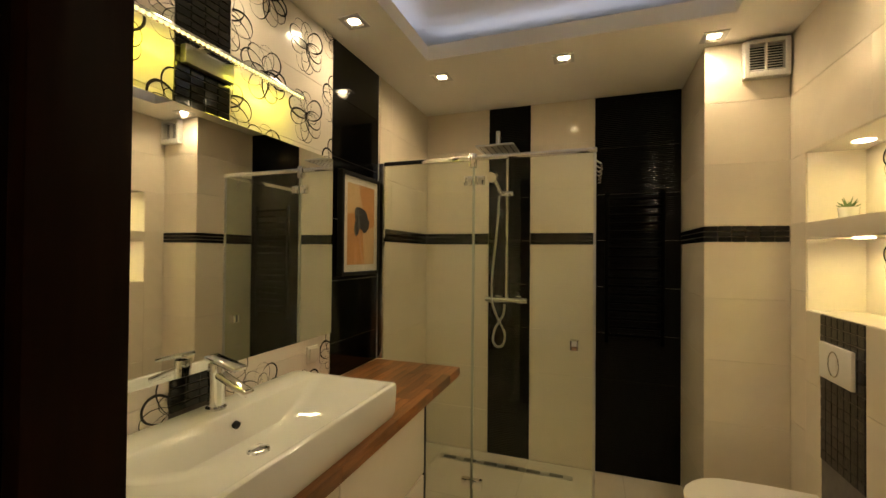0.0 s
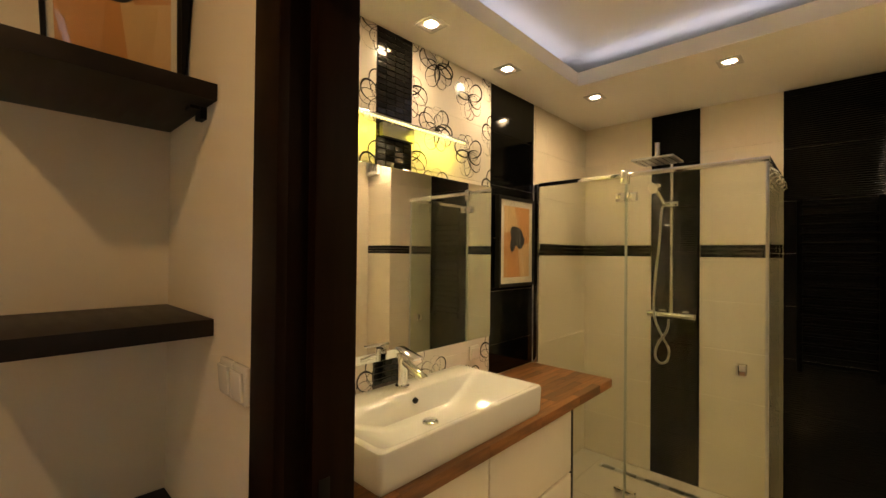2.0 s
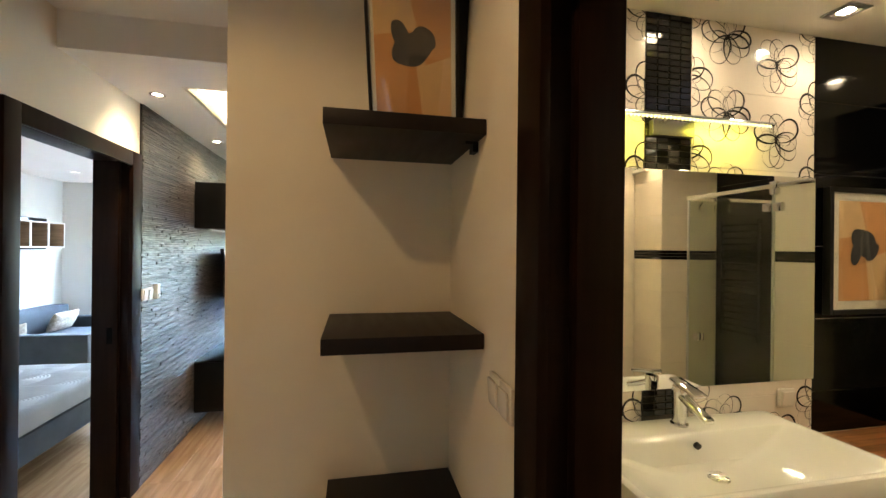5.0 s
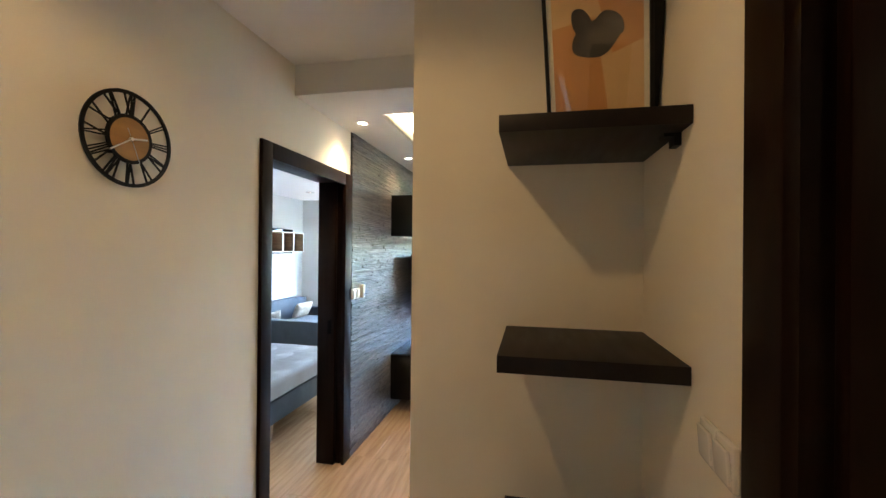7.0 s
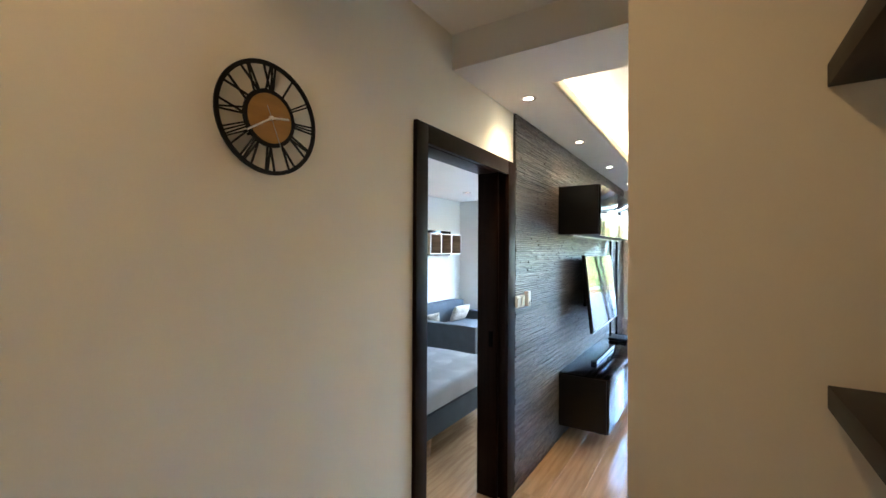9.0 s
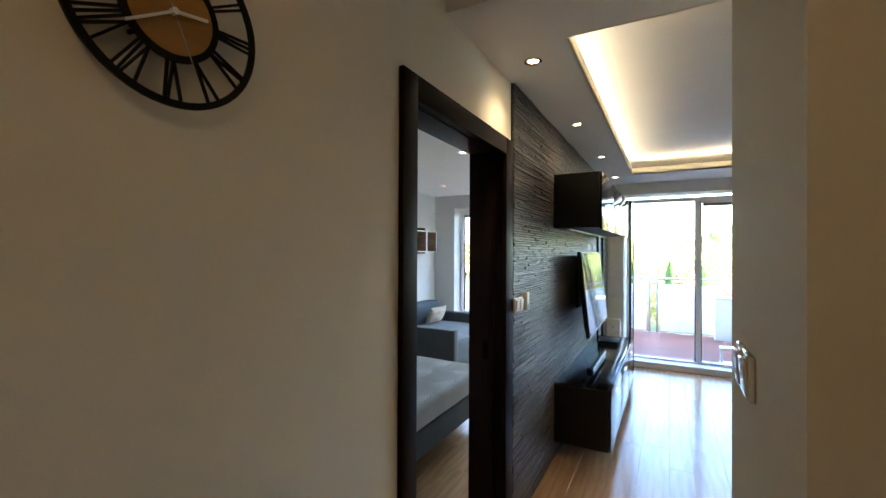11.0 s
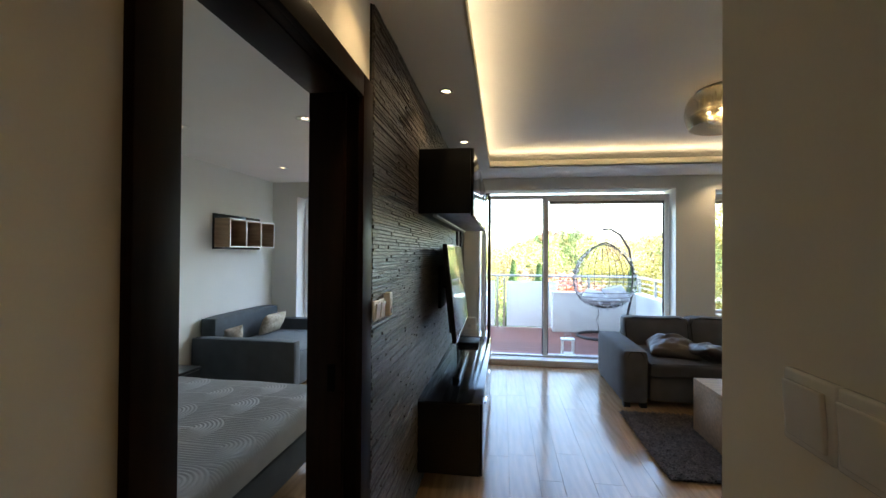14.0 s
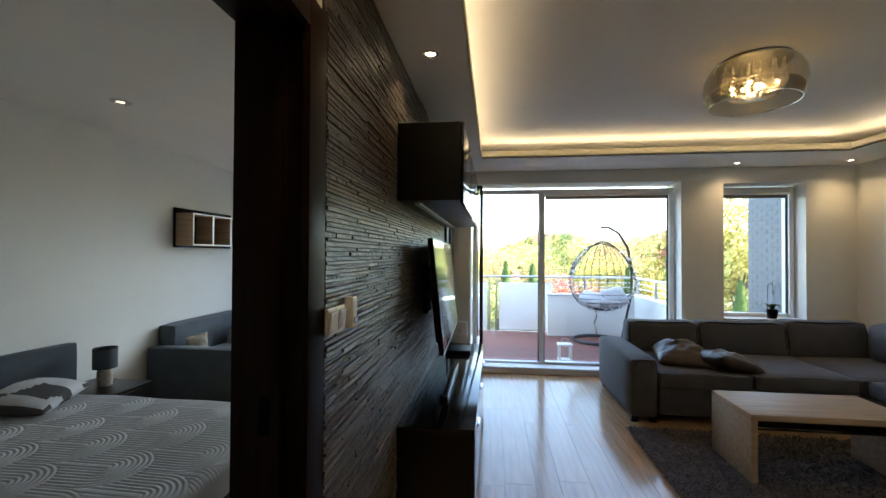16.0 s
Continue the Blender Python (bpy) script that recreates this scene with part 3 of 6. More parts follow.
def window_unit(name, label, y0, y1, z0, z1, x, splits, blind=(), handle=None, category="window"):
    """A white profile window in the plane x, split at the given y, with a bevelled sash round each pane."""
    w = thing(name, (x, (y0 + y1) / 2, z0), label, category, kind="structure")
    f = 0.052
    for lo, hi in (((x - 0.04, y0, z0), (x + 0.04, y0 + f, z1)), ((x - 0.04, y1 - f, z0), (x + 0.04, y1, z1)), ((x - 0.04, y0 + f, z0), (x + 0.04, y1 - f, z0 + f)), ((x - 0.04, y0 + f, z1 - f), (x + 0.04, y1 - f, z1))):
        block("window_frame", lo, hi, M_UPVC, w, bevel=0.006)
    edges = [y0 + f, *splits, y1 - f]
    for s in splits:
        block("mullion", (x - 0.04, s - 0.028, z0 + f), (x + 0.045, s + 0.028, z1 - f), M_UPVC, w, bevel=0.006)
    for i, (a, b) in enumerate(zip(edges, edges[1:])):
        a, b = a + (0.028 if i else 0.002), b - (0.028 if i < len(splits) else 0.002)
        p = block("pane", (x - 0.004, a, z0 + f), (x + 0.004, b, z1 - f), M_WINDOW, w, bevel=0)
        p.visible_shadow = False
        for lo, hi in (((x - 0.012, a, z0 + f), (x + 0.012, a + 0.012, z1 - f)), ((x - 0.012, b - 0.012, z0 + f), (x + 0.012, b, z1 - f))):
            block("gasket", lo, hi, M_RUBBER_SHADE, w, bevel=0)
        if i in blind:
            block("blind_cassette", (x + 0.014, a + 0.004, z1 - f - 0.035), (x + 0.06, b - 0.004, z1 - f + 0.012), M_UPVC, w, bevel=0.008)
            block("blind", (x + 0.020, a + 0.02, z1 - f - 0.075), (x + 0.034, b - 0.02, z1 - f - 0.034), M_GREYMETAL, w, "rolled-up grey blind")
    if handle:
        hy, hz = handle
        block("handle_plate", (x + 0.04, hy - 0.013, hz - 0.035), (x + 0.05, hy + 0.013, hz + 0.035), M_STEEL, w, bevel=0.004)
        block("handle", (x + 0.062, hy - 0.009, hz - 0.12), (x + 0.078, hy + 0.009, hz + 0.008), M_STEEL, w, bevel=0.006)
    return w


win_door = window_unit("door_3", "white framed sliding glass terrace door, wide open view", -1.18, 1.225, 0.048, 2.245, -6.86, (-0.325,), (1,), (-1.09, 1.22), "terrace door")
block("door_sill", (-6.82, -1.195, 0.036), (-6.63, 1.235, 0.080), M_UPVC, win_door, bevel=0.01)
block("sill_riser", (-6.648, -1.195, 0.0), (-6.634, 1.235, 0.0355), M_UPVC, win_door, bevel=0.002)
block("track", (-6.895, -0.33, 0.0995), (-6.815, 1.16, 0.112), M_STEEL, win_door, "aluminium sliding track", 0.002)
win_small = window_unit("window_1", "white framed living room window with rolled blind", 1.70, 2.545, 0.71, 2.235, -6.86, (), (0,))
block("window_sill", (-6.82, 1.70, 0.7005), (-6.62, 2.55, 0.722), M_UPVC, win_small, bevel=0.006)
win_bed = window_unit("window_2", "white framed tall bedroom window", -3.74, -1.77, 0.48, 2.215, -6.86, (-2.75,), (0,))
block("window_sill", (-6.82, -3.755, 0.462), (-6.58, -1.755, 0.482), M_UPVC, win_bed, bevel=0.006)

# baseboards
for name, lo, hi in (("baseboard_1", (-1.63, -1.42, 0), (1.6, -1.406, 0.07)), ("baseboard_2", (-1.924, -0.516, 0), (-1.2, -0.502, 0.07)), ("baseboard_3", (-6.65, -1.405, 0), (-6.635, -1.2, 0.07)),
                     ("baseboard_4", (-6.65, 1.24, 0), (-6.636, 3.065, 0.07)), ("baseboard_5", (-1.2, -0.502, 0), (-1.186, 0.265, 0.07))):
    tagged(block(name, lo, hi, M_WENGE, bevel=0.004), "dark wood skirting board at the wall foot", "baseboard", kind="structure")


def downlight(x, y, z, square, dim=False, group="ceiling downlights", wide=1.0):
    d = thing("downlight", (x, y, z), "square brushed steel recessed ceiling downlight, lit" if square else "round chrome recessed ceiling downlight, lit", "downlight", group)
    bm = bmesh.new()
    n = 4 if square else 28
    r1, r2 = (0.052, 0.036) if square else (0.043 * wide, 0.030)
    a0 = math.pi / 4 if square else 0
    rings = []
    for r, h, k in ((r1, 0.0, n), (r1, -0.005, n), (r2, -0.007, n), (r2 - 0.006, 0.0, n)):
        rr = r * (1.414 if square and r == r1 else (1.30 if square else 1))
        rings.append([bm.verts.new((x + rr * math.cos(a0 + 2 * math.pi * j / k), y + rr * math.sin(a0 + 2 * math.pi * j / k), z + h)) for j in range(k)])
    for p, q in zip(rings, rings[1:]):
        for j in range(n):
            bm.faces.new((p[j], p[(j + 1) % n], q[(j + 1) % n], q[j]))
    part("bezel", bm, M_STEEL if square else M_CHROME, d)
    bm = bmesh.new()
    lathe(bm, [(0.0005, -0.0045), (0.018, -0.004), (0.026, -0.0015)], (x, y, z), 20)
    part("bulb", bm, M_BULBDIM if dim else M_BULB, d, "glowing warm lamp glass")
    return d


# includes the added, unseen pair at x 0.83
for px, py in BATH_SPOTS:
    downlight(px, py, BATH_Z, True)
for px, py in LIVING_SPOTS:
    downlight(px, py, SOFFIT_Z, False)
for px, py in BED_SPOTS:
    downlight(px, py, BED_Z, False, True, wide=1.45)

# ---- living room, large things ----


def tv_bench():
    x0, x1, y0, y1, z0, z1 = -5.62, -3.605, -1.402, -1.007, 0.127, 0.562
    t = thing("tv_bench", ((x0 + x1) / 2, y0, z0), "long floating black gloss television bench on the stone wall", "tv bench")
    block("carcass", (x0 + 0.01, y0, z0), (x1, y1 - 0.02, z1 - 0.012), M_BLACKWOOD, t, bevel=0.002)
    block("glass_top", (x0, y0, z1 - 0.010), (x1 + 0.001, y1, z1), M_BLACKGLOSS, t, "black polished glass top", 0.002)
    n = 3
    w = (x1 - x0) / n
    for i in range(n):
        f = block("drawer_front", (x0 + i * w + 0.002, y1 - 0.018, z0 + 0.004), (x0 + (i + 1) * w - 0.002, y1, z1 - 0.014), M_BLACKGLOSS, t, bevel=0.002)
        block("handle", (x0 + i * w + w / 2 - 0.06, y1 + 0.001, z1 - 0.10), (x0 + i * w + w / 2 + 0.06, y1 + 0.012, z1 - 0.088), M_CHROME, f, "chrome bar handle", 0.003)
    return t


def wall_cabinet():
    x0, x1, y0, y1, z0, z1 = -5.62, -3.582, -1.402, -1.066, 1.697, 2.088
    t = thing("wall_cabinet", ((x0 + x1) / 2, y0, z0), "long black gloss wall cabinet hung on the stone wall", "wall cabinet")
    block("carcass", (x0, y0, z0), (x1, y1 - 0.02, z1), M_BLACKWOOD, t, bevel=0.002)
    n = 3
    w = (x1 - x0) / n
    for i in range(n):
        block("flap_door", (x0 + i * w + 0.0015, y1 - 0.018, z0 - 0.012), (x0 + (i + 1) * w - 0.0015, y1, z1 - 0.002), M_BLACKGLOSS, t, bevel=0.002)
    block("light_rail", (x0 + 0.02, y0 + 0.08, z0 - 0.014), (x1 - 0.05, y0 + 0.11, z0 - 0.002), M_STEEL, t, "slim steel rail", 0.002)


def display_cabinet():
    x0, x1, y0, y1, z0, z1 = -6.05, -5.63, -1.40, -1.03, 0.10, 2.09
    t = thing("display_cabinet", ((x0 + x1) / 2, y0, z0), "tall glazed display cabinet with slim dark posts", "display cabinet")
    for a, b in ((x0, y1 - 0.022), (x1 - 0.022, y1 - 0.022), (x0, y0), (x1 - 0.022, y0)):
        block("post", (a, b, z0), (a + 0.022, b + 0.022, z1), M_BLACK, t, bevel=0.002)
    block("top", (x0, y0, z1), (x1, y1, z1 + 0.018), M_BLACKGLOSS, t)
    block("base", (x0, y0, z0 - 0.08), (x1, y1, z0), M_BLACKGLOSS, t)
    p = block("side_pane", (x1 - 0.014, y0 + 0.024, z0), (x1 - 0.008, y1 - 0.024, z1), M_WINDOW, t, bevel=0)
    p = block("front_pane", (x0 + 0.024, y1 - 0.012, z0), (x1 - 0.024, y1 - 0.006, z1), M_WINDOW, t, bevel=0)
    for z in (0.55, 1.0, 1.45):
        block("glass_shelf", (x0 + 0.024, y0 + 0.02, z), (x1 - 0.024, y1 - 0.03, z + 0.006), M_WINDOW, t, bevel=0)


def television():
    t = thing("television", (-4.55, -1.40, 0.86), "large thin black flat-screen television on a wall bracket", "television")
    m = Matrix.Translation((-4.55, -1.268, 1.182)) @ pose(0, 0, 0, 6.0, 0, 1.2)
    for name, lo, hi, material, lab in (("screen", (-0.606, 0.0185, -0.330), (0.606, 0.0205, 0.332), M_SCREEN, "glossy dark screen"), ("bezel", (-0.615, -0.012, -0.343), (0.615, 0.018, 0.343), M_BLACK, ""),
                                        ("back_housing", (-0.45, -0.045, -0.30), (0.45, -0.012, 0.18), M_BLACK, ""), ("edge_trim", (-0.617, 0.016, -0.345), (0.617, 0.0195, -0.333), M_STEEL, "silver lower edge")):
        bm = bmesh.new()
        cube(bm, lo, hi)
        if name != "screen":
            soften(bm, 0.004)
        bm.transform(m)
        part(name, bm, material, t, lab)
    block("bracket_plate", (-4.72, -1.40, 1.02), (-4.38, -1.375, 1.36), M_BLACK, t)
    for x in (-4.68, -4.42):
        bar("bracket_arm", (x, -1.376, 1.19), (x, -1.305, 1.19), 0.012, M_BLACK, t)


def corner_sofa():
    t = thing("corner_sofa", (-5.8, 1.6, 0), "large charcoal fabric corner sofa with piped cushions", "sofa")
    bm = bmesh.new()
    plush(bm, (-6.34, 0.50, 0.05), (-5.32, 2.96, 0.30), 0.03, 0.004, 4)
    part("base", bm, M_SOFA, t)
    bm = bmesh.new()
    plush(bm, (-5.40, 2.05, 0.05), (-3.55, 2.96, 0.30), 0.03, 0.004, 4)
    part("chaise_base", bm, M_SOFA, t)
    bm = bmesh.new()
    plush(bm, (-6.36, 0.235, 0.034), (-5.275, 0.485, 0.552), 0.055, 0.010, 8)
    a = part("armrest", bm, M_SOFA, t, "rounded armrest")
    pipe("piping", [(-5.284, 0.30, 0.10), (-5.276, 0.29, 0.49), (-5.283, 0.315, 0.530), (-5.283, 0.405, 0.530), (-5.276, 0.43, 0.49), (-5.284, 0.44, 0.10)], 0.005, M_PIPING, a)
    bm = bmesh.new()
    plush(bm, (-6.40, 0.50, 0.10), (-6.20, 2.96, 0.63), 0.06, 0.01, 6)
    part("backrest", bm, M_SOFA, t)
    bm = bmesh.new()
    plush(bm, (-6.34, 2.80, 0.10), (-3.55, 2.98, 0.66), 0.06, 0.01, 6)
    part("side_backrest", bm, M_SOFA, t)
    for y0, y1, x1 in ((0.495, 1.235, -5.285), (1.24, 2.03, -5.285), (2.035, 2.80, -5.285)):
        bm = bmesh.new()
        plush(bm, (-6.22, y0, 0.295), (x1, y1, 0.435), 0.030, 0.010, 8)
        s = part("seat_cushion", bm, M_SOFA, t)
        pipe("piping", [(x1 - 0.012, y0 + 0.02, 0.418), (x1 - 0.008, (y0 + y1) / 2, 0.424), (x1 - 0.012, y1 - 0.02, 0.418)], 0.005, M_PIPING, s)
    for x0, x1 in ((-5.28, -4.45), (-4.445, -3.56)):
        bm = bmesh.new()
        plush(bm, (x0, 2.06, 0.295), (x1, 2.80, 0.435), 0.030, 0.010, 8)
        s = part("seat_cushion", bm, M_SOFA, t)
        pipe("piping", [(x0 + 0.02, 2.072, 0.418), ((x0 + x1) / 2, 2.068, 0.424), (x1 - 0.02, 2.072, 0.418)], 0.005, M_PIPING, s)
    for y0, y1, zt in ((0.49, 1.165, 0.735), (1.185, 2.0, 0.742), (2.01, 2.74, 0.765)):
        bm = bmesh.new()
        vs = plush(bm, (-6.26, y0, 0.43), (-6.06, y1, zt), 0.028, 0.020, 10)
        for v in vs:
            k = (v.co.z - 0.43) / 0.35
            v.co.x -= 0.07 * k
            v.co.z += 0.010 * math.cos((v.co.y - y0) / (y1 - y0) * 2 * math.pi) * k
        c = part("back_cushion", bm, M_SOFA, t)
        edge = [(y0 + 0.012, 0.50), (y0 + 0.008, zt - 0.06), (y0 + 0.03, zt - 0.022), (y0 + 0.10, zt + 0.002), ((y0 + y1) / 2, zt - 0.004), (y1 - 0.10, zt + 0.002), (y1 - 0.03, zt - 0.022), (y1 - 0.008, zt - 0.06), (y1 - 0.012, 0.50)]
        pipe("piping", [(-6.070 - 0.2 * (z - 0.43), y, z) for y, z in edge], 0.007, M_PIPING, c)
    for x0, x1 in ((-6.05, -5.2), (-5.18, -4.4), (-4.38, -3.58)):
        bm = bmesh.new()
        vs = plush(bm, (x0, 2.66, 0.43), (x1, 2.86, 0.79), 0.07, 0.03, 8)
        part("back_cushion", bm, M_SOFA, t)
    for x, y in ((-5.33, 0.29), (-5.33, 0.44), (-6.3, 0.3), (-5.36, 1.5), (-3.62, 2.12), (-3.62, 2.9), (-6.3, 2.9)):
        block("foot", (x - 0.03, y - 0.03, 0.001), (x + 0.03, y + 0.03, 0.055), M_BLACK, t)


def coffee_table():
    t = thing("coffee_table", (-4.6, 1.12, 0.02), "oak-effect coffee table with waterfall sides, on the shaggy rug", "coffee table")
    x0, x1, y0, y1, z0, z1 = -4.81, -4.337, 0.668, 1.62, 0.022, 0.447
    block("top", (x0, y0, z1 - 0.038), (x1, y1, z1), M_TABLE, t, bevel=0.002)
    block("side_panel", (x0, y0, z0), (x1, y0 + 0.038, z1 - 0.038), M_TABLE, t, bevel=0.002)
    block("side_panel", (x0, y1 - 0.038, z0), (x1, y1, z1 - 0.038), M_TABLE, t, bevel=0.002)
    block("lower_shelf", (x0 + 0.02, y0 + 0.039, 0.315), (x1 - 0.10, y1 - 0.039, 0.335), M_BLACKGLOSS, t, "black glossy lower shelf", 0.002)


def shag_rug():
    x0, x1, y0, y1 = -5.11, -3.99, 0.19, 2.0
    t = tagged(block("rug", (x0, y0, 0.001), (x1, y1, 0.012), M_RUG, bevel=0.004), "dark charcoal shaggy rug on the oak floor", "rug")
    rnd = random.Random(5)
    verts, faces = [], []
    for _ in range(17000):
        x, y = rnd.uniform(x0 - 0.01, x1 + 0.01), rnd.uniform(y0 - 0.012, y1 if rnd.random() < 0.35 else 1.1)
        a, l, w = rnd.uniform(0, 6.283), rnd.uniform(0.026, 0.050), rnd.uniform(0.004, 0.009)
        dx, dy, k = math.cos(a), math.sin(a), len(verts)
        lean = rnd.uniform(0.6, 1.3)
        verts += [(x - dy * w, y + dx * w, 0.010), (x + dy * w, y - dx * w, 0.010), (x + dy * w * 0.8 + dx * l * lean * 0.5, y - dx * w * 0.8 + dy * l * lean * 0.5, 0.012 + l * 0.42),
                  (x - dy * w * 0.8 + dx * l * lean * 0.5, y + dx * w * 0.8 + dy * l * lean * 0.5, 0.012 + l * 0.42), (x + dx * l * lean, y + dy * l * lean, 0.012 + l * 0.36)]
        faces += [(k, k + 1, k + 2, k + 3), (k + 3, k + 2, k + 4)]
    me = bpy.data.meshes.new("pile")
    me.from_pydata(verts, [], faces)
    me.materials.append(M_RUG)
    p = new("pile", me)
    p.parent = t
    tagged(p, kind="stuff")


def ceiling_lamp():
    c = (-4.356, 0.70, 0)
    t = thing("ceiling_lamp", (c[0], c[1], 2.65), "smoked glass drum ceiling lamp with hanging crystals, lit", "ceiling lamp")
    bm = bmesh.new()
    lathe(bm, [(0.001, 0), (0.20, 0), (0.20, -0.016), (0.001, -0.018)], (c[0], c[1], 2.65), 40)
    part("ceiling_plate", bm, M_GREYMETAL, t, "dark metal ceiling plate")
    bm = bmesh.new()
    prof = [(0.205, 2.632), (0.243, 2.605), (0.268, 2.55), (0.274, 2.49), (0.262, 2.43), (0.240, 2.388)]
    lathe(bm, prof, (c[0], c[1], 0), 56)
    part("drum_shade", bm, M_SMOKED, t, "mirrored smoked glass drum")
    bm = bmesh.new()
    lathe(bm, [(0.001, 2.405), (0.06, 2.408), (0.11, 2.422), (0.145, 2.448), (0.155, 2.475)], (c[0], c[1], 0), 40)
    part("glass_bowl", bm, M_CRYSTAL, t, "clear swirled glass bowl")
    for r, z in ((0.206, 2.633), (0.240, 2.387)):
        pipe("rim", [(c[0] + r * math.cos(a * math.pi / 24), c[1] + r * math.sin(a * math.pi / 24), z) for a in range(48)], 0.004, M_CHROME, t, closed=True, n=6)
    rnd = random.Random(3)
    for i in range(64):
        r, a = 0.185 * math.sqrt((i + 0.5) / 64), i * 2.39996
        x, y, l = c[0] + r * math.cos(a), c[1] + r * math.sin(a), 0.10 + 0.075 * (1 - (r / 0.185) ** 2) + rnd.uniform(-0.008, 0.008)
        bm = bmesh.new()
        for k in range(5):
            z = 2.61 - l * (k + 1) / 5
            rod(bm, (x, y, z + l / 5 - 0.003), (x, y, z), 0.005, 6, 0.0095)
        part("crystal_strand", bm, M_CRYSTAL, t, round_=False)
    for i in range(13):
        a = i * 2 * math.pi / 13 + 0.3
        bm = bmesh.new()
        bmesh.ops.create_uvsphere(bm, u_segments=10, v_segments=8, radius=0.014, matrix=Matrix.Translation((c[0] + (0.05 + 0.07 * (i % 2)) * math.cos(a), c[1] + (0.05 + 0.07 * (i % 2)) * math.sin(a), 2.485)))
        part("bulb", bm, M_BULB, t, "small glowing bulb")


tv_bench(), wall_cabinet(), display_cabinet(), television(), corner_sofa(), coffee_table(), shag_rug(), ceiling_lamp()

# ---- bathroom ----
BAND = (1.473, 1.552)


def flower(bm, u, v, r, rnd, put):
    """A printed blossom: long thin loops that all spring from its heart."""
    n = 9
    a0 = rnd.uniform(0, 6.283)
    for i in range(n + 4):
        inner = i >= n
        a = a0 + i * 2 * math.pi / (4 if inner else n) + rnd.uniform(-0.16, 0.16)
        size = r * (rnd.uniform(0.50, 0.66) if inner else rnd.uniform(0.84, 1.06))
        l, w = size * 0.52, size * rnd.uniform(0.30, 0.37)
        ca, sa = math.cos(a), math.sin(a)
        t = 0.0012 if inner else rnd.choice((0.0012, 0.0022, 0.0030, 0.0036))
        ring, ph = [], rnd.uniform(0, 6.283)
        for k in range(36):
            b = 2 * math.pi * k / 36
            for d in (-1, 1):
                th = t * (0.72 + 0.50 * math.sin(b + ph))
                p, q = l * 0.93 + (l + d * th) * math.cos(b), (w + d * th) * math.sin(b) * (1 + 0.22 * math.cos(b))
                ring.append(bm.verts.new(put(u + ca * p - sa * q, v + sa * p + ca * q, 0.0006 + 0.0001 * i)))
        for k in range(36):
            j = (k + 1) % 36
            bm.faces.new((ring[2 * k], ring[2 * k + 1], ring[2 * j + 1], ring[2 * j]))


def floral_panel(name, parent, centres, put, clip, radius=0.118):
    """Centres are rows of (across, up, blossom type): one type always has the same drawing."""
    for u, v, k in centres:
        bm = bmesh.new()
        flower(bm, u, v, radius, random.Random(k), put)
        for co, no in clip:
            bmesh.ops.bisect_plane(bm, geom=bm.verts[:] + bm.edges[:] + bm.faces[:], plane_co=co, plane_no=no, clear_outer=True)
        if bm.faces:
            part(name, bm, M_PRINT, parent, round_=False)
        else:
            bm.free()


# washbasin wall: flowered tiles, mosaic strip, black panel
basin_wall = structure("wall_washbasin", [((-1.0679, 0.4151, 0), (-1.0665, 2.9929, BATH_Z))], M_GROUT, "tiled washbasin wall with flower print and black panel")
tiled(basin_wall, "x", -1.0665, (0.42, 0.968), (0.797, BATH_Z - 0.002), (0.60, 0.30), M_FLORAL, start=(0.42, 2.17 - 1.5))
tiled(basin_wall, "x", -1.0665, (1.172, 1.768), (0.797, BATH_Z - 0.002), (0.60, 0.30), M_FLORAL, start=(1.172, 2.17 - 1.5))
tiled(basin_wall, "x", -1.0665, (1.771, 2.225), (0.797, BATH_Z - 0.002), (0.60, 0.30), M_BLACKTILE, start=(1.771, 2.17 - 1.5), gap=0.0015)
tiled(basin_wall, "x", -1.0665, (2.245, 2.993), (0.0, BAND[0]), (0.60, 0.30), M_BEIGE, start=(2.4, 0.0))
tiled(basin_wall, "x", -1.0665, (2.245, 2.993), (BAND[1], BATH_Z - 0.002), (0.60, 0.30), M_BEIGE, start=(2.4, 0.052))
tiled(basin_wall, "x", -1.0665, (2.245, 2.987), BAND, (0.30, 0.0263), M_MOSAIC, start=(2.24, BAND[0]))
block("mosaic_backing", (-1.0664, 0.969, 0.797), (-1.0640, 1.171, BATH_Z - 0.001), M_DGROUT, basin_wall, bevel=0)
tiled(basin_wall, "x", -1.0640, (0.970, 1.170), (1.850, BATH_Z - 0.002), (0.05, 0.0245), M_MOSAIC, gap=0.003, thick=0.006, jitter=0.03, name="mosaic_tile")
tiled(basin_wall, "x", -1.0640, (0.970, 1.170), (0.925, 1.024), (0.05, 0.0245), M_MOSAIC, gap=0.003, thick=0.006, jitter=0.03, name="mosaic_tile")
FACE = -1.0603
rows_up = [2.08 + 0.30 * k for k in (1, 0, -1, -4, -5)]
left_c = [c for z in rows_up for c in ((0.530, z, 3), (0.772, z - 0.083, 8), (0.985, z + 0.045, 5))]
right_c = [c for z in rows_up for c in ((1.333, z, 3), (1.573, z - 0.083, 8), (1.788, z + 0.045, 5), (1.145, z + 0.125, 6))]
floral_panel("flower_print", basin_wall, left_c, lambda u, v, h: (FACE + h, u, v), [((0, 0.967, 0), (0, 1, 0)), ((0, 0.421, 0), (0, -1, 0)), ((0, 0, BATH_Z - 0.003), (0, 0, 1)), ((0, 0, 0.80), (0, 0, -1))])
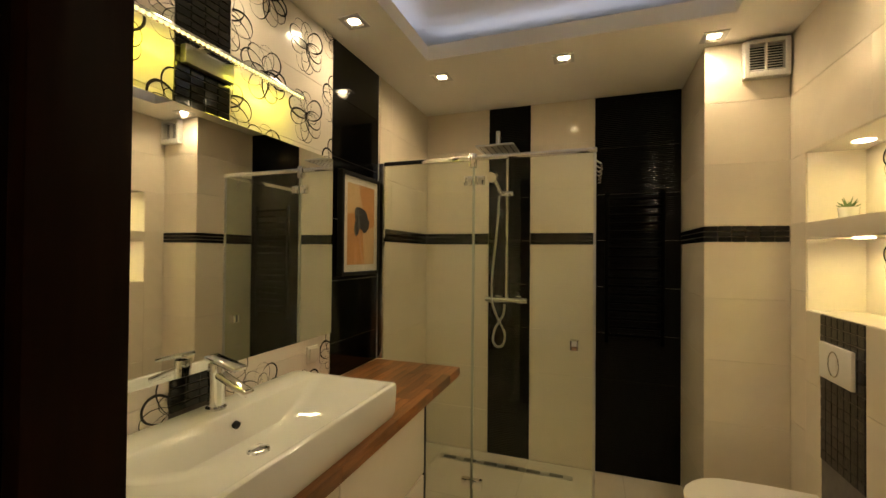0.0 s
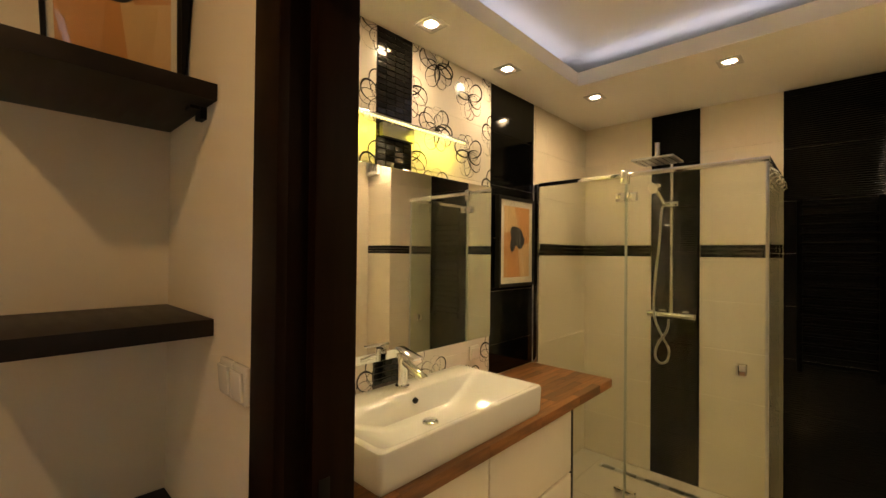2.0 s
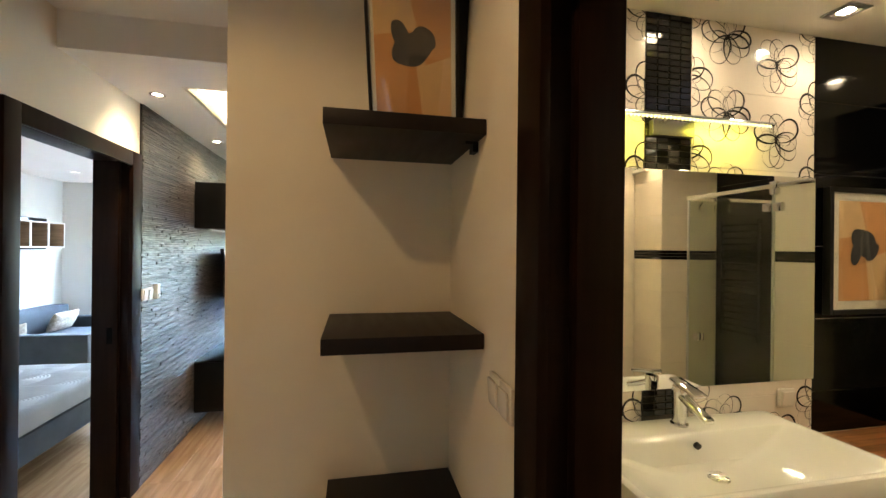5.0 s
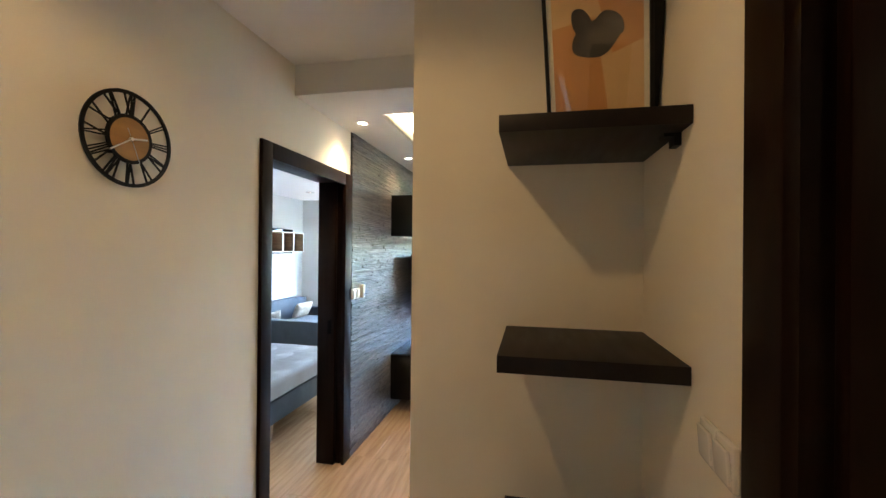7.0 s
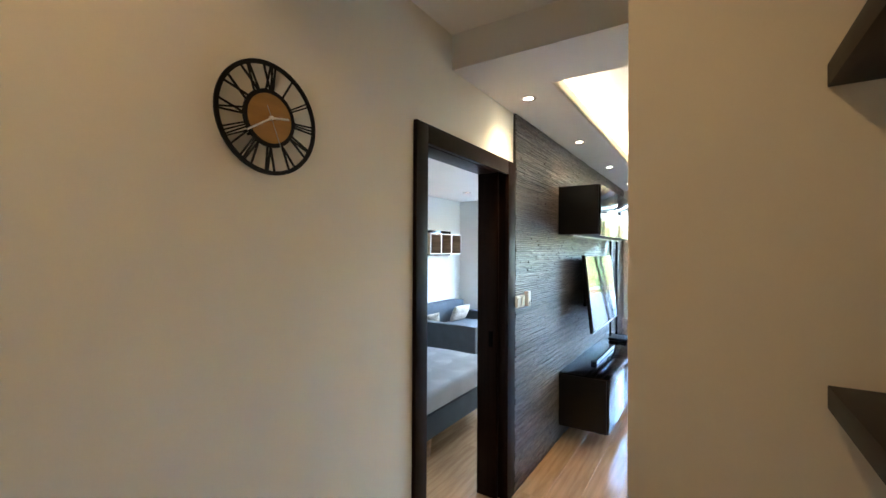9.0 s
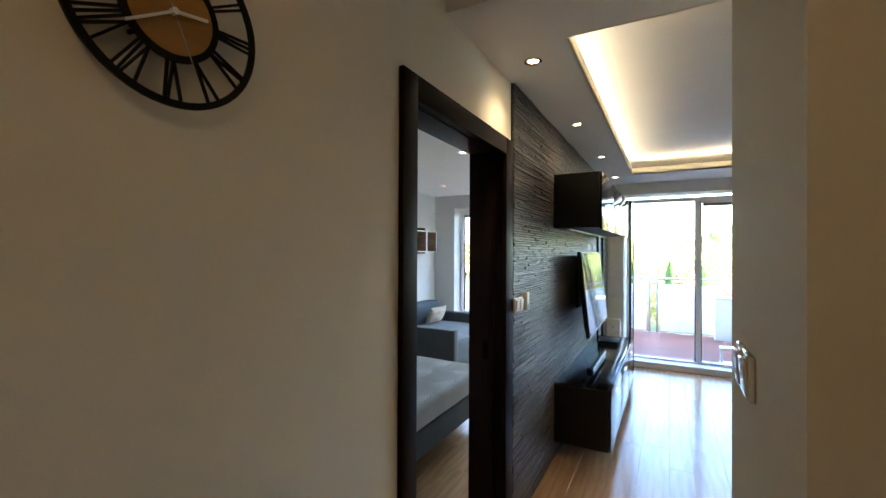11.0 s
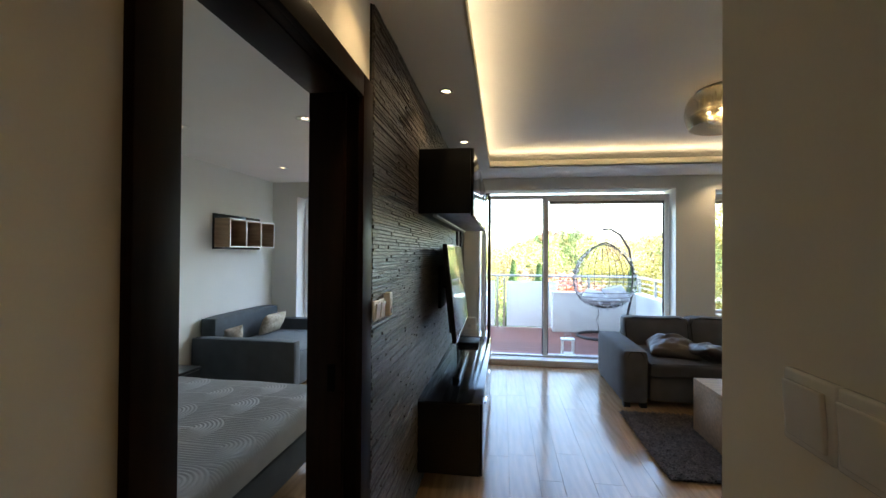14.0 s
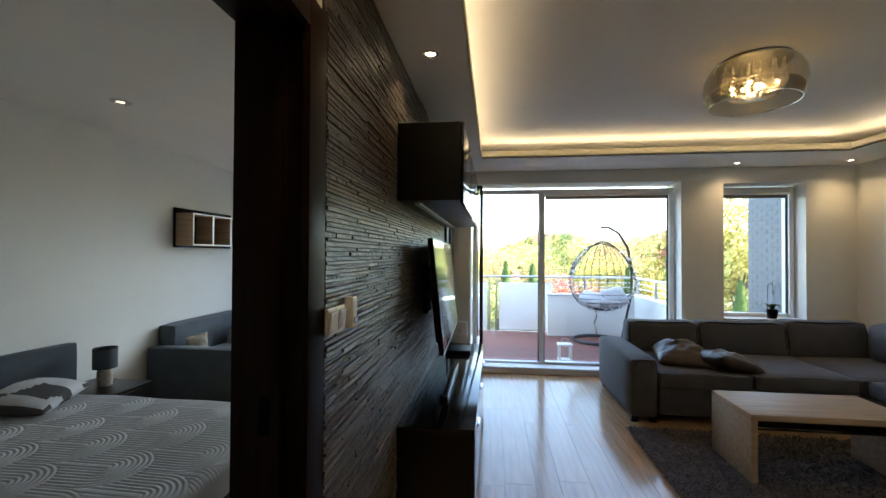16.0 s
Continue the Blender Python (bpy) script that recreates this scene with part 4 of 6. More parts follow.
floral_panel("flower_print", basin_wall, right_c, lambda u, v, h: (FACE + h, u, v), [((0, 1.767, 0), (0, 1, 0)), ((0, 1.173, 0), (0, -1, 0)), ((0, 0, BATH_Z - 0.003), (0, 0, 1)), ((0, 0, 0.80), (0, 0, -1))])
block("edge_trim", (-1.0664, 2.2265, 0.797), (-1.0585, 2.2445, 1.93), M_UPVC, basin_wall, "white tile edge trim", 0.001)

# shower wall
SHY = 2.993
for u0, u1 in ((-1.06, -0.586), (-0.290, 0.124)):
    tiled(wall_shower, "y", SHY, (u0, u1), (0, BAND[0]), (0.60, 0.30), M_BEIGE, thick=-0.006, start=(-0.586 if u0 < -0.6 else -0.290, 0.0))
    tiled(wall_shower, "y", SHY, (u0, u1), (BAND[1], BATH_Z - 0.002), (0.60, 0.30), M_BEIGE, thick=-0.006, start=(-0.586 if u0 < -0.6 else -0.290, 0.052))
    tiled(wall_shower, "y", SHY, (u0, u1), BAND, (0.30, 0.0263), M_MOSAIC, thick=-0.007, start=(u0, BAND[0]))
tiled(wall_shower, "y", SHY, (-0.584, -0.292), (0, BATH_Z - 0.002), (0.60, 0.30), M_WAVY, thick=-0.007, gap=0.001)
tiled(wall_shower, "y", SHY, (0.126, 0.628), (0, BATH_Z - 0.002), (0.60, 0.30), M_WAVY, thick=-0.007, gap=0.001)
# boxed-in corner: front and side
PY, PX = 2.448, 0.636
tiled(pillar, "y", PY, (0.630, 0.976), (0, BAND[0]), (0.60, 0.30), M_BEIGE, thick=-0.006)
tiled(pillar, "y", PY, (0.630, 0.976), (BAND[1], BATH_Z - 0.002), (0.60, 0.30), M_BEIGE, thick=-0.006, start=(0.63, 0.052))
tiled(pillar, "y", PY, (0.630, 0.976), BAND, (0.0575, 0.0263), M_MOSAIC, thick=-0.009, gap=0.003, start=(0.63, BAND[0]), name="mosaic_tile")
tiled(pillar, "x", PX, (2.448, 2.985), (0, BAND[0]), (0.60, 0.30), M_BEIGE, thick=-0.006)
tiled(pillar, "x", PX, (2.448, 2.985), (BAND[1], BATH_Z - 0.002), (0.60, 0.30), M_BEIGE, thick=-0.006, start=(2.448, 0.052))
tiled(pillar, "x", PX, (2.442, 2.985), BAND, (0.30, 0.0263), M_MOSAIC, thick=-0.009, gap=0.003, start=(2.442, BAND[0]), name="mosaic_tile")
# niche wall
RX = 0.983
tiled(wall_niche, "x", RX, (1.32, 2.442), (1.856, BATH_Z - 0.002), (0.60, 0.292), M_BEIGE, thick=-0.006, start=(1.842, 1.856))
tiled(wall_niche, "x", RX, (0.42, 1.32), (0, BATH_Z - 0.002), (0.60, 0.30), M_BEIGE, thick=-0.006, start=(0.72, 0))
tiled(wall_niche, "x", RX, (2.295, 2.442), (0, 1.856), (0.60, 0.30), M_BEIGE, thick=-0.006, start=(2.295, 0.056))
tiled(wall_niche, "x", RX, (2.174, 2.295), (0, 1.176), (0.60, 0.30), M_BEIGE, thick=-0.006, start=(2.174, -0.024))
tiled(wall_niche, "x", RX, (1.32, 1.878), (0, 1.176), (0.60, 0.30), M_BEIGE, thick=-0.006, start=(1.278, -0.024))
tiled(wall_niche, "x", RX, (1.32, 2.295), (1.483, 1.552), (0.60, 0.07), M_BEIGE, thick=-0.006, start=(1.695, 1.483))
block("mosaic_backing", (RX - 0.003, 1.880, 0.0), (RX + 0.001, 2.172, 1.176), M_DGROUT, wall_niche, bevel=0)
tiled(wall_niche, "x", RX - 0.003, (1.880, 2.172), (0.60, 1.176), (0.0417, 0.0411), M_MOSGREY, gap=0.0035, thick=-0.005, jitter=0.02, name="mosaic_tile")
for za, zb in ((1.554, 1.854), (1.178, 1.481)):
    cs = [(1.93, za + 0.24, 3), (2.09, za + 0.20, 8), (2.05, za + 0.02, 5), (1.72, za + 0.16, 8), (1.50, za + 0.22, 3), (1.87, za + 0.04, 6)]
    floral_panel("flower_print", wall_niche, cs, lambda u, v, h: (1.1797 - h, u, v), [((0, 2.21, 0), (0, 1, 0)), ((0, 1.322, 0), (0, -1, 0)), ((0, 0, zb - 0.002), (0, 0, 1)), ((0, 0, za + 0.002), (0, 0, -1))], 0.100)
for i, (za, zb) in enumerate(((1.554, 1.854), (1.178, 1.481))):
    d = thing("niche_spotlight", (1.09, 2.12, zb), "small round recessed niche spotlight, glowing amber", "spotlight", "niche spotlights")
    bm = bmesh.new()
    lathe(bm, [(0.001, -0.003), (0.03, -0.002), (0.034, 0.0)], (1.09, 2.12, zb - 0.001), 24)
    part("bulb", bm, M_BULBDIM, d)
# floor
tiled(bath_floor, "z", -0.007, (-1.06, 0.976), (0.415, 2.985), (0.60, 0.60), M_FLOORTILE, thick=0.007, start=(-0.9, 0.6))


def succulent():
    c = Vector((1.075, 2.19, 1.5545))
    t = thing("potted_succulent", c, "small spiky succulent in a white ceramic pot", "plant")
    bm = bmesh.new()
    lathe(bm, [(0.001, 0), (0.028, 0), (0.034, 0.05), (0.030, 0.05), (0.027, 0.04), (0.001, 0.04)], c, 24)
    part("pot", bm, M_CERAMIC, t, "white glazed pot")
    rnd = random.Random(2)
    for i in range(16):
        a, tilt, l = i * 2.4, 0.25 + 0.06 * i % 0.9, rnd.uniform(0.035, 0.055)
        d = Vector((math.cos(a) * math.sin(tilt), math.sin(a) * math.sin(tilt), math.cos(tilt)))
        bm = bmesh.new()
        rod(bm, c + Vector((0, 0, 0.04)), c + Vector((0, 0, 0.04)) + d * l, 0.006, 6, 0.0008)
        part("leaf", bm, M_LEAF, t)


def flush_plate():
    t = thing("flush_plate", (RX, 2.04, 1.0), "white square toilet flush plate on the mosaic", "flush plate")
    block("plate", (RX - 0.022, 1.929, 0.935), (RX - 0.0085, 2.149, 1.073), M_WHITE, t, bevel=0.004)
    bm = bmesh.new()
    tube(bm, [(RX - 0.0225, 2.04 + 0.036 * math.cos(a * math.pi / 16), 1.004 + 0.046 * math.sin(a * math.pi / 16)) for a in range(32)], 0.003, 6, True)
    part("button_ring", bm, M_CHROME, t, "oval chrome ring")
    block("button", (RX - 0.025, 2.02, 0.98), (RX - 0.021, 2.06, 1.028), M_WHITE, t)


def toilet():
    t = thing("toilet", (0.80, 2.02, 0.06), "white ceramic wall-hung toilet with closed lid", "toilet")

    def outline(s, z, dx=0.0):
        pts = []
        for k in range(40):
            a = math.pi / 2 + math.pi * k / 39
            pts.append((0.675 + 0.195 * s * math.cos(a) * 1.05 + dx, 2.025 + 0.178 * s * math.sin(a), z))
        return [(0.968, 2.025 + 0.165 * s, z), (0.82, 2.025 + 0.178 * s, z)] + pts + [(0.82, 2.025 - 0.178 * s, z), (0.968, 2.025 - 0.165 * s, z)]

    def stack(levels):
        bm = bmesh.new()
        rings = [[bm.verts.new(p) for p in outline(s, z, dx)] for s, z, dx in levels]
        for a, b in zip(rings, rings[1:]):
            for j in range(len(a)):
                bm.faces.new((a[j], a[(j + 1) % len(a)], b[(j + 1) % len(a)], b[j]))
        bm.faces.new(rings[0][::-1])
        bm.faces.new(rings[-1])
        return bm
    part("bowl", stack([(0.55, 0.08, 0.14), (0.72, 0.14, 0.08), (0.88, 0.26, 0.03), (0.97, 0.36, 0.0), (0.98, 0.397, 0.0)]), M_CERAMIC, t)
    part("seat", stack([(0.99, 0.399, 0), (1.0, 0.405, 0), (1.0, 0.417, 0)]), M_WHITE, t)
    part("lid", stack([(0.99, 0.419, 0), (1.01, 0.423, 0), (1.01, 0.433, 0), (0.98, 0.443, 0.004), (0.9, 0.4465, 0.012)]), M_WHITE, t)


def vent():
    t = thing("ventilation_grille", (0.87, PY, 2.25), "white plastic ventilation grille high on the tiled pillar", "vent")
    x0, x1, z0, z1, y = 0.785, 0.968, 2.246, 2.425, PY - 0.006
    for lo, hi in (((x0, y - 0.04, z0), (x0 + 0.022, y - 0.0005, z1)), ((x1 - 0.022, y - 0.04, z0), (x1, y - 0.0005, z1)), ((x0 + 0.022, y - 0.04, z0), (x1 - 0.022, y - 0.0005, z0 + 0.03)), ((x0 + 0.022, y - 0.04, z1 - 0.02), (x1 - 0.022, y - 0.0005, z1))):
        block("frame", lo, hi, M_WHITE, t, bevel=0.003)
    # dark sheet for the shade behind the slats
    block("backing", (x0 + 0.02, y - 0.006, z0 + 0.02), (x1 - 0.02, y - 0.001, z1 - 0.015), M_RUBBER_SHADE, t, bevel=0)
    for i in range(10):
        z = z0 + 0.040 + i * 0.0122
        bm = bmesh.new()
        cube(bm, (x0 + 0.021, y - 0.034, z), (x1 - 0.021, y - 0.010, z + 0.0022))
        bm.transform(Matrix.Translation((0, y - 0.02, z)) @ Matrix.Rotation(radians(28), 4, "X") @ Matrix.Translation((0, -(y - 0.02), -z)))
        part("slat", bm, M_WHITE, t)
    block("mullion", (0.872, y - 0.036, z0 + 0.03), (0.878, y - 0.012, z1 - 0.02), M_WHITE, t, bevel=0)


def towel_radiator():
    t = thing("towel_radiator", (0.35, 2.93, 0.85), "black ladder towel radiator on the rippled black tiles", "towel radiator")
    for x in (0.20, 0.52):
        bar("rail", (x, 2.945, 0.85), (x, 2.945, 1.80), 0.014, M_RADIATOR, t)
    for i in range(17):
        z = 0.90 + i * 0.052 + (0.03 if i > 8 else 0)
        bar("rung", (0.20, 2.938, z), (0.52, 2.938, z), 0.009, M_RADIATOR, t, n=8)
    for x in (0.20, 0.52):
        for z in (0.93, 1.72):
            bar("bracket", (x, 2.945, z), (x, 2.986, z), 0.008, M_CHROME, t, "chrome wall bracket", 8)


def shower_screen():
    y, xl, xr, xh, zt = 2.240, -1.045, 0.122, -0.490, 1.905
    t = thing("shower_screen", (-0.46, y, 0), "clear glass corner shower enclosure with chrome fittings", "shower screen")
    for n, lo, hi in (("fixed_panel", (xl + 0.01, y - 0.004, 0.01), (xh - 0.003, y + 0.004, zt)), ("glass_door", (xh + 0.003, y - 0.004, 0.012), (xr - 0.004, y + 0.004, zt)), ("side_panel", (xr - 0.004, y + 0.006, 0.01), (xr + 0.004, 2.984, zt))):
        block(n, lo, hi, M_SHOWER, t, "clear glass panel", 0)
    for lo, hi in (((xh - 0.006, y - 0.005, 0.01), (xh + 0.006, y + 0.005, zt)), ((xr - 0.006, y - 0.006, 0.01), (xr + 0.006, y + 0.006, zt))):
        block("glass_edge", lo, hi, M_STEEL if lo[0] > 0 else pane_edge, t, "pale glass edge seal", 0.001)
    block("wall_profile", (xl - 0.012, y - 0.014, 0.80), (xl + 0.018, y + 0.014, zt + 0.02), M_CHROME, t, "chrome wall profile", 0.003)
    block("top_rail", (xl + 0.02, y - 0.011, zt + 0.001), (xr + 0.010, y + 0.011, zt + 0.026), M_CHROME, t, "chrome stabiliser rail", 0.003)
    block("side_rail", (xr - 0.010, y + 0.012, zt + 0.001), (xr + 0.010, 2.984, zt + 0.026), M_CHROME, t, "chrome stabiliser rail", 0.003)
    block("rail_clamp", (xh - 0.025, y - 0.018, zt - 0.035), (xh + 0.012, y + 0.018, zt + 0.040), M_CHROME, t, bevel=0.004)
    for z in (1.775, 0.16):
        block("hinge", (xh - 0.055, y - 0.014, z), (xh - 0.004, y + 0.014, z + 0.048), M_CHROME, t, bevel=0.005)
        block("hinge", (xh + 0.004, y - 0.014, z), (xh + 0.058, y + 0.014, z + 0.048), M_CHROME, t, bevel=0.005)
    block("door_knob", (0.008, y - 0.028, 0.935), (0.048, y - 0.004, 0.985), M_CHROME, t, "square chrome knob", 0.003)
    block("door_knob", (0.008, y + 0.004, 0.935), (0.048, y + 0.028, 0.985), M_CHROME, t, "square chrome knob", 0.003)
    for i in range(4):
        yy = 2.36 + 0.13 * i
        pipe("hook", [(xr + 0.004, yy, zt - 0.01), (xr + 0.03, yy, zt - 0.03), (xr + 0.035, yy, zt - 0.06), (xr + 0.02, yy, zt - 0.07)], 0.004, M_CHROME, t, n=6)


def shower_set():
    t = thing("shower_set", (-0.44, 2.95, 1.08), "chrome thermostatic shower column with rain head and hose", "shower")
    x, y = -0.438, 2.945
    bar("riser", (x, y - 0.03, 1.10), (x, y - 0.03, 2.09), 0.010, M_CHROME, t)
    pipe("arm", [(x, y - 0.03, 2.09), (x, y - 0.05, 2.115), (x, y - 0.12, 2.12), (x, y - 0.28, 2.11), (x, y - 0.34, 2.10)], 0.010, M_CHROME, t)
    block("head", (x - 0.115, y - 0.455, 2.045), (x + 0.115, y - 0.225, 2.057), M_STEEL, t, "square rain head", 0.003)
    bar("head_joint", (x, y - 0.34, 2.057), (x, y - 0.34, 2.16), 0.014, M_CHROME, t)
    for i in range(6):
        for j in range(6):
            bar("nozzle", (x - 0.09 + i * 0.036, y - 0.43 + j * 0.036, 2.041), (x - 0.09 + i * 0.036, y - 0.43 + j * 0.036, 2.0455), 0.004, M_RUBBER_SHADE, t, n=6)
    bar("mixer", (x - 0.14, y - 0.03, 1.092), (x + 0.13, y - 0.03, 1.092), 0.017, M_CHROME, t)
    for a in (-0.14, 0.10):
        bar("knob", (x + a - 0.005, y - 0.03, 1.092), (x + a + 0.035, y - 0.03, 1.092), 0.022, M_CHROME, t)
    for a in (-0.07, 0.07):
        bar("wall_elbow", (x + a, y - 0.03, 1.092), (x + a, 2.986, 1.092), 0.013, M_CHROME, t)
        bar("rosette", (x + a, 2.972, 1.092), (x + a, 2.986, 1.092), 0.028, M_CHROME, t, n=20)
    bar("wall_mount", (x, y - 0.03, 2.05), (x, 2.986, 2.05), 0.009, M_CHROME, t)
    block("slider", (x - 0.05, y - 0.055, 1.80), (x + 0.045, y - 0.018, 1.835), M_CHROME, t, bevel=0.008)
    bm = bmesh.new()
    rod(bm, (x - 0.035, y - 0.065, 1.82), (x - 0.085, y - 0.10, 1.935), 0.010, 12, 0.013)
    rod(bm, (x - 0.080, y - 0.085, 1.935), (x - 0.092, y - 0.118, 1.922), 0.036, 20)
    part("hand_shower", bm, M_CHROME, t, "round chrome hand shower")
    knots = [(x - 0.035, 1.84), (x - 0.045, 1.80), (x - 0.062, 1.55), (x - 0.092, 1.28), (x - 0.098, 1.08), (x - 0.055, 0.96), (x - 0.006, 0.87), (x - 0.012, 0.80), (x - 0.05, 0.78), (x - 0.085, 0.82), (x - 0.072, 0.90), (x - 0.022, 0.99), (x - 0.010, 1.08), (x - 0.010, 1.12)]
    pts = []
    for i in range(1, len(knots) - 2):
        for k in range(5):
            q = k / 5
            h = [0.5 * (2 * b1 + (c1 - a1) * q + (2 * a1 - 5 * b1 + 4 * c1 - d1) * q * q + (3 * b1 - a1 - 3 * c1 + d1) * q ** 3) for a1, b1, c1, d1 in zip(*knots[i - 1:i + 3])]
            pts.append((h[0], y - 0.06 - 0.02 * math.sin(i + q), h[1]))
    pipe("hose", pts, 0.0075, M_STEEL, t, "ribbed steel hose", 8)


def linear_drain():
    t = thing("linear_drain", (-0.43, 2.83, 0), "long brushed steel shower floor drain", "drain")
    block("channel", (-0.866, 2.803, 0.0003), (0.002, 2.858, 0.003), M_STEEL, t, bevel=0.001)
    for i in range(6):
        block("insert", (-0.85 + i * 0.142, 2.811, 0.0028), (-0.85 + i * 0.142 + 0.085, 2.850, 0.0042), M_GREYMETAL, t, bevel=0.0005)


pane_edge = surf("glass_edge_green", (0.42, 0.46, 0.38), 0.2, var=0.05, bump=0)
flush_plate(), toilet(), vent(), towel_radiator(), shower_screen(), shower_set(), linear_drain(), succulent()


def counter():
    t = thing("countertop", (-0.8, 1.33, 0.752), "oiled acacia block worktop under the washbasin", "countertop")
    y0, y1, x0, x1, z0, z1 = 0.42, 2.226, -1.058, -0.556, 0.753, 0.797
    rnd = random.Random(9)
    n = 12
    w = (x1 - x0) / n
    for i in range(n):
        y = y0 - rnd.uniform(0, 0.3)
        while y < y1:
            l = rnd.choice((0.24, 0.30, 0.36, 0.42))
            a, b = max(y, y0), min(y + l, y1)
            if b - a > 0.01:
                p = piece("stave", (w, b - a, z1 - z0), (x0 + (i + 0.5) * w, (a + b) / 2, (z0 + z1) / 2), M_ACACIA, t, 0.0006)
                p.matrix_parent_inverse = Matrix.Translation(t.location).inverted()
            y += l


def vanity():
    t = thing("vanity_unit", (-0.83, 1.06, 0.1), "white gloss washbasin cabinet with two columns of drawers", "cabinet")
    x0, x1, y0, y1, z0, z1 = -1.055, -0.605, 0.44, 1.80, 0.10, 0.750
    block("carcass", (x0, y0, z0), (x1, y1, z1), M_BLACK, t, "dark carcass", 0.001)
    block("side_panel", (x0, y1, z0), (x1 + 0.02, y1 + 0.018, z1), M_BLACK, t, "dark side panel", 0.001)
    for ya, yb in ((y0, 1.138), (1.141, y1 - 0.002)):
        for za, zb in ((0.105, 0.430), (0.441, 0.741)):
            block("drawer_front", (x1 + 0.001, ya + 0.002, za), (x1 + 0.020, yb - 0.002, zb), M_LACQUER, t, "white gloss drawer front", 0.002)
    for y in (y0 + 0.05, y1 - 0.05):
        bar("leg", (-0.66, y, 0.0), (-0.66, y, 0.10), 0.018, M_STEEL, t)
        bar("leg", (-1.0, y, 0.0), (-1.0, y, 0.10), 0.018, M_STEEL, t)


def washbasin():
    t = thing("washbasin", (-0.81, 1.06, 0.797), "wide white rectangular ceramic washbasin on the worktop", "washbasin")
    x0, x1, y0, y1, z0, z1 = -1.045, -0.575, 0.622, 1.505, 0.798, 0.922
    bm = bmesh.new()

    def ring(a, b, c, d, z, r):
        pts = []
        for cx, cy, s in ((b - r, d - r, 0), (a + r, d - r, 1), (a + r, c + r, 2), (b - r, c + r, 3)):
            for k in range(6):
                g = s * math.pi / 2 + k * math.pi / 10
                pts.append(bm.verts.new((cx + r * math.cos(g), cy + r * math.sin(g), z)))
        return pts
    levels = [ring(x0 + 0.012, x1 - 0.012, y0 + 0.012, y1 - 0.012, z0, 0.012), ring(x0 + 0.002, x1 - 0.004, y0 + 0.004, y1 - 0.004, z0 + 0.02, 0.015), ring(x0, x1, y0, y1, z1 - 0.012, 0.018), ring(x0 + 0.003, x1 - 0.003, y0 + 0.003, y1 - 0.003, z1 - 0.003, 0.018),
              ring(x0 + 0.009, x1 - 0.009, y0 + 0.009, y1 - 0.009, z1, 0.018), ring(x0 + 0.118, x1 - 0.020, y0 + 0.022, y1 - 0.022, z1, 0.03), ring(x0 + 0.128, x1 - 0.028, y0 + 0.034, y1 - 0.034, z1 - 0.006, 0.035),
              ring(x0 + 0.142, x1 - 0.05, y0 + 0.13, y1 - 0.13, z1 - 0.055, 0.04), ring(x0 + 0.155, x1 - 0.075, y0 + 0.23, y1 - 0.23, z1 - 0.092, 0.045), ring(x0 + 0.185, x1 - 0.12, y0 + 0.33, y1 - 0.33, z1 - 0.100, 0.05)]
    for a, b in zip(levels, levels[1:]):
        for j in range(24):
            bm.faces.new((a[j], a[(j + 1) % 24], b[(j + 1) % 24], b[j]))
    bm.faces.new(levels[0][::-1])
    bm.faces.new(levels[-1])
    part("bowl", bm, M_CERAMIC, t)
    bm = bmesh.new()
    lathe(bm, [(0.001, 0.012), (0.022, 0.011), (0.031, 0.006), (0.033, 0.0)], (-0.813, 1.06, 0.8222), 28)
    part("plug", bm, M_CHROME, t, "domed chrome plug")
    # a solid dark disc gives the hole its shade
    bm = bmesh.new()
    rod(bm, (-0.905, 1.06, 0.886), (-0.893, 1.06, 0.883), 0.011, 20)
    part("overflow", bm, M_RUBBER_SHADE, t, "dark disc for the shaded overflow hole")


def faucet():
    c = Vector((-0.982, 1.062, 0.9225))
    t = thing("faucet", c, "chrome single-lever washbasin mixer tap", "faucet")
    bm = bmesh.new()
    lathe(bm, [(0.001, 0), (0.030, 0), (0.030, 0.006), (0.024, 0.012), (0.023, 0.085), (0.025, 0.11), (0.024, 0.138), (0.001, 0.14)], c, 28)
    part("body", bm, M_CHROME, t)
    bm = bmesh.new()
    cube(bm, (-0.020, -0.019, -0.011), (0.122, 0.019, 0.010))
    soften(bm, 0.009, 3)
    bm.transform(Matrix.Translation(c + Vector((0.02, 0, 0.104))) @ Matrix.Rotation(radians(22), 4, "Y"))
    part("spout", bm, M_CHROME, t)
    bm = bmesh.new()
    cube(bm, (-0.028, -0.025, -0.007), (0.098, 0.025, 0.007))
    soften(bm, 0.006, 3)
    bm.transform(Matrix.Translation(c + Vector((0.0, 0, 0.152))) @ Matrix.Rotation(radians(13), 4, "Y"))
    part("lever", bm, M_CHROME, t)


def mirror():
    t = thing("wall_mirror", (-1.058, 1.1, 1.024), "large frameless wall mirror above the washbasin", "mirror")
    block("mirror_glass", (-1.0598, 0.424, 1.025), (-1.0535, 1.768, 1.850), M_MIRROR, t, bevel=0.0015, seg=1)


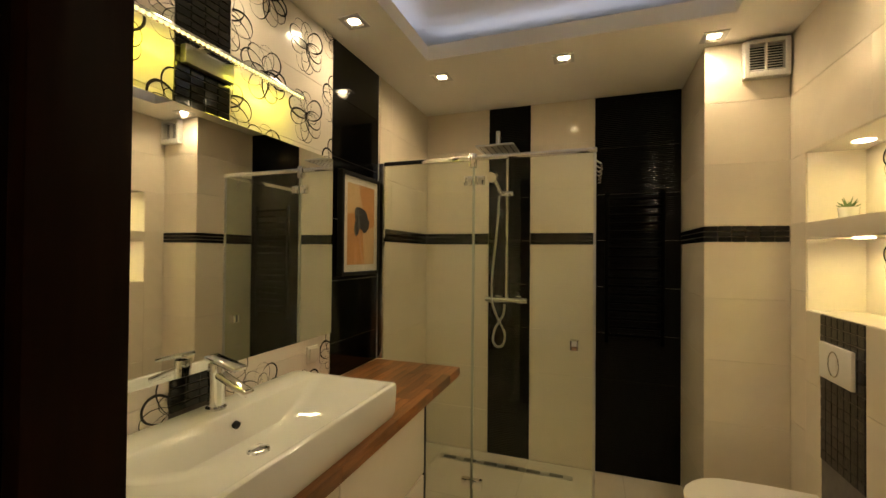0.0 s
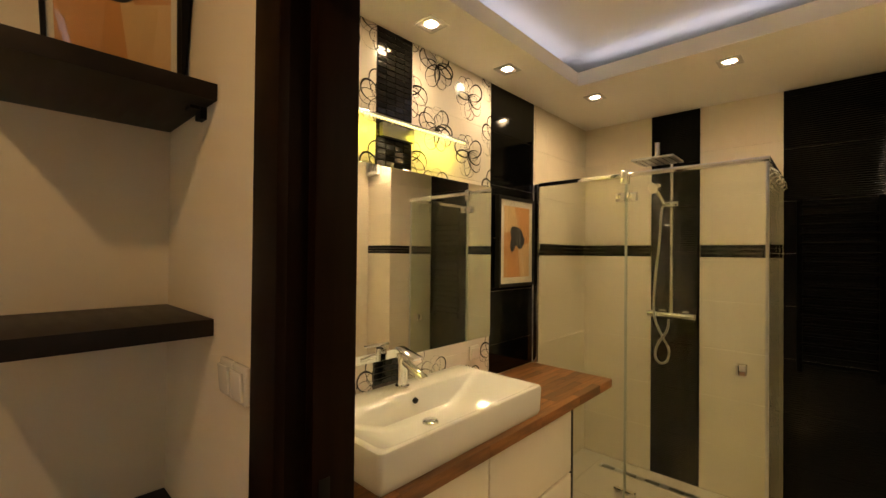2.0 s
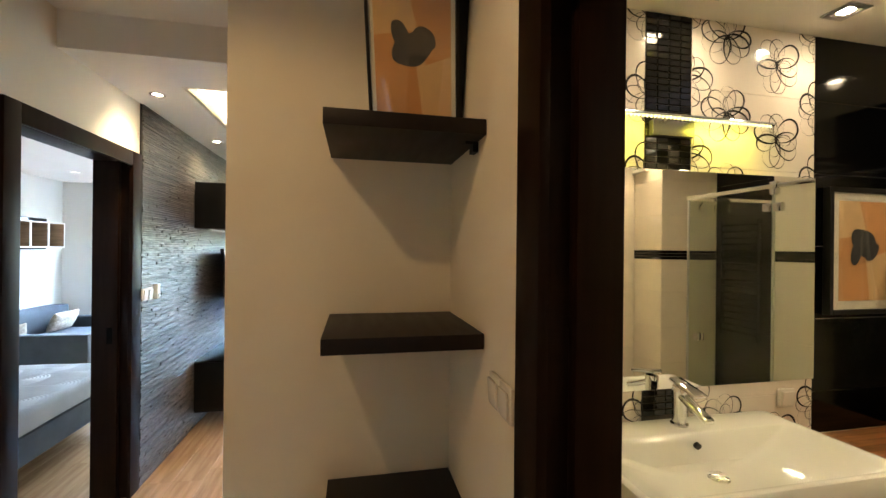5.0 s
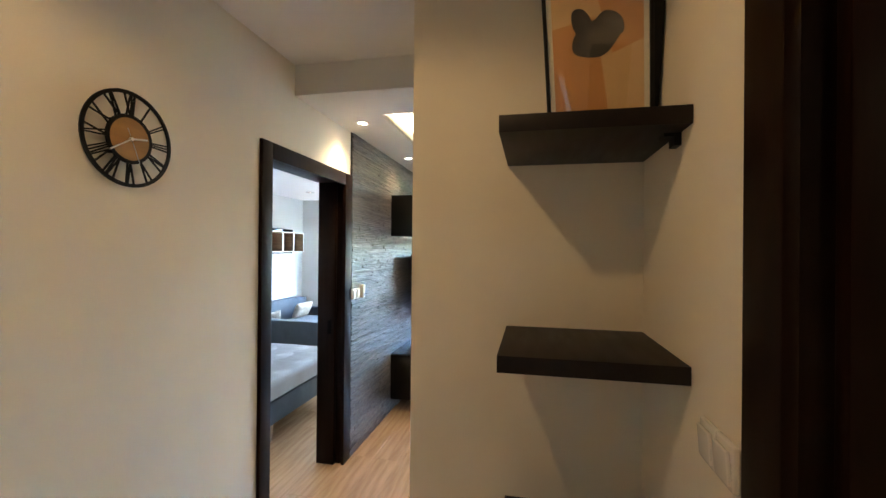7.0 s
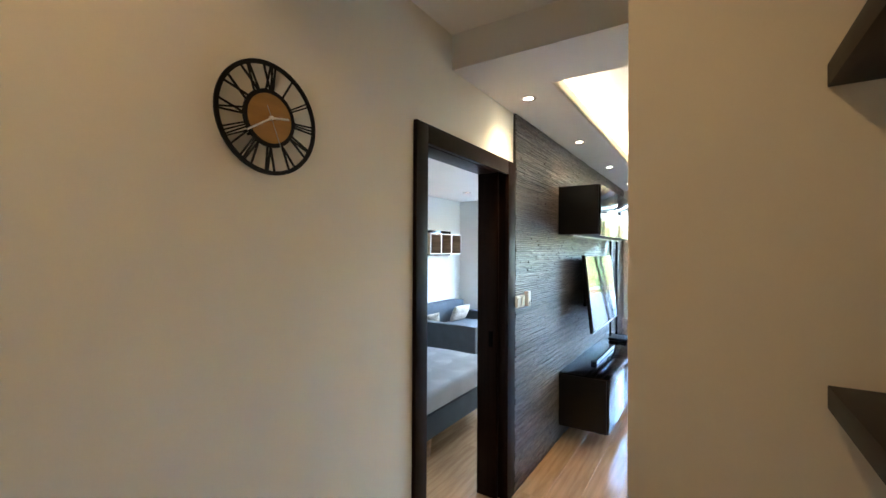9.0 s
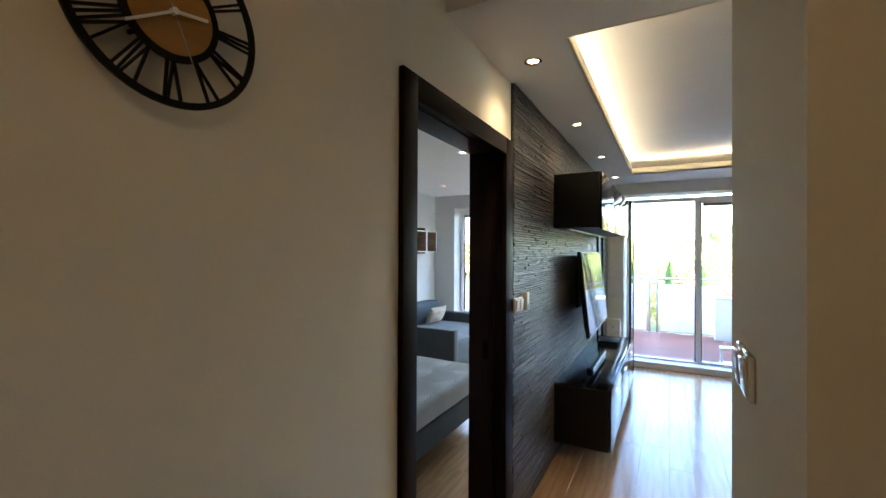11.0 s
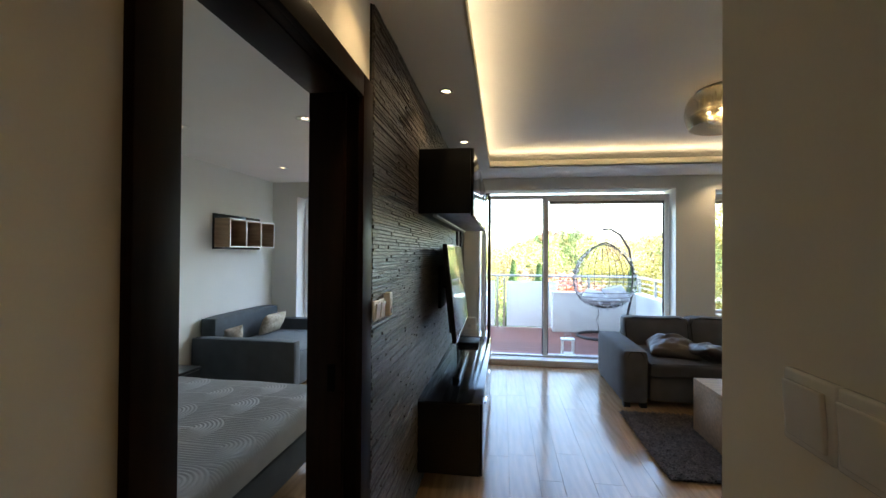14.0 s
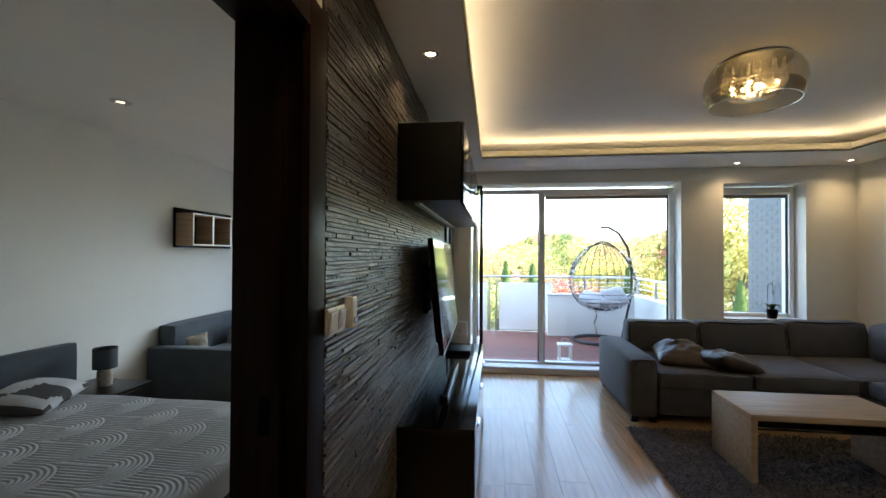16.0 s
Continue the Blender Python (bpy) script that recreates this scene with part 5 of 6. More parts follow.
def mirror_lamp():
    t = thing("mirror_lamp", (-1.0, 1.075, 2.0), "slim chrome bar lamp with yellow LEDs, lit", "wall lamp")
    bar("tube", (-0.978, 0.70, 2.022), (-0.978, 1.45, 2.022), 0.011, M_CHROME, t, n=16)
    for i in range(46):
        y = 0.715 + i * 0.0159
        bm = bmesh.new()
        bmesh.ops.create_icosphere(bm, subdivisions=1, radius=0.0058, matrix=Matrix.Translation((-0.966, y, 2.0135)))
        part("led", bm, M_LED, t)
    block("wall_box", (-1.0595, 0.985, 1.972), (-1.035, 1.165, 2.03), M_GREYMETAL, t, "grey metal mounting box", 0.004)
    for y in (1.02, 1.13):
        block("bracket", (-1.036, y - 0.012, 2.014), (-0.982, y + 0.012, 2.022), M_CHROME, t, bevel=0.001)


def socket(name, x, y, z, normal, w=0.082, h=0.082, gangs=1, label="white plastic wall switch", cat="switch"):
    """A flush switch or socket on a wall that faces along normal, set side by side in one frame each."""
    t = thing(name, (x, y, z), label, cat)
    for i in range(gangs):
        o = (i - (gangs - 1) / 2) * (w + 0.001)
        for nm, d0, d1, s in (("plate", 0.0005, 0.012, 1.0), ("rocker", 0.012, 0.0190, 0.76)):
            bm = bmesh.new()
            cube(bm, (-w * s / 2 + o, -d1, -h * s / 2), (w * s / 2 + o, -d0, h * s / 2))
            soften(bm, 0.0045 if nm == "plate" else 0.0028, 3)
            if nm == "rocker":
                bm.transform(Matrix.Rotation(radians(4.5), 4, "X"))
            ang = math.atan2(normal[0], -normal[1])
            bm.transform(Matrix.Translation((x, y, z)) @ Matrix.Rotation(ang, 4, "Z"))
            part(nm, bm, M_SWITCH, t)
    return t


def artwork(parent, m, w, h, seed, border=0.018, depth=0.028, mat=0.045):
    """A black frame, a white mount and an abstract print of ochre fields with a dark rounded shape."""
    def add(name, lo, hi, material, lab="", bev=0.0015):
        bm = bmesh.new()
        cube(bm, lo, hi)
        if bev:
            soften(bm, bev, 1)
        bm.transform(m)
        return part(name, bm, material, parent, lab)
    for lo, hi in (((-w / 2, 0, 0), (-w / 2 + border, depth, h)), ((w / 2 - border, 0, 0), (w / 2, depth, h)), ((-w / 2 + border, 0, 0), (w / 2 - border, depth, border)), ((-w / 2 + border, 0, h - border), (w / 2 - border, depth, h))):
        add("frame", lo, hi, M_BLACK)
    add("mount", (-w / 2 + border, 0.004, border), (w / 2 - border, depth - 0.008, h - border), M_PAPER, "off-white mount", 0)
    a, b, c, d = -w / 2 + border + mat, w / 2 - border - mat, border + mat, h - border - mat
    f = depth - 0.008
    pr = add("print", (a, f - 0.001, c), (b, f + 0.0006, d), M_PEACH, "peach and ochre abstract print", 0)
    def flat(name, pts, material, lift):
        bm = bmesh.new()
        vs = [bm.verts.new((p[0], f + lift, p[1])) for p in pts]
        bm.faces.new(vs)
        bm.transform(m)
        ob = part(name, bm, material, pr, round_=False)
        return ob
    W, H = b - a, d - c
    flat("colour_field", [(a + W * 0.38, c + 0.001), (b, c + 0.001), (b, c + H * 0.62), (a + W * 0.52, c + H * 0.66), (a + W * 0.44, c + H * 0.3)], M_ORANGE, 0.0012)
    flat("colour_field", [(a, c + H * 0.50), (a + W * 0.34, c + H * 0.44), (a + W * 0.60, d - 0.001), (a, d - 0.001)], M_ORANGE, 0.0012)
    cx, cz = a + W * 0.5, c + H * 0.56
    up = -1 if seed > 1 else 1
    for k, (dx, dz, rx, rz, tilt, wob) in enumerate(((0.0, 0.03, 0.28, 0.20, 0.5, 0.08), (0.16, -0.12, 0.10, 0.20, 0.35, 0.06), (-0.15, -0.10, 0.11, 0.17, 0.85, 0.06))):
        pts = []
        for q in range(36):
            g = 2 * math.pi * q / 36
            p, r = rx * math.cos(g) * (1 + wob * math.sin(2 * g + seed)), rz * math.sin(g) * (1 + wob * math.cos(3 * g + seed))
            pts.append((cx + W * (dx + p * math.cos(tilt) - r * math.sin(tilt)), cz + up * W * (dz + p * math.sin(tilt) + r * math.cos(tilt))))
        flat("dark_shape", pts, M_INK, 0.0020 + 0.0002 * k)
    gl = add("glazing", (-w / 2 + border, f + 0.004, border), (w / 2 - border, f + 0.0055, h - border), M_WINDOW, "clear picture glass", 0)
    gl.visible_shadow = False


counter(), vanity(), washbasin(), faucet(), mirror(), mirror_lamp()
socket("wall_socket", -1.0598, 1.626, 0.958, (1, 0, 0), 0.075, 0.075, 1, "white wall socket among the flower print", "socket")
pic = thing("picture", (-1.05, 2.03, 1.29), "black framed abstract print with white mount, on black tiles", "picture")
artwork(pic, Matrix.Translation((-1.0598, 2.005, 1.290)) @ Matrix.Rotation(radians(90), 4, "Z") @ Matrix.Diagonal((-1, -1, 1, 1)), 0.380, 0.525, 0.4, 0.02, 0.03, 0.035)

# ---- hallway ----


def shelf(z, thick=0.042, bracket=False):
    t = thing("wall_shelf", (-0.99, 0.05, z), "thick black-brown floating corner shelf", "shelf", "shelves in the corner")
    block("board", (-1.1995, -0.166, z - thick), (-0.784, 0.2635, z), M_SHELF, t, bevel=0.0015)
    if bracket:
        bm = bmesh.new()
        cube(bm, (-0.90, 0.248, z - thick - 0.030), (-0.86, 0.2640, z - thick))
        cube(bm, (-0.90, 0.225, z - thick - 0.008), (-0.86, 0.2475, z - thick))
        part("bracket", bm, M_BLACK, t, "small black angle bracket")
    return t


shelf(1.897, 0.042, True), shelf(1.313), shelf(0.737)
leaning = Matrix.Translation((-1.045, 0.105, 1.8975)) @ Matrix.Rotation(radians(90), 4, "Z") @ Matrix.Rotation(radians(13), 4, "X") @ Matrix.Rotation(radians(-4), 4, "Y") @ Matrix.Diagonal((-1, -1, 1, 1))
pic2 = thing("picture", (-1.045, 0.105, 1.898), "black framed abstract print leaning on the shelf", "picture")
artwork(pic2, leaning, 0.285, 0.50, 2.2, 0.010, 0.022, 0.014)
pic3 = thing("picture", (-1.08, 0.19, 1.898), "dark blank frame leaning behind the print", "picture")
for lo, hi in (((-0.085, 0.0, 0.0), (0.07, 0.018, 0.50)),):
    bm = bmesh.new()
    cube(bm, lo, hi)
    soften(bm, 0.002, 1)
    bm.transform(Matrix.Translation((-1.079, 0.178, 1.8975)) @ Matrix.Rotation(radians(90), 4, "Z") @ Matrix.Rotation(radians(12), 4, "X") @ Matrix.Diagonal((-1, -1, 1, 1)))
    part("frame", bm, M_BLACK, pic3)
socket("light_switch", -0.635, 0.2648, 1.195, (0, -1, 0), 0.072, 0.082, 2, "double white plastic light switch beside the shelves")
socket("light_switch", -1.648, -0.5022, 1.262, (0, -1, 0), 0.090, 0.096, 2, "double white plastic light switch on the cream wall")


def clock():
    c = Vector((-0.910, -1.395, 1.927))
    t = thing("wall_clock_round", c, "round black skeleton wall clock with roman numerals and golden centre", "clock")

    def annulus(r0, r1, y0, y1, n=64):
        bm = bmesh.new()
        rings = [[bm.verts.new((c.x + r * math.sin(2 * math.pi * j / n), y, c.z + r * math.cos(2 * math.pi * j / n))) for j in range(n)] for r, y in ((r0, y0), (r1, y0), (r1, y1), (r0, y1))]
        for k in range(4):
            a, b = rings[k], rings[(k + 1) % 4]
            for j in range(n):
                bm.faces.new((a[j], a[(j + 1) % n], b[(j + 1) % n], b[j]))
        return bm
    part("outer_ring", annulus(0.148, 0.160, -1.402, -1.396), M_BLACK, t)
    part("inner_ring", annulus(0.070, 0.082, -1.402, -1.396), M_BLACK, t)
    bm = bmesh.new()
    rod(bm, (c.x, -1.4035, c.z), (c.x, -1.3965, c.z), 0.073, 48)
    part("dial", bm, M_CLOCKWOOD, t, "golden wooden dial")
    strokes = {1: "I", 2: "II", 3: "III", 4: "IV", 5: "V", 6: "VI", 7: "VII", 8: "VIII", 9: "IX", 10: "X", 11: "XI", 12: "XII"}
    for hour, text in strokes.items():
        bm = bmesh.new()
        wide = {"I": 0.008, "V": 0.018, "X": 0.018}
        total = sum(wide[ch] for ch in text)
        u = -total / 2
        lines = []
        for ch in text:
            w = wide[ch]
            m = u + w / 2
            if ch == "I":
                lines.append((m, m))
            elif ch == "V":
                lines += [(u, m), (u + w, m)]
            else:
                lines += [(u, u + w), (u + w, u)]
            u += w
        a = radians(30 * hour)
        rad, tan = Vector((-math.sin(a), 0, math.cos(a))), Vector((-math.cos(a), 0, -math.sin(a)))
        for top, bot in lines:
            p, q = rad * 0.150 + tan * top * 1.25, rad * 0.080 + tan * bot * 0.75
            side = (p - q).normalized().cross(Vector((0, 1, 0))) * 0.0022
            vs = [bm.verts.new(c + e + s + Vector((0, yy, 0))) for yy in (-0.0065, -0.0015) for e, s in ((p, side), (p, -side), (q, -side), (q, side))]
            for f in ((0, 1, 2, 3), (7, 6, 5, 4), (0, 4, 5, 1), (1, 5, 6, 2), (2, 6, 7, 3), (3, 7, 4, 0)):
                bm.faces.new([vs[i] for i in f])
        part("numeral", bm, M_BLACK, t, "black numeral " + text, False)
    for nm, ang, l, tail, w in (("hour_hand", 80, 0.058, 0.0, 0.0032), ("minute_hand", 236, 0.088, 0.0, 0.0026), ("second_hand", 158, 0.082, 0.036, 0.0010)):
        a = radians(ang)
        d = Vector((-math.sin(a), 0, math.cos(a)))
        bm = bmesh.new()
        rod(bm, c + Vector((0, 0.004, 0)) - d * tail, c + Vector((0, 0.004, 0)) + d * l, w, 6)
        part(nm, bm, M_WHITE if nm != "second_hand" else M_STEEL, t)
    bar("hub", (c.x, -1.398, c.z), (c.x, -1.387, c.z), 0.006, M_WHITE, t)
    for a in (45, 135, 225, 315):
        q = Vector((math.sin(radians(a)), 0, math.cos(radians(a)))) * 0.076
        bar("standoff", (c.x + q.x, -1.4195, c.z + q.z), (c.x + q.x, -1.400, c.z + q.z), 0.004, M_BLACK, t)


clock()

# ---- bedroom ----


def bed():
    x0, x1, y0, y1 = -3.99, -2.42, -4.03, -2.10
    t = thing("bed", (-3.2, -3.0, 0), "upholstered slate grey double bed with headboard", "bed")
    bm = bmesh.new()
    plush(bm, (x0, y0, 0.14), (x1, y1, 0.335), 0.025, 0.003, 6)
    part("base", bm, M_BEDSOFA, t)
    bm = bmesh.new()
    plush(bm, (-4.345, -4.125, 0.10), (-2.20, -4.035, 0.752), 0.02, 0.004, 6)
    part("headboard", bm, M_BEDSOFA, t)
    bm = bmesh.new()
    plush(bm, (x0 + 0.03, y0 + 0.02, 0.335), (x1 - 0.03, y1 - 0.03, 0.46), 0.05, 0.004, 6)
    part("mattress", bm, M_CUSHION, t)
    for x, y in ((-2.795, -2.15), (-3.85, -2.15), (-2.55, -3.9), (-3.85, -3.9)):
        bm = bmesh.new()
        rod(bm, (x, y, 0.0), (x, y, 0.145), 0.018, 14, 0.028)
        part("leg", bm, M_TABLE, t, "tapered wooden leg")


def bedspread():
    """A quilted spread with rows of stitched rainbow arcs, rounded over the mattress edge."""
    x0, x1, y0, y1, zt, drop, rad = -4.0, -2.41, -4.0, -2.095, 0.505, 0.15, 0.055
    nx, ny = 520, 560
    bm = bmesh.new()
    rows = []
    for i in range(nx + 1):
        row = []
        for j in range(ny + 1):
            a, b = i / nx, j / ny
            # arc length runs over the edge and down the sides
            def fold(s, lo, hi):
                L = hi - lo
                arc = rad * math.pi / 2
                full = L - 2 * rad + 2 * arc + 2 * (drop - rad)
                d = s * full - (drop - rad)
                if d < 0:
                    return lo, d - rad
                if d < arc:
                    g = d / rad
                    return lo + rad * (1 - math.cos(math.pi / 2 - (math.pi / 2 - g))) , -rad * (1 - math.sin(g))
                if d < arc + L - 2 * rad:
                    return lo + rad + d - arc, 0.0
                d -= arc + L - 2 * rad
                if d < arc:
                    g = d / rad
                    return hi - rad + rad * math.sin(g), -rad * (1 - math.cos(g))
                return hi, -rad - (d - arc)
            X, dz1 = fold(a, x0, x1)
            Y, dz2 = fold(0.06 + 0.94 * b, y0 - 0.09, y1)
            z = zt + min(dz1, dz2)
            u, v = X + 4.0, Y + 3.9
            if dz1 < -rad:
                u += dz1 + rad
            if dz2 < -rad:
                v -= dz2 + rad
            cw, ch, run, turns = 0.34, 0.30, 0.14, 2 * math.pi / 0.0212
            r0 = math.floor(v / ch)
            dv = v - r0 * ch
            c0, c1 = (math.floor((u - cw * (r * 0.5 % 1.0)) / cw) * cw + cw * (r * 0.5 % 1.0) + cw / 2 for r in (r0, r0 + 1))
            d = abs(u - c0) if dv < run else math.hypot(u - c0, dv - run)
            h = math.sin((d if d < 0.168 else abs(u - c1)) * turns)
            z += 0.0015 * h + 0.010 * noise.noise(Vector((u * 2.3, v * 2.3, 0.3)))
            row.append(bm.verts.new((X, Y, z)))
        rows.append(row)
    for i in range(nx):
        for j in range(ny):
            bm.faces.new((rows[i][j], rows[i + 1][j], rows[i + 1][j + 1], rows[i][j + 1]))
    ob = smooth(part("bedspread", bm, M_SPREAD, None), 70)
    tagged(ob, "silver grey bedspread quilted with stitched arcs, over the bed", "bedspread")


def bed_sofa():
    t = thing("small_sofa", (-5.7, -3.5, 0), "slate blue fabric sofa bed by the bedroom window", "sofa")
    bm = bmesh.new()
    plush(bm, (-6.44, -4.05, 0.05), (-5.17, -2.99, 0.42), 0.04, 0.01, 6)
    part("seat", bm, M_BEDSOFA, t)
    for a, b in ((-5.18, -5.045), (-6.58, -6.45)):
        bm = bmesh.new()
        plush(bm, (a, -4.11, 0.04), (b, -2.96, 0.553), 0.022, 0.004, 6)
        part("armrest", bm, M_BEDSOFA, t)
    bm = bmesh.new()
    vs = plush(bm, (-6.45, -4.12, 0.40), (-5.185, -3.93, 0.738), 0.03, 0.008, 6)
    part("backrest", bm, M_BEDSOFA, t)
    for x, y in ((-5.11, -3.0), (-6.5, -3.0), (-5.11, -4.0), (-6.5, -4.0)):
        block("foot", (x - 0.025, y - 0.025, 0), (x + 0.025, y + 0.025, 0.05), M_BLACK, t)


def nightstand():
    t = thing("nightstand", (-4.24, -3.72, 0), "low black-brown bedside table beside the bed", "nightstand")
    x0, x1, y0, y1 = -4.56, -4.03, -4.10, -3.60
    block("top", (x0, y0, 0.395), (x1, y1, 0.418), M_BLACKWOOD, t)
    block("body", (x0 + 0.012, y0, 0.10), (x1 - 0.012, y1 - 0.02, 0.394), M_BLACKWOOD, t)
    for z in (0.105, 0.25):
        block("drawer_front", (x0 + 0.014, y1 - 0.019, z), (x1 - 0.014, y1 - 0.002, z + 0.138), M_BLACKWOOD, t)
    for x in (x0 + 0.03, x1 - 0.03):
        for y in (y0 + 0.03, y1 - 0.05):
            block("leg", (x - 0.02, y - 0.02, 0), (x + 0.02, y + 0.02, 0.10), M_BLACKWOOD, t)


def table_lamp():
    c = Vector((-4.385, -3.85, 0.4185))
    t = thing("table_lamp", c, "small table lamp with teal-grey drum shade and patterned base, unlit", "table lamp")
    bm = bmesh.new()
    lathe(bm, [(0.001, 0), (0.045, 0), (0.05, 0.01), (0.052, 0.06), (0.05, 0.11), (0.042, 0.125), (0.001, 0.125)], c, 28)
    part("base", bm, M_KNIT, t, "pale ceramic base with dotted relief")
    bar("stem", c + Vector((0, 0, 0.12)), c + Vector((0, 0, 0.18)), 0.006, M_STEEL, t)
    bm = bmesh.new()
    lathe(bm, [(0.078, 0.135), (0.078, 0.285), (0.075, 0.285), (0.075, 0.135), (0.078, 0.135)], c, 36)
    part("shade", bm, M_BEDSOFA, t, "teal-grey drum shade")
    bm = bmesh.new()
    tube(bm, [c + Vector((0.077 * math.cos(k * math.pi / 18), 0.077 * math.sin(k * math.pi / 18), 0.284)) for k in range(36)], 0.003, 6, True)
    part("rim", bm, M_BLACK, t)


def cube_shelf():
    t = thing("cube_shelf", (-5.85, -4.13, 1.5), "oak and white three-cube wall shelf on a black board", "wall shelf")
    block("back_board", (-6.28, -4.1295, 1.485), (-5.375, -4.112, 1.892), M_BLACKGLOSS, t, "black back board")
    z0, z1, y0, y1 = 1.508, 1.836, -4.111, -3.92
    xs = [-6.305, -6.0, -5.695, -5.39]
    for i in range(3):
        a, b = xs[i], xs[i + 1]
        for lo, hi in (((a, y0, z0), (b, y1, z0 + 0.014)), ((a, y0, z1 - 0.014), (b, y1, z1)), ((a, y0, z0 + 0.014), (a + 0.014, y1, z1 - 0.014)), ((b - 0.014, y0, z0 + 0.014), (b, y1, z1 - 0.014))):
            block("panel", lo, hi, M_TABLE, t, bevel=0.001)
        for lo, hi in (((a, y1, z0), (b, y1 + 0.003, z0 + 0.014)), ((a, y1, z1 - 0.014), (b, y1 + 0.003, z1)), ((a, y1, z0 + 0.014), (a + 0.014, y1 + 0.003, z1 - 0.014)), ((b - 0.014, y1, z0 + 0.014), (b, y1 + 0.003, z1 - 0.014))):
            block("edging", lo, hi, M_UPVC, t, "white front edging", 0)


bed(), bedspread(), bed_sofa(), nightstand(), table_lamp(), cube_shelf()
cush = thing("cushion", (-3.78, -3.62, 0.5), "black and white patterned cushion on the bed", "cushion")
pc = pillow("cover", (-3.74, -3.66, 0.565), (0.50, 0.40, 0.13), pose(0, 0, 0, -8, 4, 20), M_CUSHION, cush)
pc.data.materials.append(M_INK)
for poly in pc.data.polygons:
    q = Matrix.Rotation(radians(-20), 3, "Z") @ (poly.center - Vector((-3.74, -3.66, 0.565)))
    k = (math.floor((q.x + 1) / 0.16) + math.floor((q.y + q.x * 0.5 + 1) / 0.17)) % 3
    poly.material_index = 1 if k == 0 or abs(q.x) > 0.215 or abs(q.y) > 0.172 else 0
for nm, c, s, r, m, lb in (("cushion", (-6.02, -3.76, 0.565), (0.46, 0.29, 0.13), (66, 0, -3), M_KNIT, "beige knitted cushion propped on the small sofa"), ("cushion", (-5.36, -3.84, 0.53), (0.22, 0.22, 0.10), (70, 10, -30), M_KNIT, "small beige cushion in the sofa corner")):
    th = thing(nm, (c[0], c[1], c[2] - s[1] / 2), lb, "cushion")
    pillow("cover", c, s, pose(0, 0, 0, *r), m, th)
for c, s, r in (((-5.66, 0.83, 0.515), (0.50, 0.46, 0.19), (16, 4, 78)), ((-5.52, 1.15, 0.478), (0.54, 0.44, 0.17), (-4, 22, 104))):
    th = thing("cushion", (c[0], c[1], 0.44), "shiny brown cushion lying on the corner sofa", "cushion", "cushions on the corner sofa")
    pillow("cover", c, s, pose(0, 0, 0, *r), M_SATIN, th, "", 0.05)

# ---- living room, smaller things ----
socket("light_switch", -2.735, -1.396, 1.230, (0, 1, 0), 0.066, 0.080, 2, "double white plastic light switch on the stone cladding")
th = thing("thermostat", (-2.913, -1.396, 1.20), "small white room thermostat on the stone cladding", "thermostat")
block("housing", (-2.885, -1.400, 1.187), (-2.838, -1.370, 1.288), M_WHITE, th, bevel=0.006)
bar("dial", (-2.862, -1.371, 1.212), (-2.862, -1.366, 1.212), 0.012, M_STEEL, th)
rad = thing("radiator", (-6.55, -1.33, 0.1), "white panel radiator by the terrace door", "radiator")
block("panel", (-6.60, -1.40, 0.12), (-6.52, -1.23, 0.62), M_WHITE, rad, bevel=0.012)
for i in range(6):
    block("grille_slat", (-6.595, -1.39 + i * 0.026, 0.621), (-6.525, -1.375 + i * 0.026, 0.626), M_WHITE, rad, bevel=0.001)
bar("valve", (-6.52, -1.315, 0.52), (-6.495, -1.315, 0.52), 0.02, M_STEEL, rad)
for y in (-1.38, -1.26):
    bar("foot", (-6.56, y, 0.0), (-6.56, y, 0.12), 0.012, M_WHITE, rad)
box = thing("media_box", (-5.3, -1.22, 0.572), "flat black media box on the television bench", "media box")
block("case", (-5.42, -1.32, 0.5625), (-5.16, -1.12, 0.590), M_BLACK, box, bevel=0.003)
rem = thing("soundbar", (-4.35, -1.10, 0.572), "slim black soundbar lying on the television bench", "soundbar")
block("case", (-4.75, -1.235, 0.5625), (-3.98, -1.185, 0.602), M_BLACKGLOSS, rem, bevel=0.006)
block("grille", (-4.73, -1.1845, 0.568), (-4.0, -1.183, 0.597), M_GREYMETAL, rem, bevel=0)


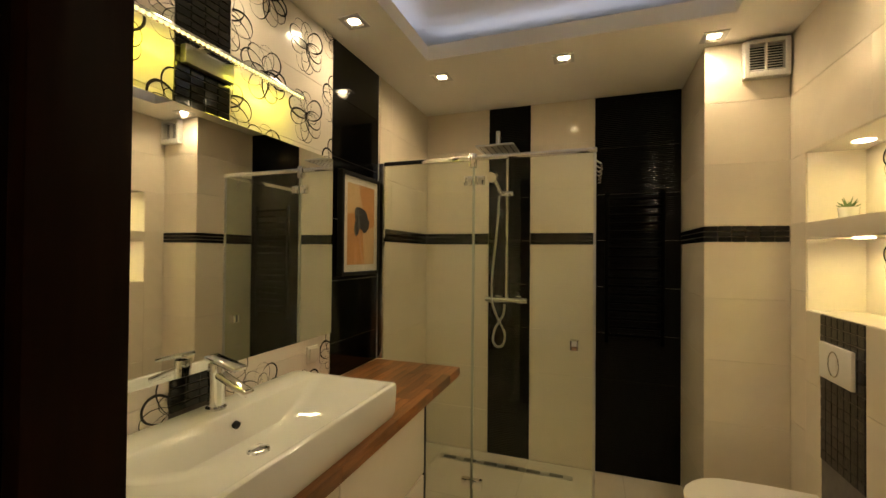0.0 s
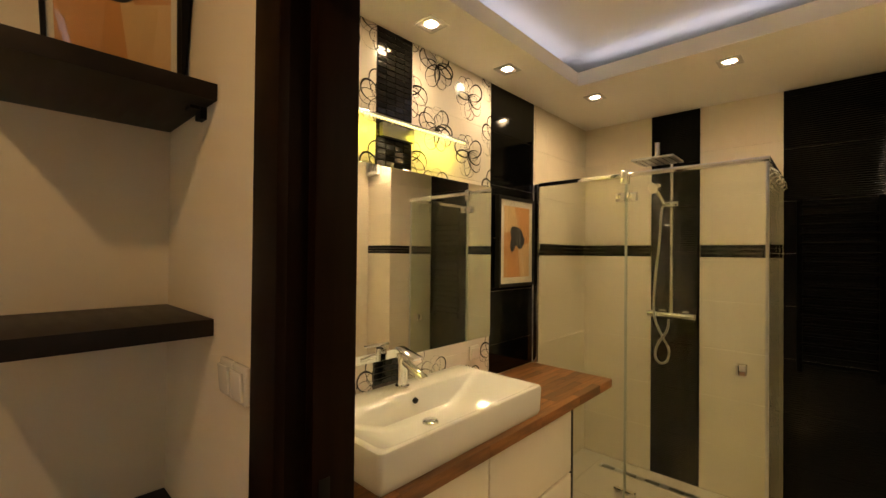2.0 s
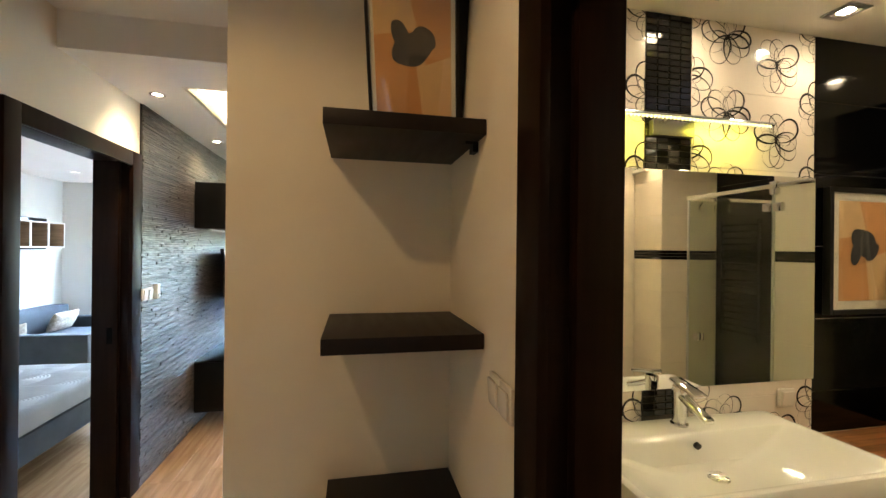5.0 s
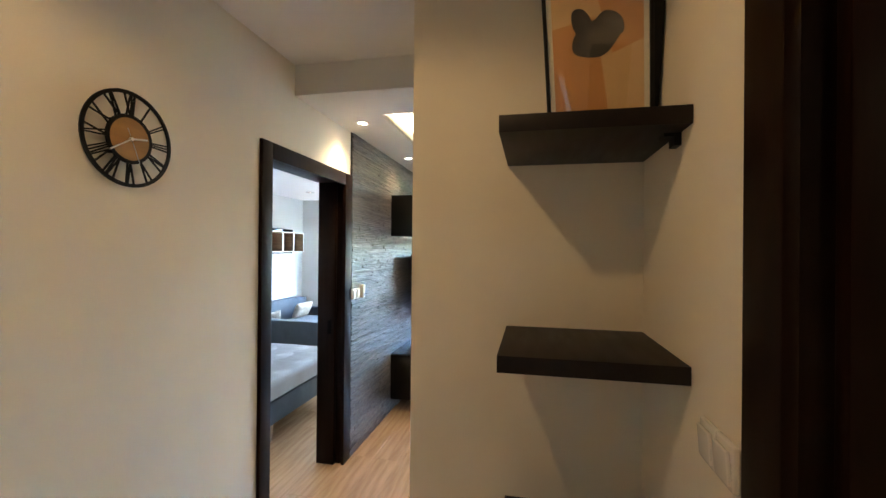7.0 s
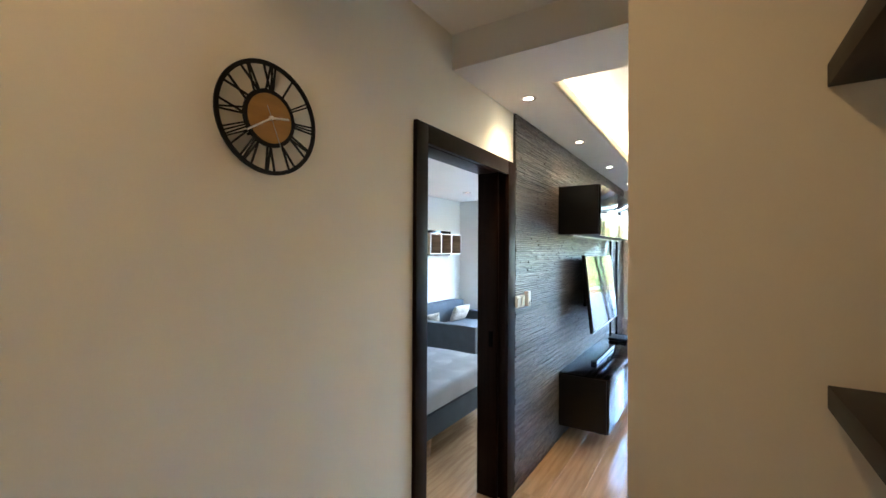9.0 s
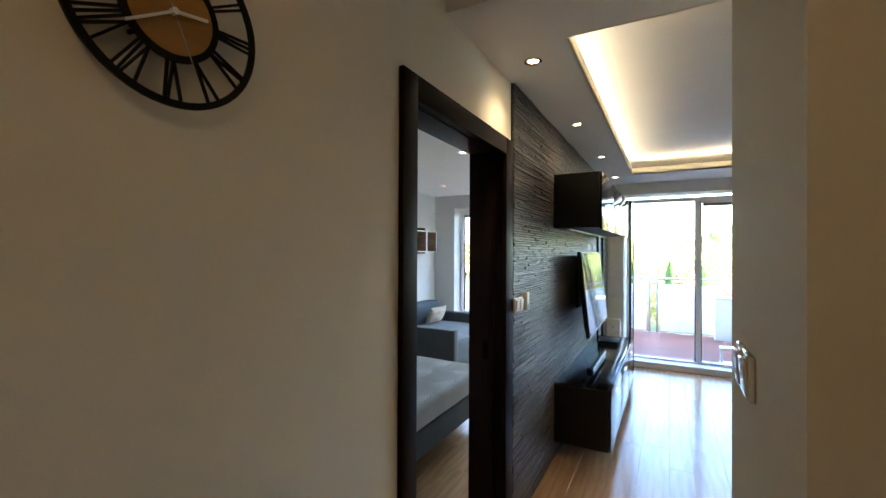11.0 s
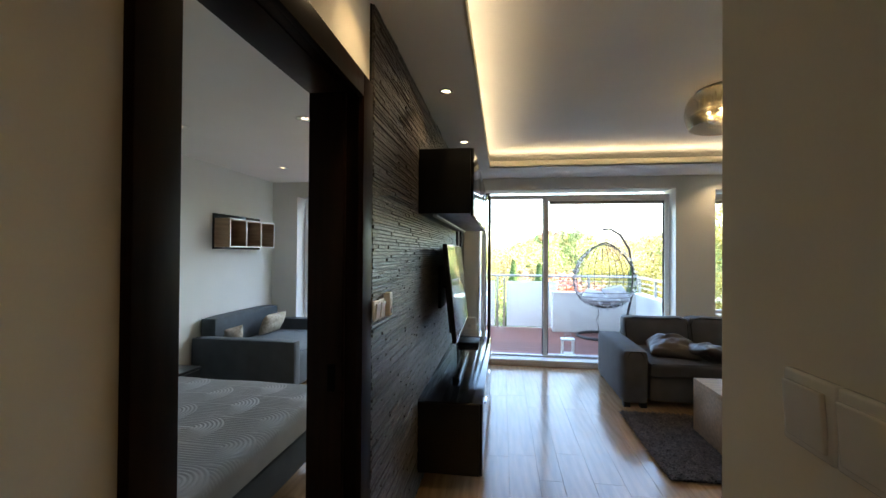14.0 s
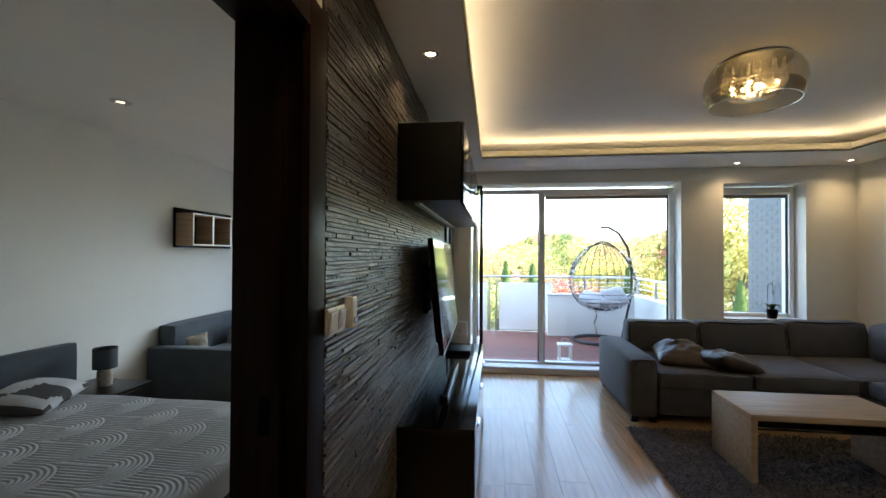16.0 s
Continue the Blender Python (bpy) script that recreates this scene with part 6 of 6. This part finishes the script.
def orchid():
    c = Vector((-6.70, 2.23, 0.7225))
    t = thing("potted_orchid", c, "bloomless orchid with wire hoops on the window sill", "plant")
    bm = bmesh.new()
    lathe(bm, [(0.001, 0), (0.045, 0), (0.06, 0.10), (0.055, 0.10), (0.05, 0.085), (0.001, 0.085)], c, 24)
    part("pot", bm, M_BLACK, t, "dark plant pot")
    for a, l in ((0.2, 0.17), (2.6, 0.15), (3.7, 0.16), (5.6, 0.15), (1.5, 0.10)):
        bm = bmesh.new()
        d, s = Vector((math.cos(a) * 0.5, math.sin(a), 0)), Vector((-math.sin(a), math.cos(a), 0))
        rows = []
        for k in range(7):
            q = k / 6
            w = 0.028 * math.sin(math.pi * (0.12 + 0.86 * q))
            p = c + Vector((0, 0, 0.09)) + d * l * q + Vector((0, 0, 0.07 * math.sin(q * 2.6)))
            rows.append([bm.verts.new(p - s * w + Vector((0, 0, 0.006))), bm.verts.new(p), bm.verts.new(p + s * w + Vector((0, 0, 0.006)))])
        for r1, r2 in zip(rows, rows[1:]):
            bm.faces.new((r1[0], r1[1], r2[1], r2[0]))
            bm.faces.new((r1[1], r1[2], r2[2], r2[1]))
        bmesh.ops.solidify(bm, geom=bm.faces[:], thickness=0.002)
        part("leaf", bm, M_LEAF, t)
    for dy in (-0.045, 0.03):
        pipe("hoop", [c + Vector((0, dy, 0.09)), c + Vector((0, dy, 0.33)), c + Vector((0, dy + 0.012, 0.39)), c + Vector((0, dy + 0.035, 0.40)), c + Vector((0, dy + 0.055, 0.37)), c + Vector((0, dy + 0.06, 0.31)), c + Vector((0, dy + 0.055, 0.09))], 0.003, M_RATTAN, t, n=6)


orchid()

# ---- outside ----
GZ = -3.0
bm = bmesh.new()
cube(bm, (-2500, -2500, GZ - 1), (2500, 2500, GZ))
tagged(part("ground", bm, M_GRASS, None, "", False), "grassy ground falling away below the terrace", "ground", kind="structure")
terrace = structure("pavement_terrace", [((-9.65, -5.5, GZ + 0.01), (-7.052, 5.0, -0.02))], M_RENDER, "raised terrace with red-brown decking")
for i in range(17):
    piece("deck_board", (0.138, 8.0, 0.022), (-7.13 - i * 0.144, -1.2, -0.008), M_DECK, terrace, 0.003)


def parapet():
    t = tagged(block("wall_parapet", (-9.26, 0.04, -0.018), (-9.10, 1.66, 0.725), M_RENDER, None, "", 0.006), "low white rendered terrace parapet", "wall", kind="structure")
    block("return_wall", (-9.099, 1.50, -0.018), (-7.055, 1.66, 0.725), M_RENDER, t, bevel=0.006)
    block("coping", (-9.28, 0.02, 0.726), (-9.08, 1.68, 0.742), M_UPVC, t, bevel=0.003)
    block("coping", (-9.079, 1.48, 0.726), (-7.055, 1.68, 0.742), M_UPVC, t, bevel=0.003)


def railing():
    t = thing("terrace_railing", (-9.45, -2.0, 0), "steel terrace railing with frosted white panels", "railing")
    for y in (-4.4, -3.3, -2.2, -0.99, -0.86):
        block("post", (-9.47, y - 0.02, 0.004), (-9.43, y + 0.02, 0.99), M_STEEL, t, bevel=0.003)
    bar("handrail", (-9.45, -4.6, 1.023), (-9.45, 1.60, 1.023), 0.022, M_STEEL, t)
    for a, b in ((-4.35, -3.35), (-3.25, -2.25), (-2.15, -1.04), (-0.81, 0.16)):
        block("panel", (-9.455, a, 0.03), (-9.445, b, 0.913), M_FROST, t, "frosted white panel", 0.002)
    for z in (0.85, 0.93):
        bar("bar", (-9.45, 0.16, z), (-9.45, 1.60, z), 0.008, M_STEEL, t)
        bar("bar", (-9.45, 1.60, z), (-7.06, 1.60, z), 0.008, M_STEEL, t)
    bar("handrail", (-9.45, 1.60, 1.023), (-7.06, 1.60, 1.023), 0.02, M_STEEL, t)
    for x, y in ((-9.2, 0.7), (-9.2, 1.60), (-8.4, 1.60), (-7.6, 1.60)):
        block("post", (x - 0.02, y - 0.02, 0.742), (x + 0.02, y + 0.02, 1.01), M_STEEL, t, bevel=0.002)
    bar("bar", (-9.2, 0.7, 0.93), (-9.45, 0.7, 0.93), 0.012, M_STEEL, t)


def egg_chair():
    t = thing("hanging_egg_chair", (-8.6, 0.79, 0), "dark wicker hanging egg chair on a curved stand", "hanging chair")
    c = Vector((-8.45, 0.79, 1.09))
    ring = [(-8.72 + 0.38 * math.cos(k * math.pi / 20), 0.80 + 0.38 * math.sin(k * math.pi / 20), 0.03) for k in range(40)]
    pipe("base_ring", ring, 0.025, M_RATTAN, t, closed=True)
    pts = [(-8.72, 1.18, 0.03), (-8.68, 1.22, 0.3), (-8.58, 1.28, 0.75), (-8.50, 1.28, 1.18), (-8.46, 1.20, 1.55), (-8.45, 1.06, 1.78), (-8.45, 0.90, 1.88), (-8.45, 0.78, 1.875)]
    pipe("stand", pts, 0.020, M_RATTAN, t, n=10)
    pipe("chain", [(-8.45, 0.79, 1.87), (-8.45, 0.79, 1.62)], 0.005, M_STEEL, t, n=6)

    def shell(a, b):
        r = 0.49 * math.sin(b) * (1 + 0.14 * math.cos(b))
        return c + Vector((math.cos(a) * r * 0.8, math.sin(a) * r, -0.53 * math.cos(b)))
    for k in range(12):
        a = math.pi / 2 + math.pi * (k + 0.5) / 12
        pipe("rib", [shell(a, math.pi * s / 22) for s in range(0, 23)], 0.006, M_RATTAN, t, n=6)
    for s in range(1, 7):
        b = math.pi * s / 18
        pipe("weave_ring", [shell(2 * math.pi * k / 40, b) for k in range(40)], 0.005, M_RATTAN, t, n=6, closed=True)
    for s in (9, 12):
        b = math.pi * s / 18
        pipe("weave_ring", [shell(math.pi / 2 + math.pi * k / 24, b) for k in range(25)], 0.005, M_RATTAN, t, n=6)
    pipe("front_rim", [c + Vector((0.10, 0.485 * math.sin(2 * math.pi * k / 44) * (1 - 0.20 * math.cos(2 * math.pi * k / 44) - 0.10 * max(0, math.cos(2 * math.pi * k / 44)) ** 2), 0.525 * math.cos(2 * math.pi * k / 44) + 0.03 * max(0, math.cos(2 * math.pi * k / 44)) ** 6)) for k in range(44)], 0.013, M_RATTAN, t, closed=True)
    pipe("cord", [(-8.36, 0.68, 0.58), (-8.35, 0.70, 0.46), (-8.36, 0.66, 0.36), (-8.35, 0.69, 0.26), (-8.36, 0.70, 0.18)], 0.007, M_RATTAN, t, n=6)
    rnd = random.Random(8)
    bm = bmesh.new()
    for k in range(200):
        a = rnd.uniform(0.6, 2 * math.pi - 0.6)
        p = c + Vector((0.12 + rnd.uniform(-0.03, 0.05), 0.485 * math.sin(a) * (1 - 0.14 * math.cos(a)) + rnd.uniform(-0.03, 0.03), 0.525 * math.cos(a) + rnd.uniform(-0.03, 0.03)))
        bmesh.ops.create_icosphere(bm, subdivisions=1, radius=rnd.uniform(0.010, 0.022), matrix=Matrix.Translation(p) @ Matrix.Diagonal((0.6, 1, 1, 1)))
    tagged(part("blossom_garland", bm, M_CUSHION, t, "pale artificial blossoms wound round the rim"), kind="stuff")
    for p, s, r in (((-8.38, 0.62, 0.74), (0.40, 0.36, 0.16), (30, 10, 60)), ((-8.36, 0.97, 0.78), (0.42, 0.36, 0.16), (55, -10, 110)), ((-8.44, 0.80, 0.70), (0.50, 0.48, 0.15), (0, 0, 0))):
        pillow("cushion", p, s, pose(0, 0, 0, *r), M_CUSHION, t, "light grey cushion")


def lantern():
    c = Vector((-7.38, 0.05, 0.003))
    t = thing("lantern", c, "small white wooden garden lantern on the decking", "lantern")
    for dx in (-0.055, 0.055):
        for dy in (-0.075, 0.075):
            block("post", c + Vector((dx - 0.01, dy - 0.01, 0.015)), c + Vector((dx + 0.01, dy + 0.01, 0.20)), M_WHITE, t, bevel=0.001)
    block("base", c + Vector((-0.075, -0.095, 0)), c + Vector((0.075, 0.095, 0.016)), M_WHITE, t)
    block("roof", c + Vector((-0.075, -0.095, 0.20)), c + Vector((0.075, 0.095, 0.225)), M_WHITE, t)
    pipe("handle", [c + Vector((0, -0.05, 0.224)), c + Vector((0, -0.04, 0.29)), c + Vector((0, 0.04, 0.29)), c + Vector((0, 0.05, 0.224))], 0.004, M_STEEL, t, n=6)


def tree(kind, x, y, height, spread, seed, leaves=9000, size=0.15):
    rnd = random.Random(seed)
    base = Vector((x, y, GZ))
    lab = {0: "yellow autumn tree", 1: "lime green tree", 2: "dark green tree", 3: "rust-red autumn tree", 4: "ochre autumn tree"}[kind]
    t = thing("tree", base, lab + " with a loose leafy crown", "tree", "trees beyond the terrace")
    bm = bmesh.new()
    top = base + Vector((rnd.uniform(-.3, .3), rnd.uniform(-.3, .3), height * 0.75))
    tube(bm, [base - Vector((0, 0, 0.1)), base + (top - base) * 0.3 + Vector((0.1, 0.05, 0)), base + (top - base) * 0.65, top], 0.10, 7)
    for v in bm.verts:
        k = (v.co.z - GZ) / height
        ax = base + (top - base) * min(1, max(0, k / 0.75))
        v.co = ax + (v.co - ax) * (1.4 - 1.4 * k)
    part("trunk", bm, M_BARK, t)
    lumps = []
    for i in range(9):
        a, q = rnd.uniform(0, 6.28), rnd.uniform(0.25, 0.9)
        r = spread * (1 - abs(q - 0.5) * 0.9) * rnd.uniform(0.35, 0.75)
        p = base + Vector((r * math.cos(a), r * math.sin(a), height * (0.30 + 0.66 * q)))
        lumps.append((p, spread * rnd.uniform(0.30, 0.52)))
        bm = bmesh.new()
        s = base + (top - base) * rnd.uniform(0.35, 0.9)
        tube(bm, [s, (s + p) / 2 + Vector((0, 0, 0.15)), p], 0.03, 5)
        part("limb", bm, M_BARK, t)
    verts, faces = [], []
    for i in range(leaves):
        p, r = lumps[rnd.randrange(len(lumps))]
        d = Vector((rnd.gauss(0, 1), rnd.gauss(0, 1), rnd.gauss(0, 0.8)))
        o = p + d.normalized() * r * rnd.random() ** 0.45 * rnd.uniform(0.6, 1.25)
        n = Vector((rnd.gauss(0, 1), rnd.gauss(0, 1), rnd.gauss(0, 1))).normalized()
        e = n.orthogonal().normalized()
        f = n.cross(e)
        s = size * rnd.uniform(0.35, 1.0)
        k = len(verts)
        verts += [o + e * s * 0.5, o + f * s * 0.3, o - e * s * 0.5, o - f * s * 0.3]
        faces.append((k, k + 1, k + 2, k + 3))
    me = bpy.data.meshes.new("crown")
    me.from_pydata(verts, [], faces)
    me.materials.append(FOLIAGE[kind])
    cr = new("crown", me)
    cr.parent = t
    cr.matrix_parent_inverse = Matrix.Translation(t.location).inverted()
    tagged(cr, "loose leafy crown", kind="stuff")
    return t


def thuja(x, y, top, seed):
    rnd = random.Random(seed)
    t = thing("thuja", (x, y, GZ), "slim dark green conifer behind the railing", "conifer", "conifers behind the railing")
    bar("trunk", (x, y, GZ - 0.05), (x, y, top - 0.4), 0.05, M_BARK, t)
    verts, faces = [], []
    h = top - GZ
    for i in range(2200):
        q = rnd.random()
        r = 0.42 * (1 - q) ** 0.65 * rnd.uniform(0.5, 1.05)
        a = rnd.uniform(0, 6.283)
        o = Vector((x + r * math.cos(a), y + r * math.sin(a), GZ + 0.1 + h * q))
        e, f = Vector((math.cos(a) * 0.4, math.sin(a) * 0.4, 1)).normalized(), Vector((-math.sin(a), math.cos(a), rnd.uniform(-.5, .5))).normalized()
        s = rnd.uniform(0.07, 0.16)
        k = len(verts)
        verts += [o - e * s * 0.5, o + f * s * 0.4, o + e * s * 0.7, o - f * s * 0.4]
        faces.append((k, k + 1, k + 2, k + 3))
    me = bpy.data.meshes.new("foliage")
    me.from_pydata(verts, [], faces)
    me.materials.append(FOLIAGE[2])
    cr = new("foliage", me)
    cr.parent = t
    cr.matrix_parent_inverse = Matrix.Translation(t.location).inverted()
    tagged(cr, kind="stuff")


parapet(), railing(), egg_chair(), lantern()
for x, y, top, seed in ((-11.0, -0.64, 1.13, 1), (-11.0, -0.05, 1.06, 2), (-11.2, 2.05, 1.0, 3), (-11.0, 5.0, 0.98, 4), (-11.1, 4.3, 0.75, 5), (-11, -2.2, 1.0, 6)):
    thuja(x, y, top, seed)
for kind, x, y, h, sp, seed in ((0, -24, 4.5, 6.0, 2.6, 11), (1, -28, 3.4, 7.2, 3.2, 12), (3, -17, 2.0, 4.9, 1.6, 13), (0, -19, 4.4, 5.4, 1.8, 14), (4, -26, 0.2, 6.2, 2.8, 15), (1, -20, -1.5, 5.0, 1.7, 16),
                                (1, -32, -1.5, 6.5, 3.2, 17), (0, -30, -4.5, 6.2, 3.0, 18), (1, -22, 10.5, 7.5, 2.8, 19), (0, -17, 7.6, 7.0, 2.2, 20), (0, -15, 6.4, 5.2, 1.4, 21), (0, -14.5, 9.2, 6.8, 1.9, 22),
                                (4, -34, 7.5, 6.6, 3.4, 23), (1, -38, 2.0, 7.0, 3.8, 24), (0, -40, -3.0, 7.0, 3.8, 25), (2, -44, 6.0, 7.6, 4.0, 26), (4, -42, 11.0, 7.4, 4.0, 27), (1, -46, -8, 7.4, 4.2, 28), (0, -22, -6.0, 5.4, 2.2, 29), (1, -20, 13, 7.5, 2.8, 30)):
    tree(kind, x, y, h * (0.74 if y < 5.5 else 1.0), sp, seed)


def woods():
    """Far wooded hills, one sheet of ragged clumps."""
    rnd = random.Random(77)
    verts, faces = [], []
    for i in range(5200):
        a = rnd.uniform(-0.62, 0.62)
        d = rnd.uniform(75, 120)
        hgt = 4.2 + 1.6 * math.sin(a * 7.0) + 1.2 * math.sin(a * 19 + 1)
        o = Vector((-d * math.cos(a), d * math.sin(a) + 5, GZ + rnd.uniform(0, 1) ** 0.8 * hgt * 1.4))
        for k2 in range(2):
            n = Vector((rnd.gauss(0, 1), rnd.gauss(0, 1), rnd.gauss(0, 1))).normalized()
            e = n.orthogonal().normalized()
            f, s, k = n.cross(e), rnd.uniform(0.5, 1.5), len(verts)
            verts += [o + e * s, o + f * s * 0.7, o - e * s, o - f * s * 0.7]
            faces.append((k, k + 1, k + 2, k + 3))
    me = bpy.data.meshes.new("far_woods")
    me.from_pydata(verts, [], faces)
    for m in FOLIAGE:
        me.materials.append(m)
    for p in me.polygons:
        p.material_index = (p.index // 160) % 5
    tagged(new("far_woods", me), "far autumn woods on the skyline", "woods", kind="stuff")


woods()
# grey brick wing of the house beside the small window, and the red louvres by the bedroom window
wing = structure("wall_brick_wing", [((-9.05, 3.31, GZ + 0.01), (-7.052, 3.8, 5.5))], M_DGROUT, "grey clinker brick wing of the house")
for j in range(42):
    z = 0.1 + j * 0.071
    x0 = -9.05
    while x0 < -7.06:
        x1 = min(x0 + (0.12 if x0 == -9.05 and j % 2 else 0.245), -7.06)
        piece("brick", (x1 - x0 - 0.009, 0.012, 0.063), ((x0 + x1) / 2, 3.3045, z), M_GREYBRICK, wing, 0.002)
        x0 = x1
lou = thing("red_louvre_screen", (-7.4, -3.4, 0.6), "red painted louvre screen outside the bedroom window", "louvre screen")
for i in range(17):
    bm = bmesh.new()
    cube(bm, (-0.03, -0.5, -0.028), (0.03, 0.5, 0.028))
    soften(bm, 0.006, 1)
    bm.transform(Matrix.Translation((-7.55, -3.35, 0.78 + i * 0.075)) @ Matrix.Rotation(radians(-25), 4, "Y"))
    part("slat", bm, M_RED, lou)
for y in (-3.86, -2.84):
    block("post", (-7.58, y - 0.02, 0.0), (-7.52, y + 0.02, 2.05), M_RED, lou)

# ---- floor boards and stone cladding, piece by piece ----
floor = structure("floor", [((-6.64, -4.125, -0.0139), (1.595, 3.06, -0.0105))], M_DGROUT, "oak laminate floor running through hallway, living room and bedroom")


def boards(x0, x1, y0, y1, seed, w=0.192, l=1.285):
    rnd = random.Random(seed)
    y = y0
    while y < y1 - 0.01:
        b = min(y + w, y1)
        x = x0 - rnd.uniform(0, l)
        while x < x1:
            a, c = max(x, x0), min(x + l, x1)
            if c - a > 0.02:
                piece("plank", (c - a - 0.0006, b - y - 0.0006, 0.0105), ((a + c) / 2, (y + b) / 2, -0.0053), M_OAK, floor, 0.0007)
            x += l
        y += w


boards(-6.65, -1.924, -0.502, 3.065, 1)
boards(-6.65, 1.6, -1.42, -0.502, 2)
boards(-1.2, 1.6, -0.502, 0.265, 3)
boards(-6.62, -1.6, -4.13, -1.60, 4)
boards(-2.66, -1.66, -1.60, -1.42, 5, 0.18)
boards(-0.50, 0.50, 0.265, 0.415, 6, 0.15)
# boards in the added, unseen opening
boards(0.70, 1.55, 0.265, 0.415, 7, 0.15)

# near-black backing puts shade into the gaps between the stones
cladding = tagged(block("trim_stone_cladding", (-6.64, -1.4198, 0.0), (-2.69, -1.4125, SOFFIT_Z), M_RUBBER_SHADE, None, "", 0), "dark slate ledger stone cladding on the television wall", "cladding", kind="structure")
rnd = random.Random(31)
vs_all, fs_all = [], []
made, z = 0, 0.0
STONES = {}
while z < SOFFIT_Z - 0.004:
    h = rnd.choice((0.011, 0.013, 0.014, 0.016))
    h = min(h, SOFFIT_Z - z)
    x = -2.692
    while x > -6.63:
        l = rnd.choice((0.08, 0.14, 0.20, 0.28, 0.40))
        e = max(x - l, -6.64)
        d = rnd.choice((0.008, 0.0095, 0.011, 0.0125, 0.015))
        mid = ((x + e) / 2, z + h / 2)
        d = 0.006 if (-2.83 < e and x > -2.84 and abs(mid[1] - 1.230) < 0.05) else d
        if x > -2.80 and made < 300:
            key = (l if x - e > l - 0.001 else round(x - e, 3), h, d, rnd.randrange(3))
            if key not in STONES:
                bm = bmesh.new()
                cube(bm, (-key[0] / 2 + 0.0008, 0, -h / 2 + 0.0017), (key[0] / 2 - 0.0008, d, h / 2 - 0.0017))
                es = [ed for ed in bm.edges if abs(ed.verts[0].co.x - ed.verts[1].co.x) > 0.01]
                bmesh.ops.subdivide_edges(bm, edges=es, cuts=3)
                for v in bm.verts:
                    if v.co.y > d * 0.5:
                        v.co += Vector((0, rnd.uniform(-0.0016, 0.0016), rnd.uniform(-0.0008, 0.0006)))
                STONES[key] = mesh_of("stone", bm, M_STONE)
            ob = new("stone", STONES[key])
            ob.location = (mid[0], -1.4125, mid[1])
            ob.parent = cladding
            made += 1
        else:
            n = max(2, round((x - e) / 0.03)) if x > -4.2 else 4
            k = len(vs_all)
            for i in range(n + 1):
                xx = x + (e - x) * i / n
                j1, j2 = rnd.uniform(-0.0016, 0.0016), rnd.uniform(-0.0016, 0.0016)
                q1, q2 = rnd.uniform(0, 0.001), rnd.uniform(0, 0.001)
                vs_all += [(xx, -1.4124, z + 0.0017), (xx, -1.4125 + d + j1, z + 0.0017 + q1), (xx, -1.4125 + d + j2, z + h - 0.0017 - q2), (xx, -1.4124, z + h - 0.0017)]
            for i in range(n):
                a = k + 4 * i
                fs_all += [(a + m, a + m + 1, a + m + 5, a + m + 4) for m in range(3)]
            fs_all += [(k, k + 1, k + 2, k + 3), (k + 4 * n + 3, k + 4 * n + 2, k + 4 * n + 1, k + 4 * n)]
        x = e
    z += h
me = bpy.data.meshes.new("far_stones")
me.from_pydata(vs_all, [], fs_all)
M_STONEJ = by_island(surf("slate_ledger_stone_far", (0.094, 0.074, 0.061), 0.33, var=0.30, scale=30, fine=120, bump=0.8, depth=0.004, stretch=(0.45, 1, 1.6), spec=0.7), 0.50, 1.65)
me.materials.append(M_STONEJ)
fs = new("far_stones", me)
fs.parent = cladding
tagged(fs, "slate strips", kind="stuff")
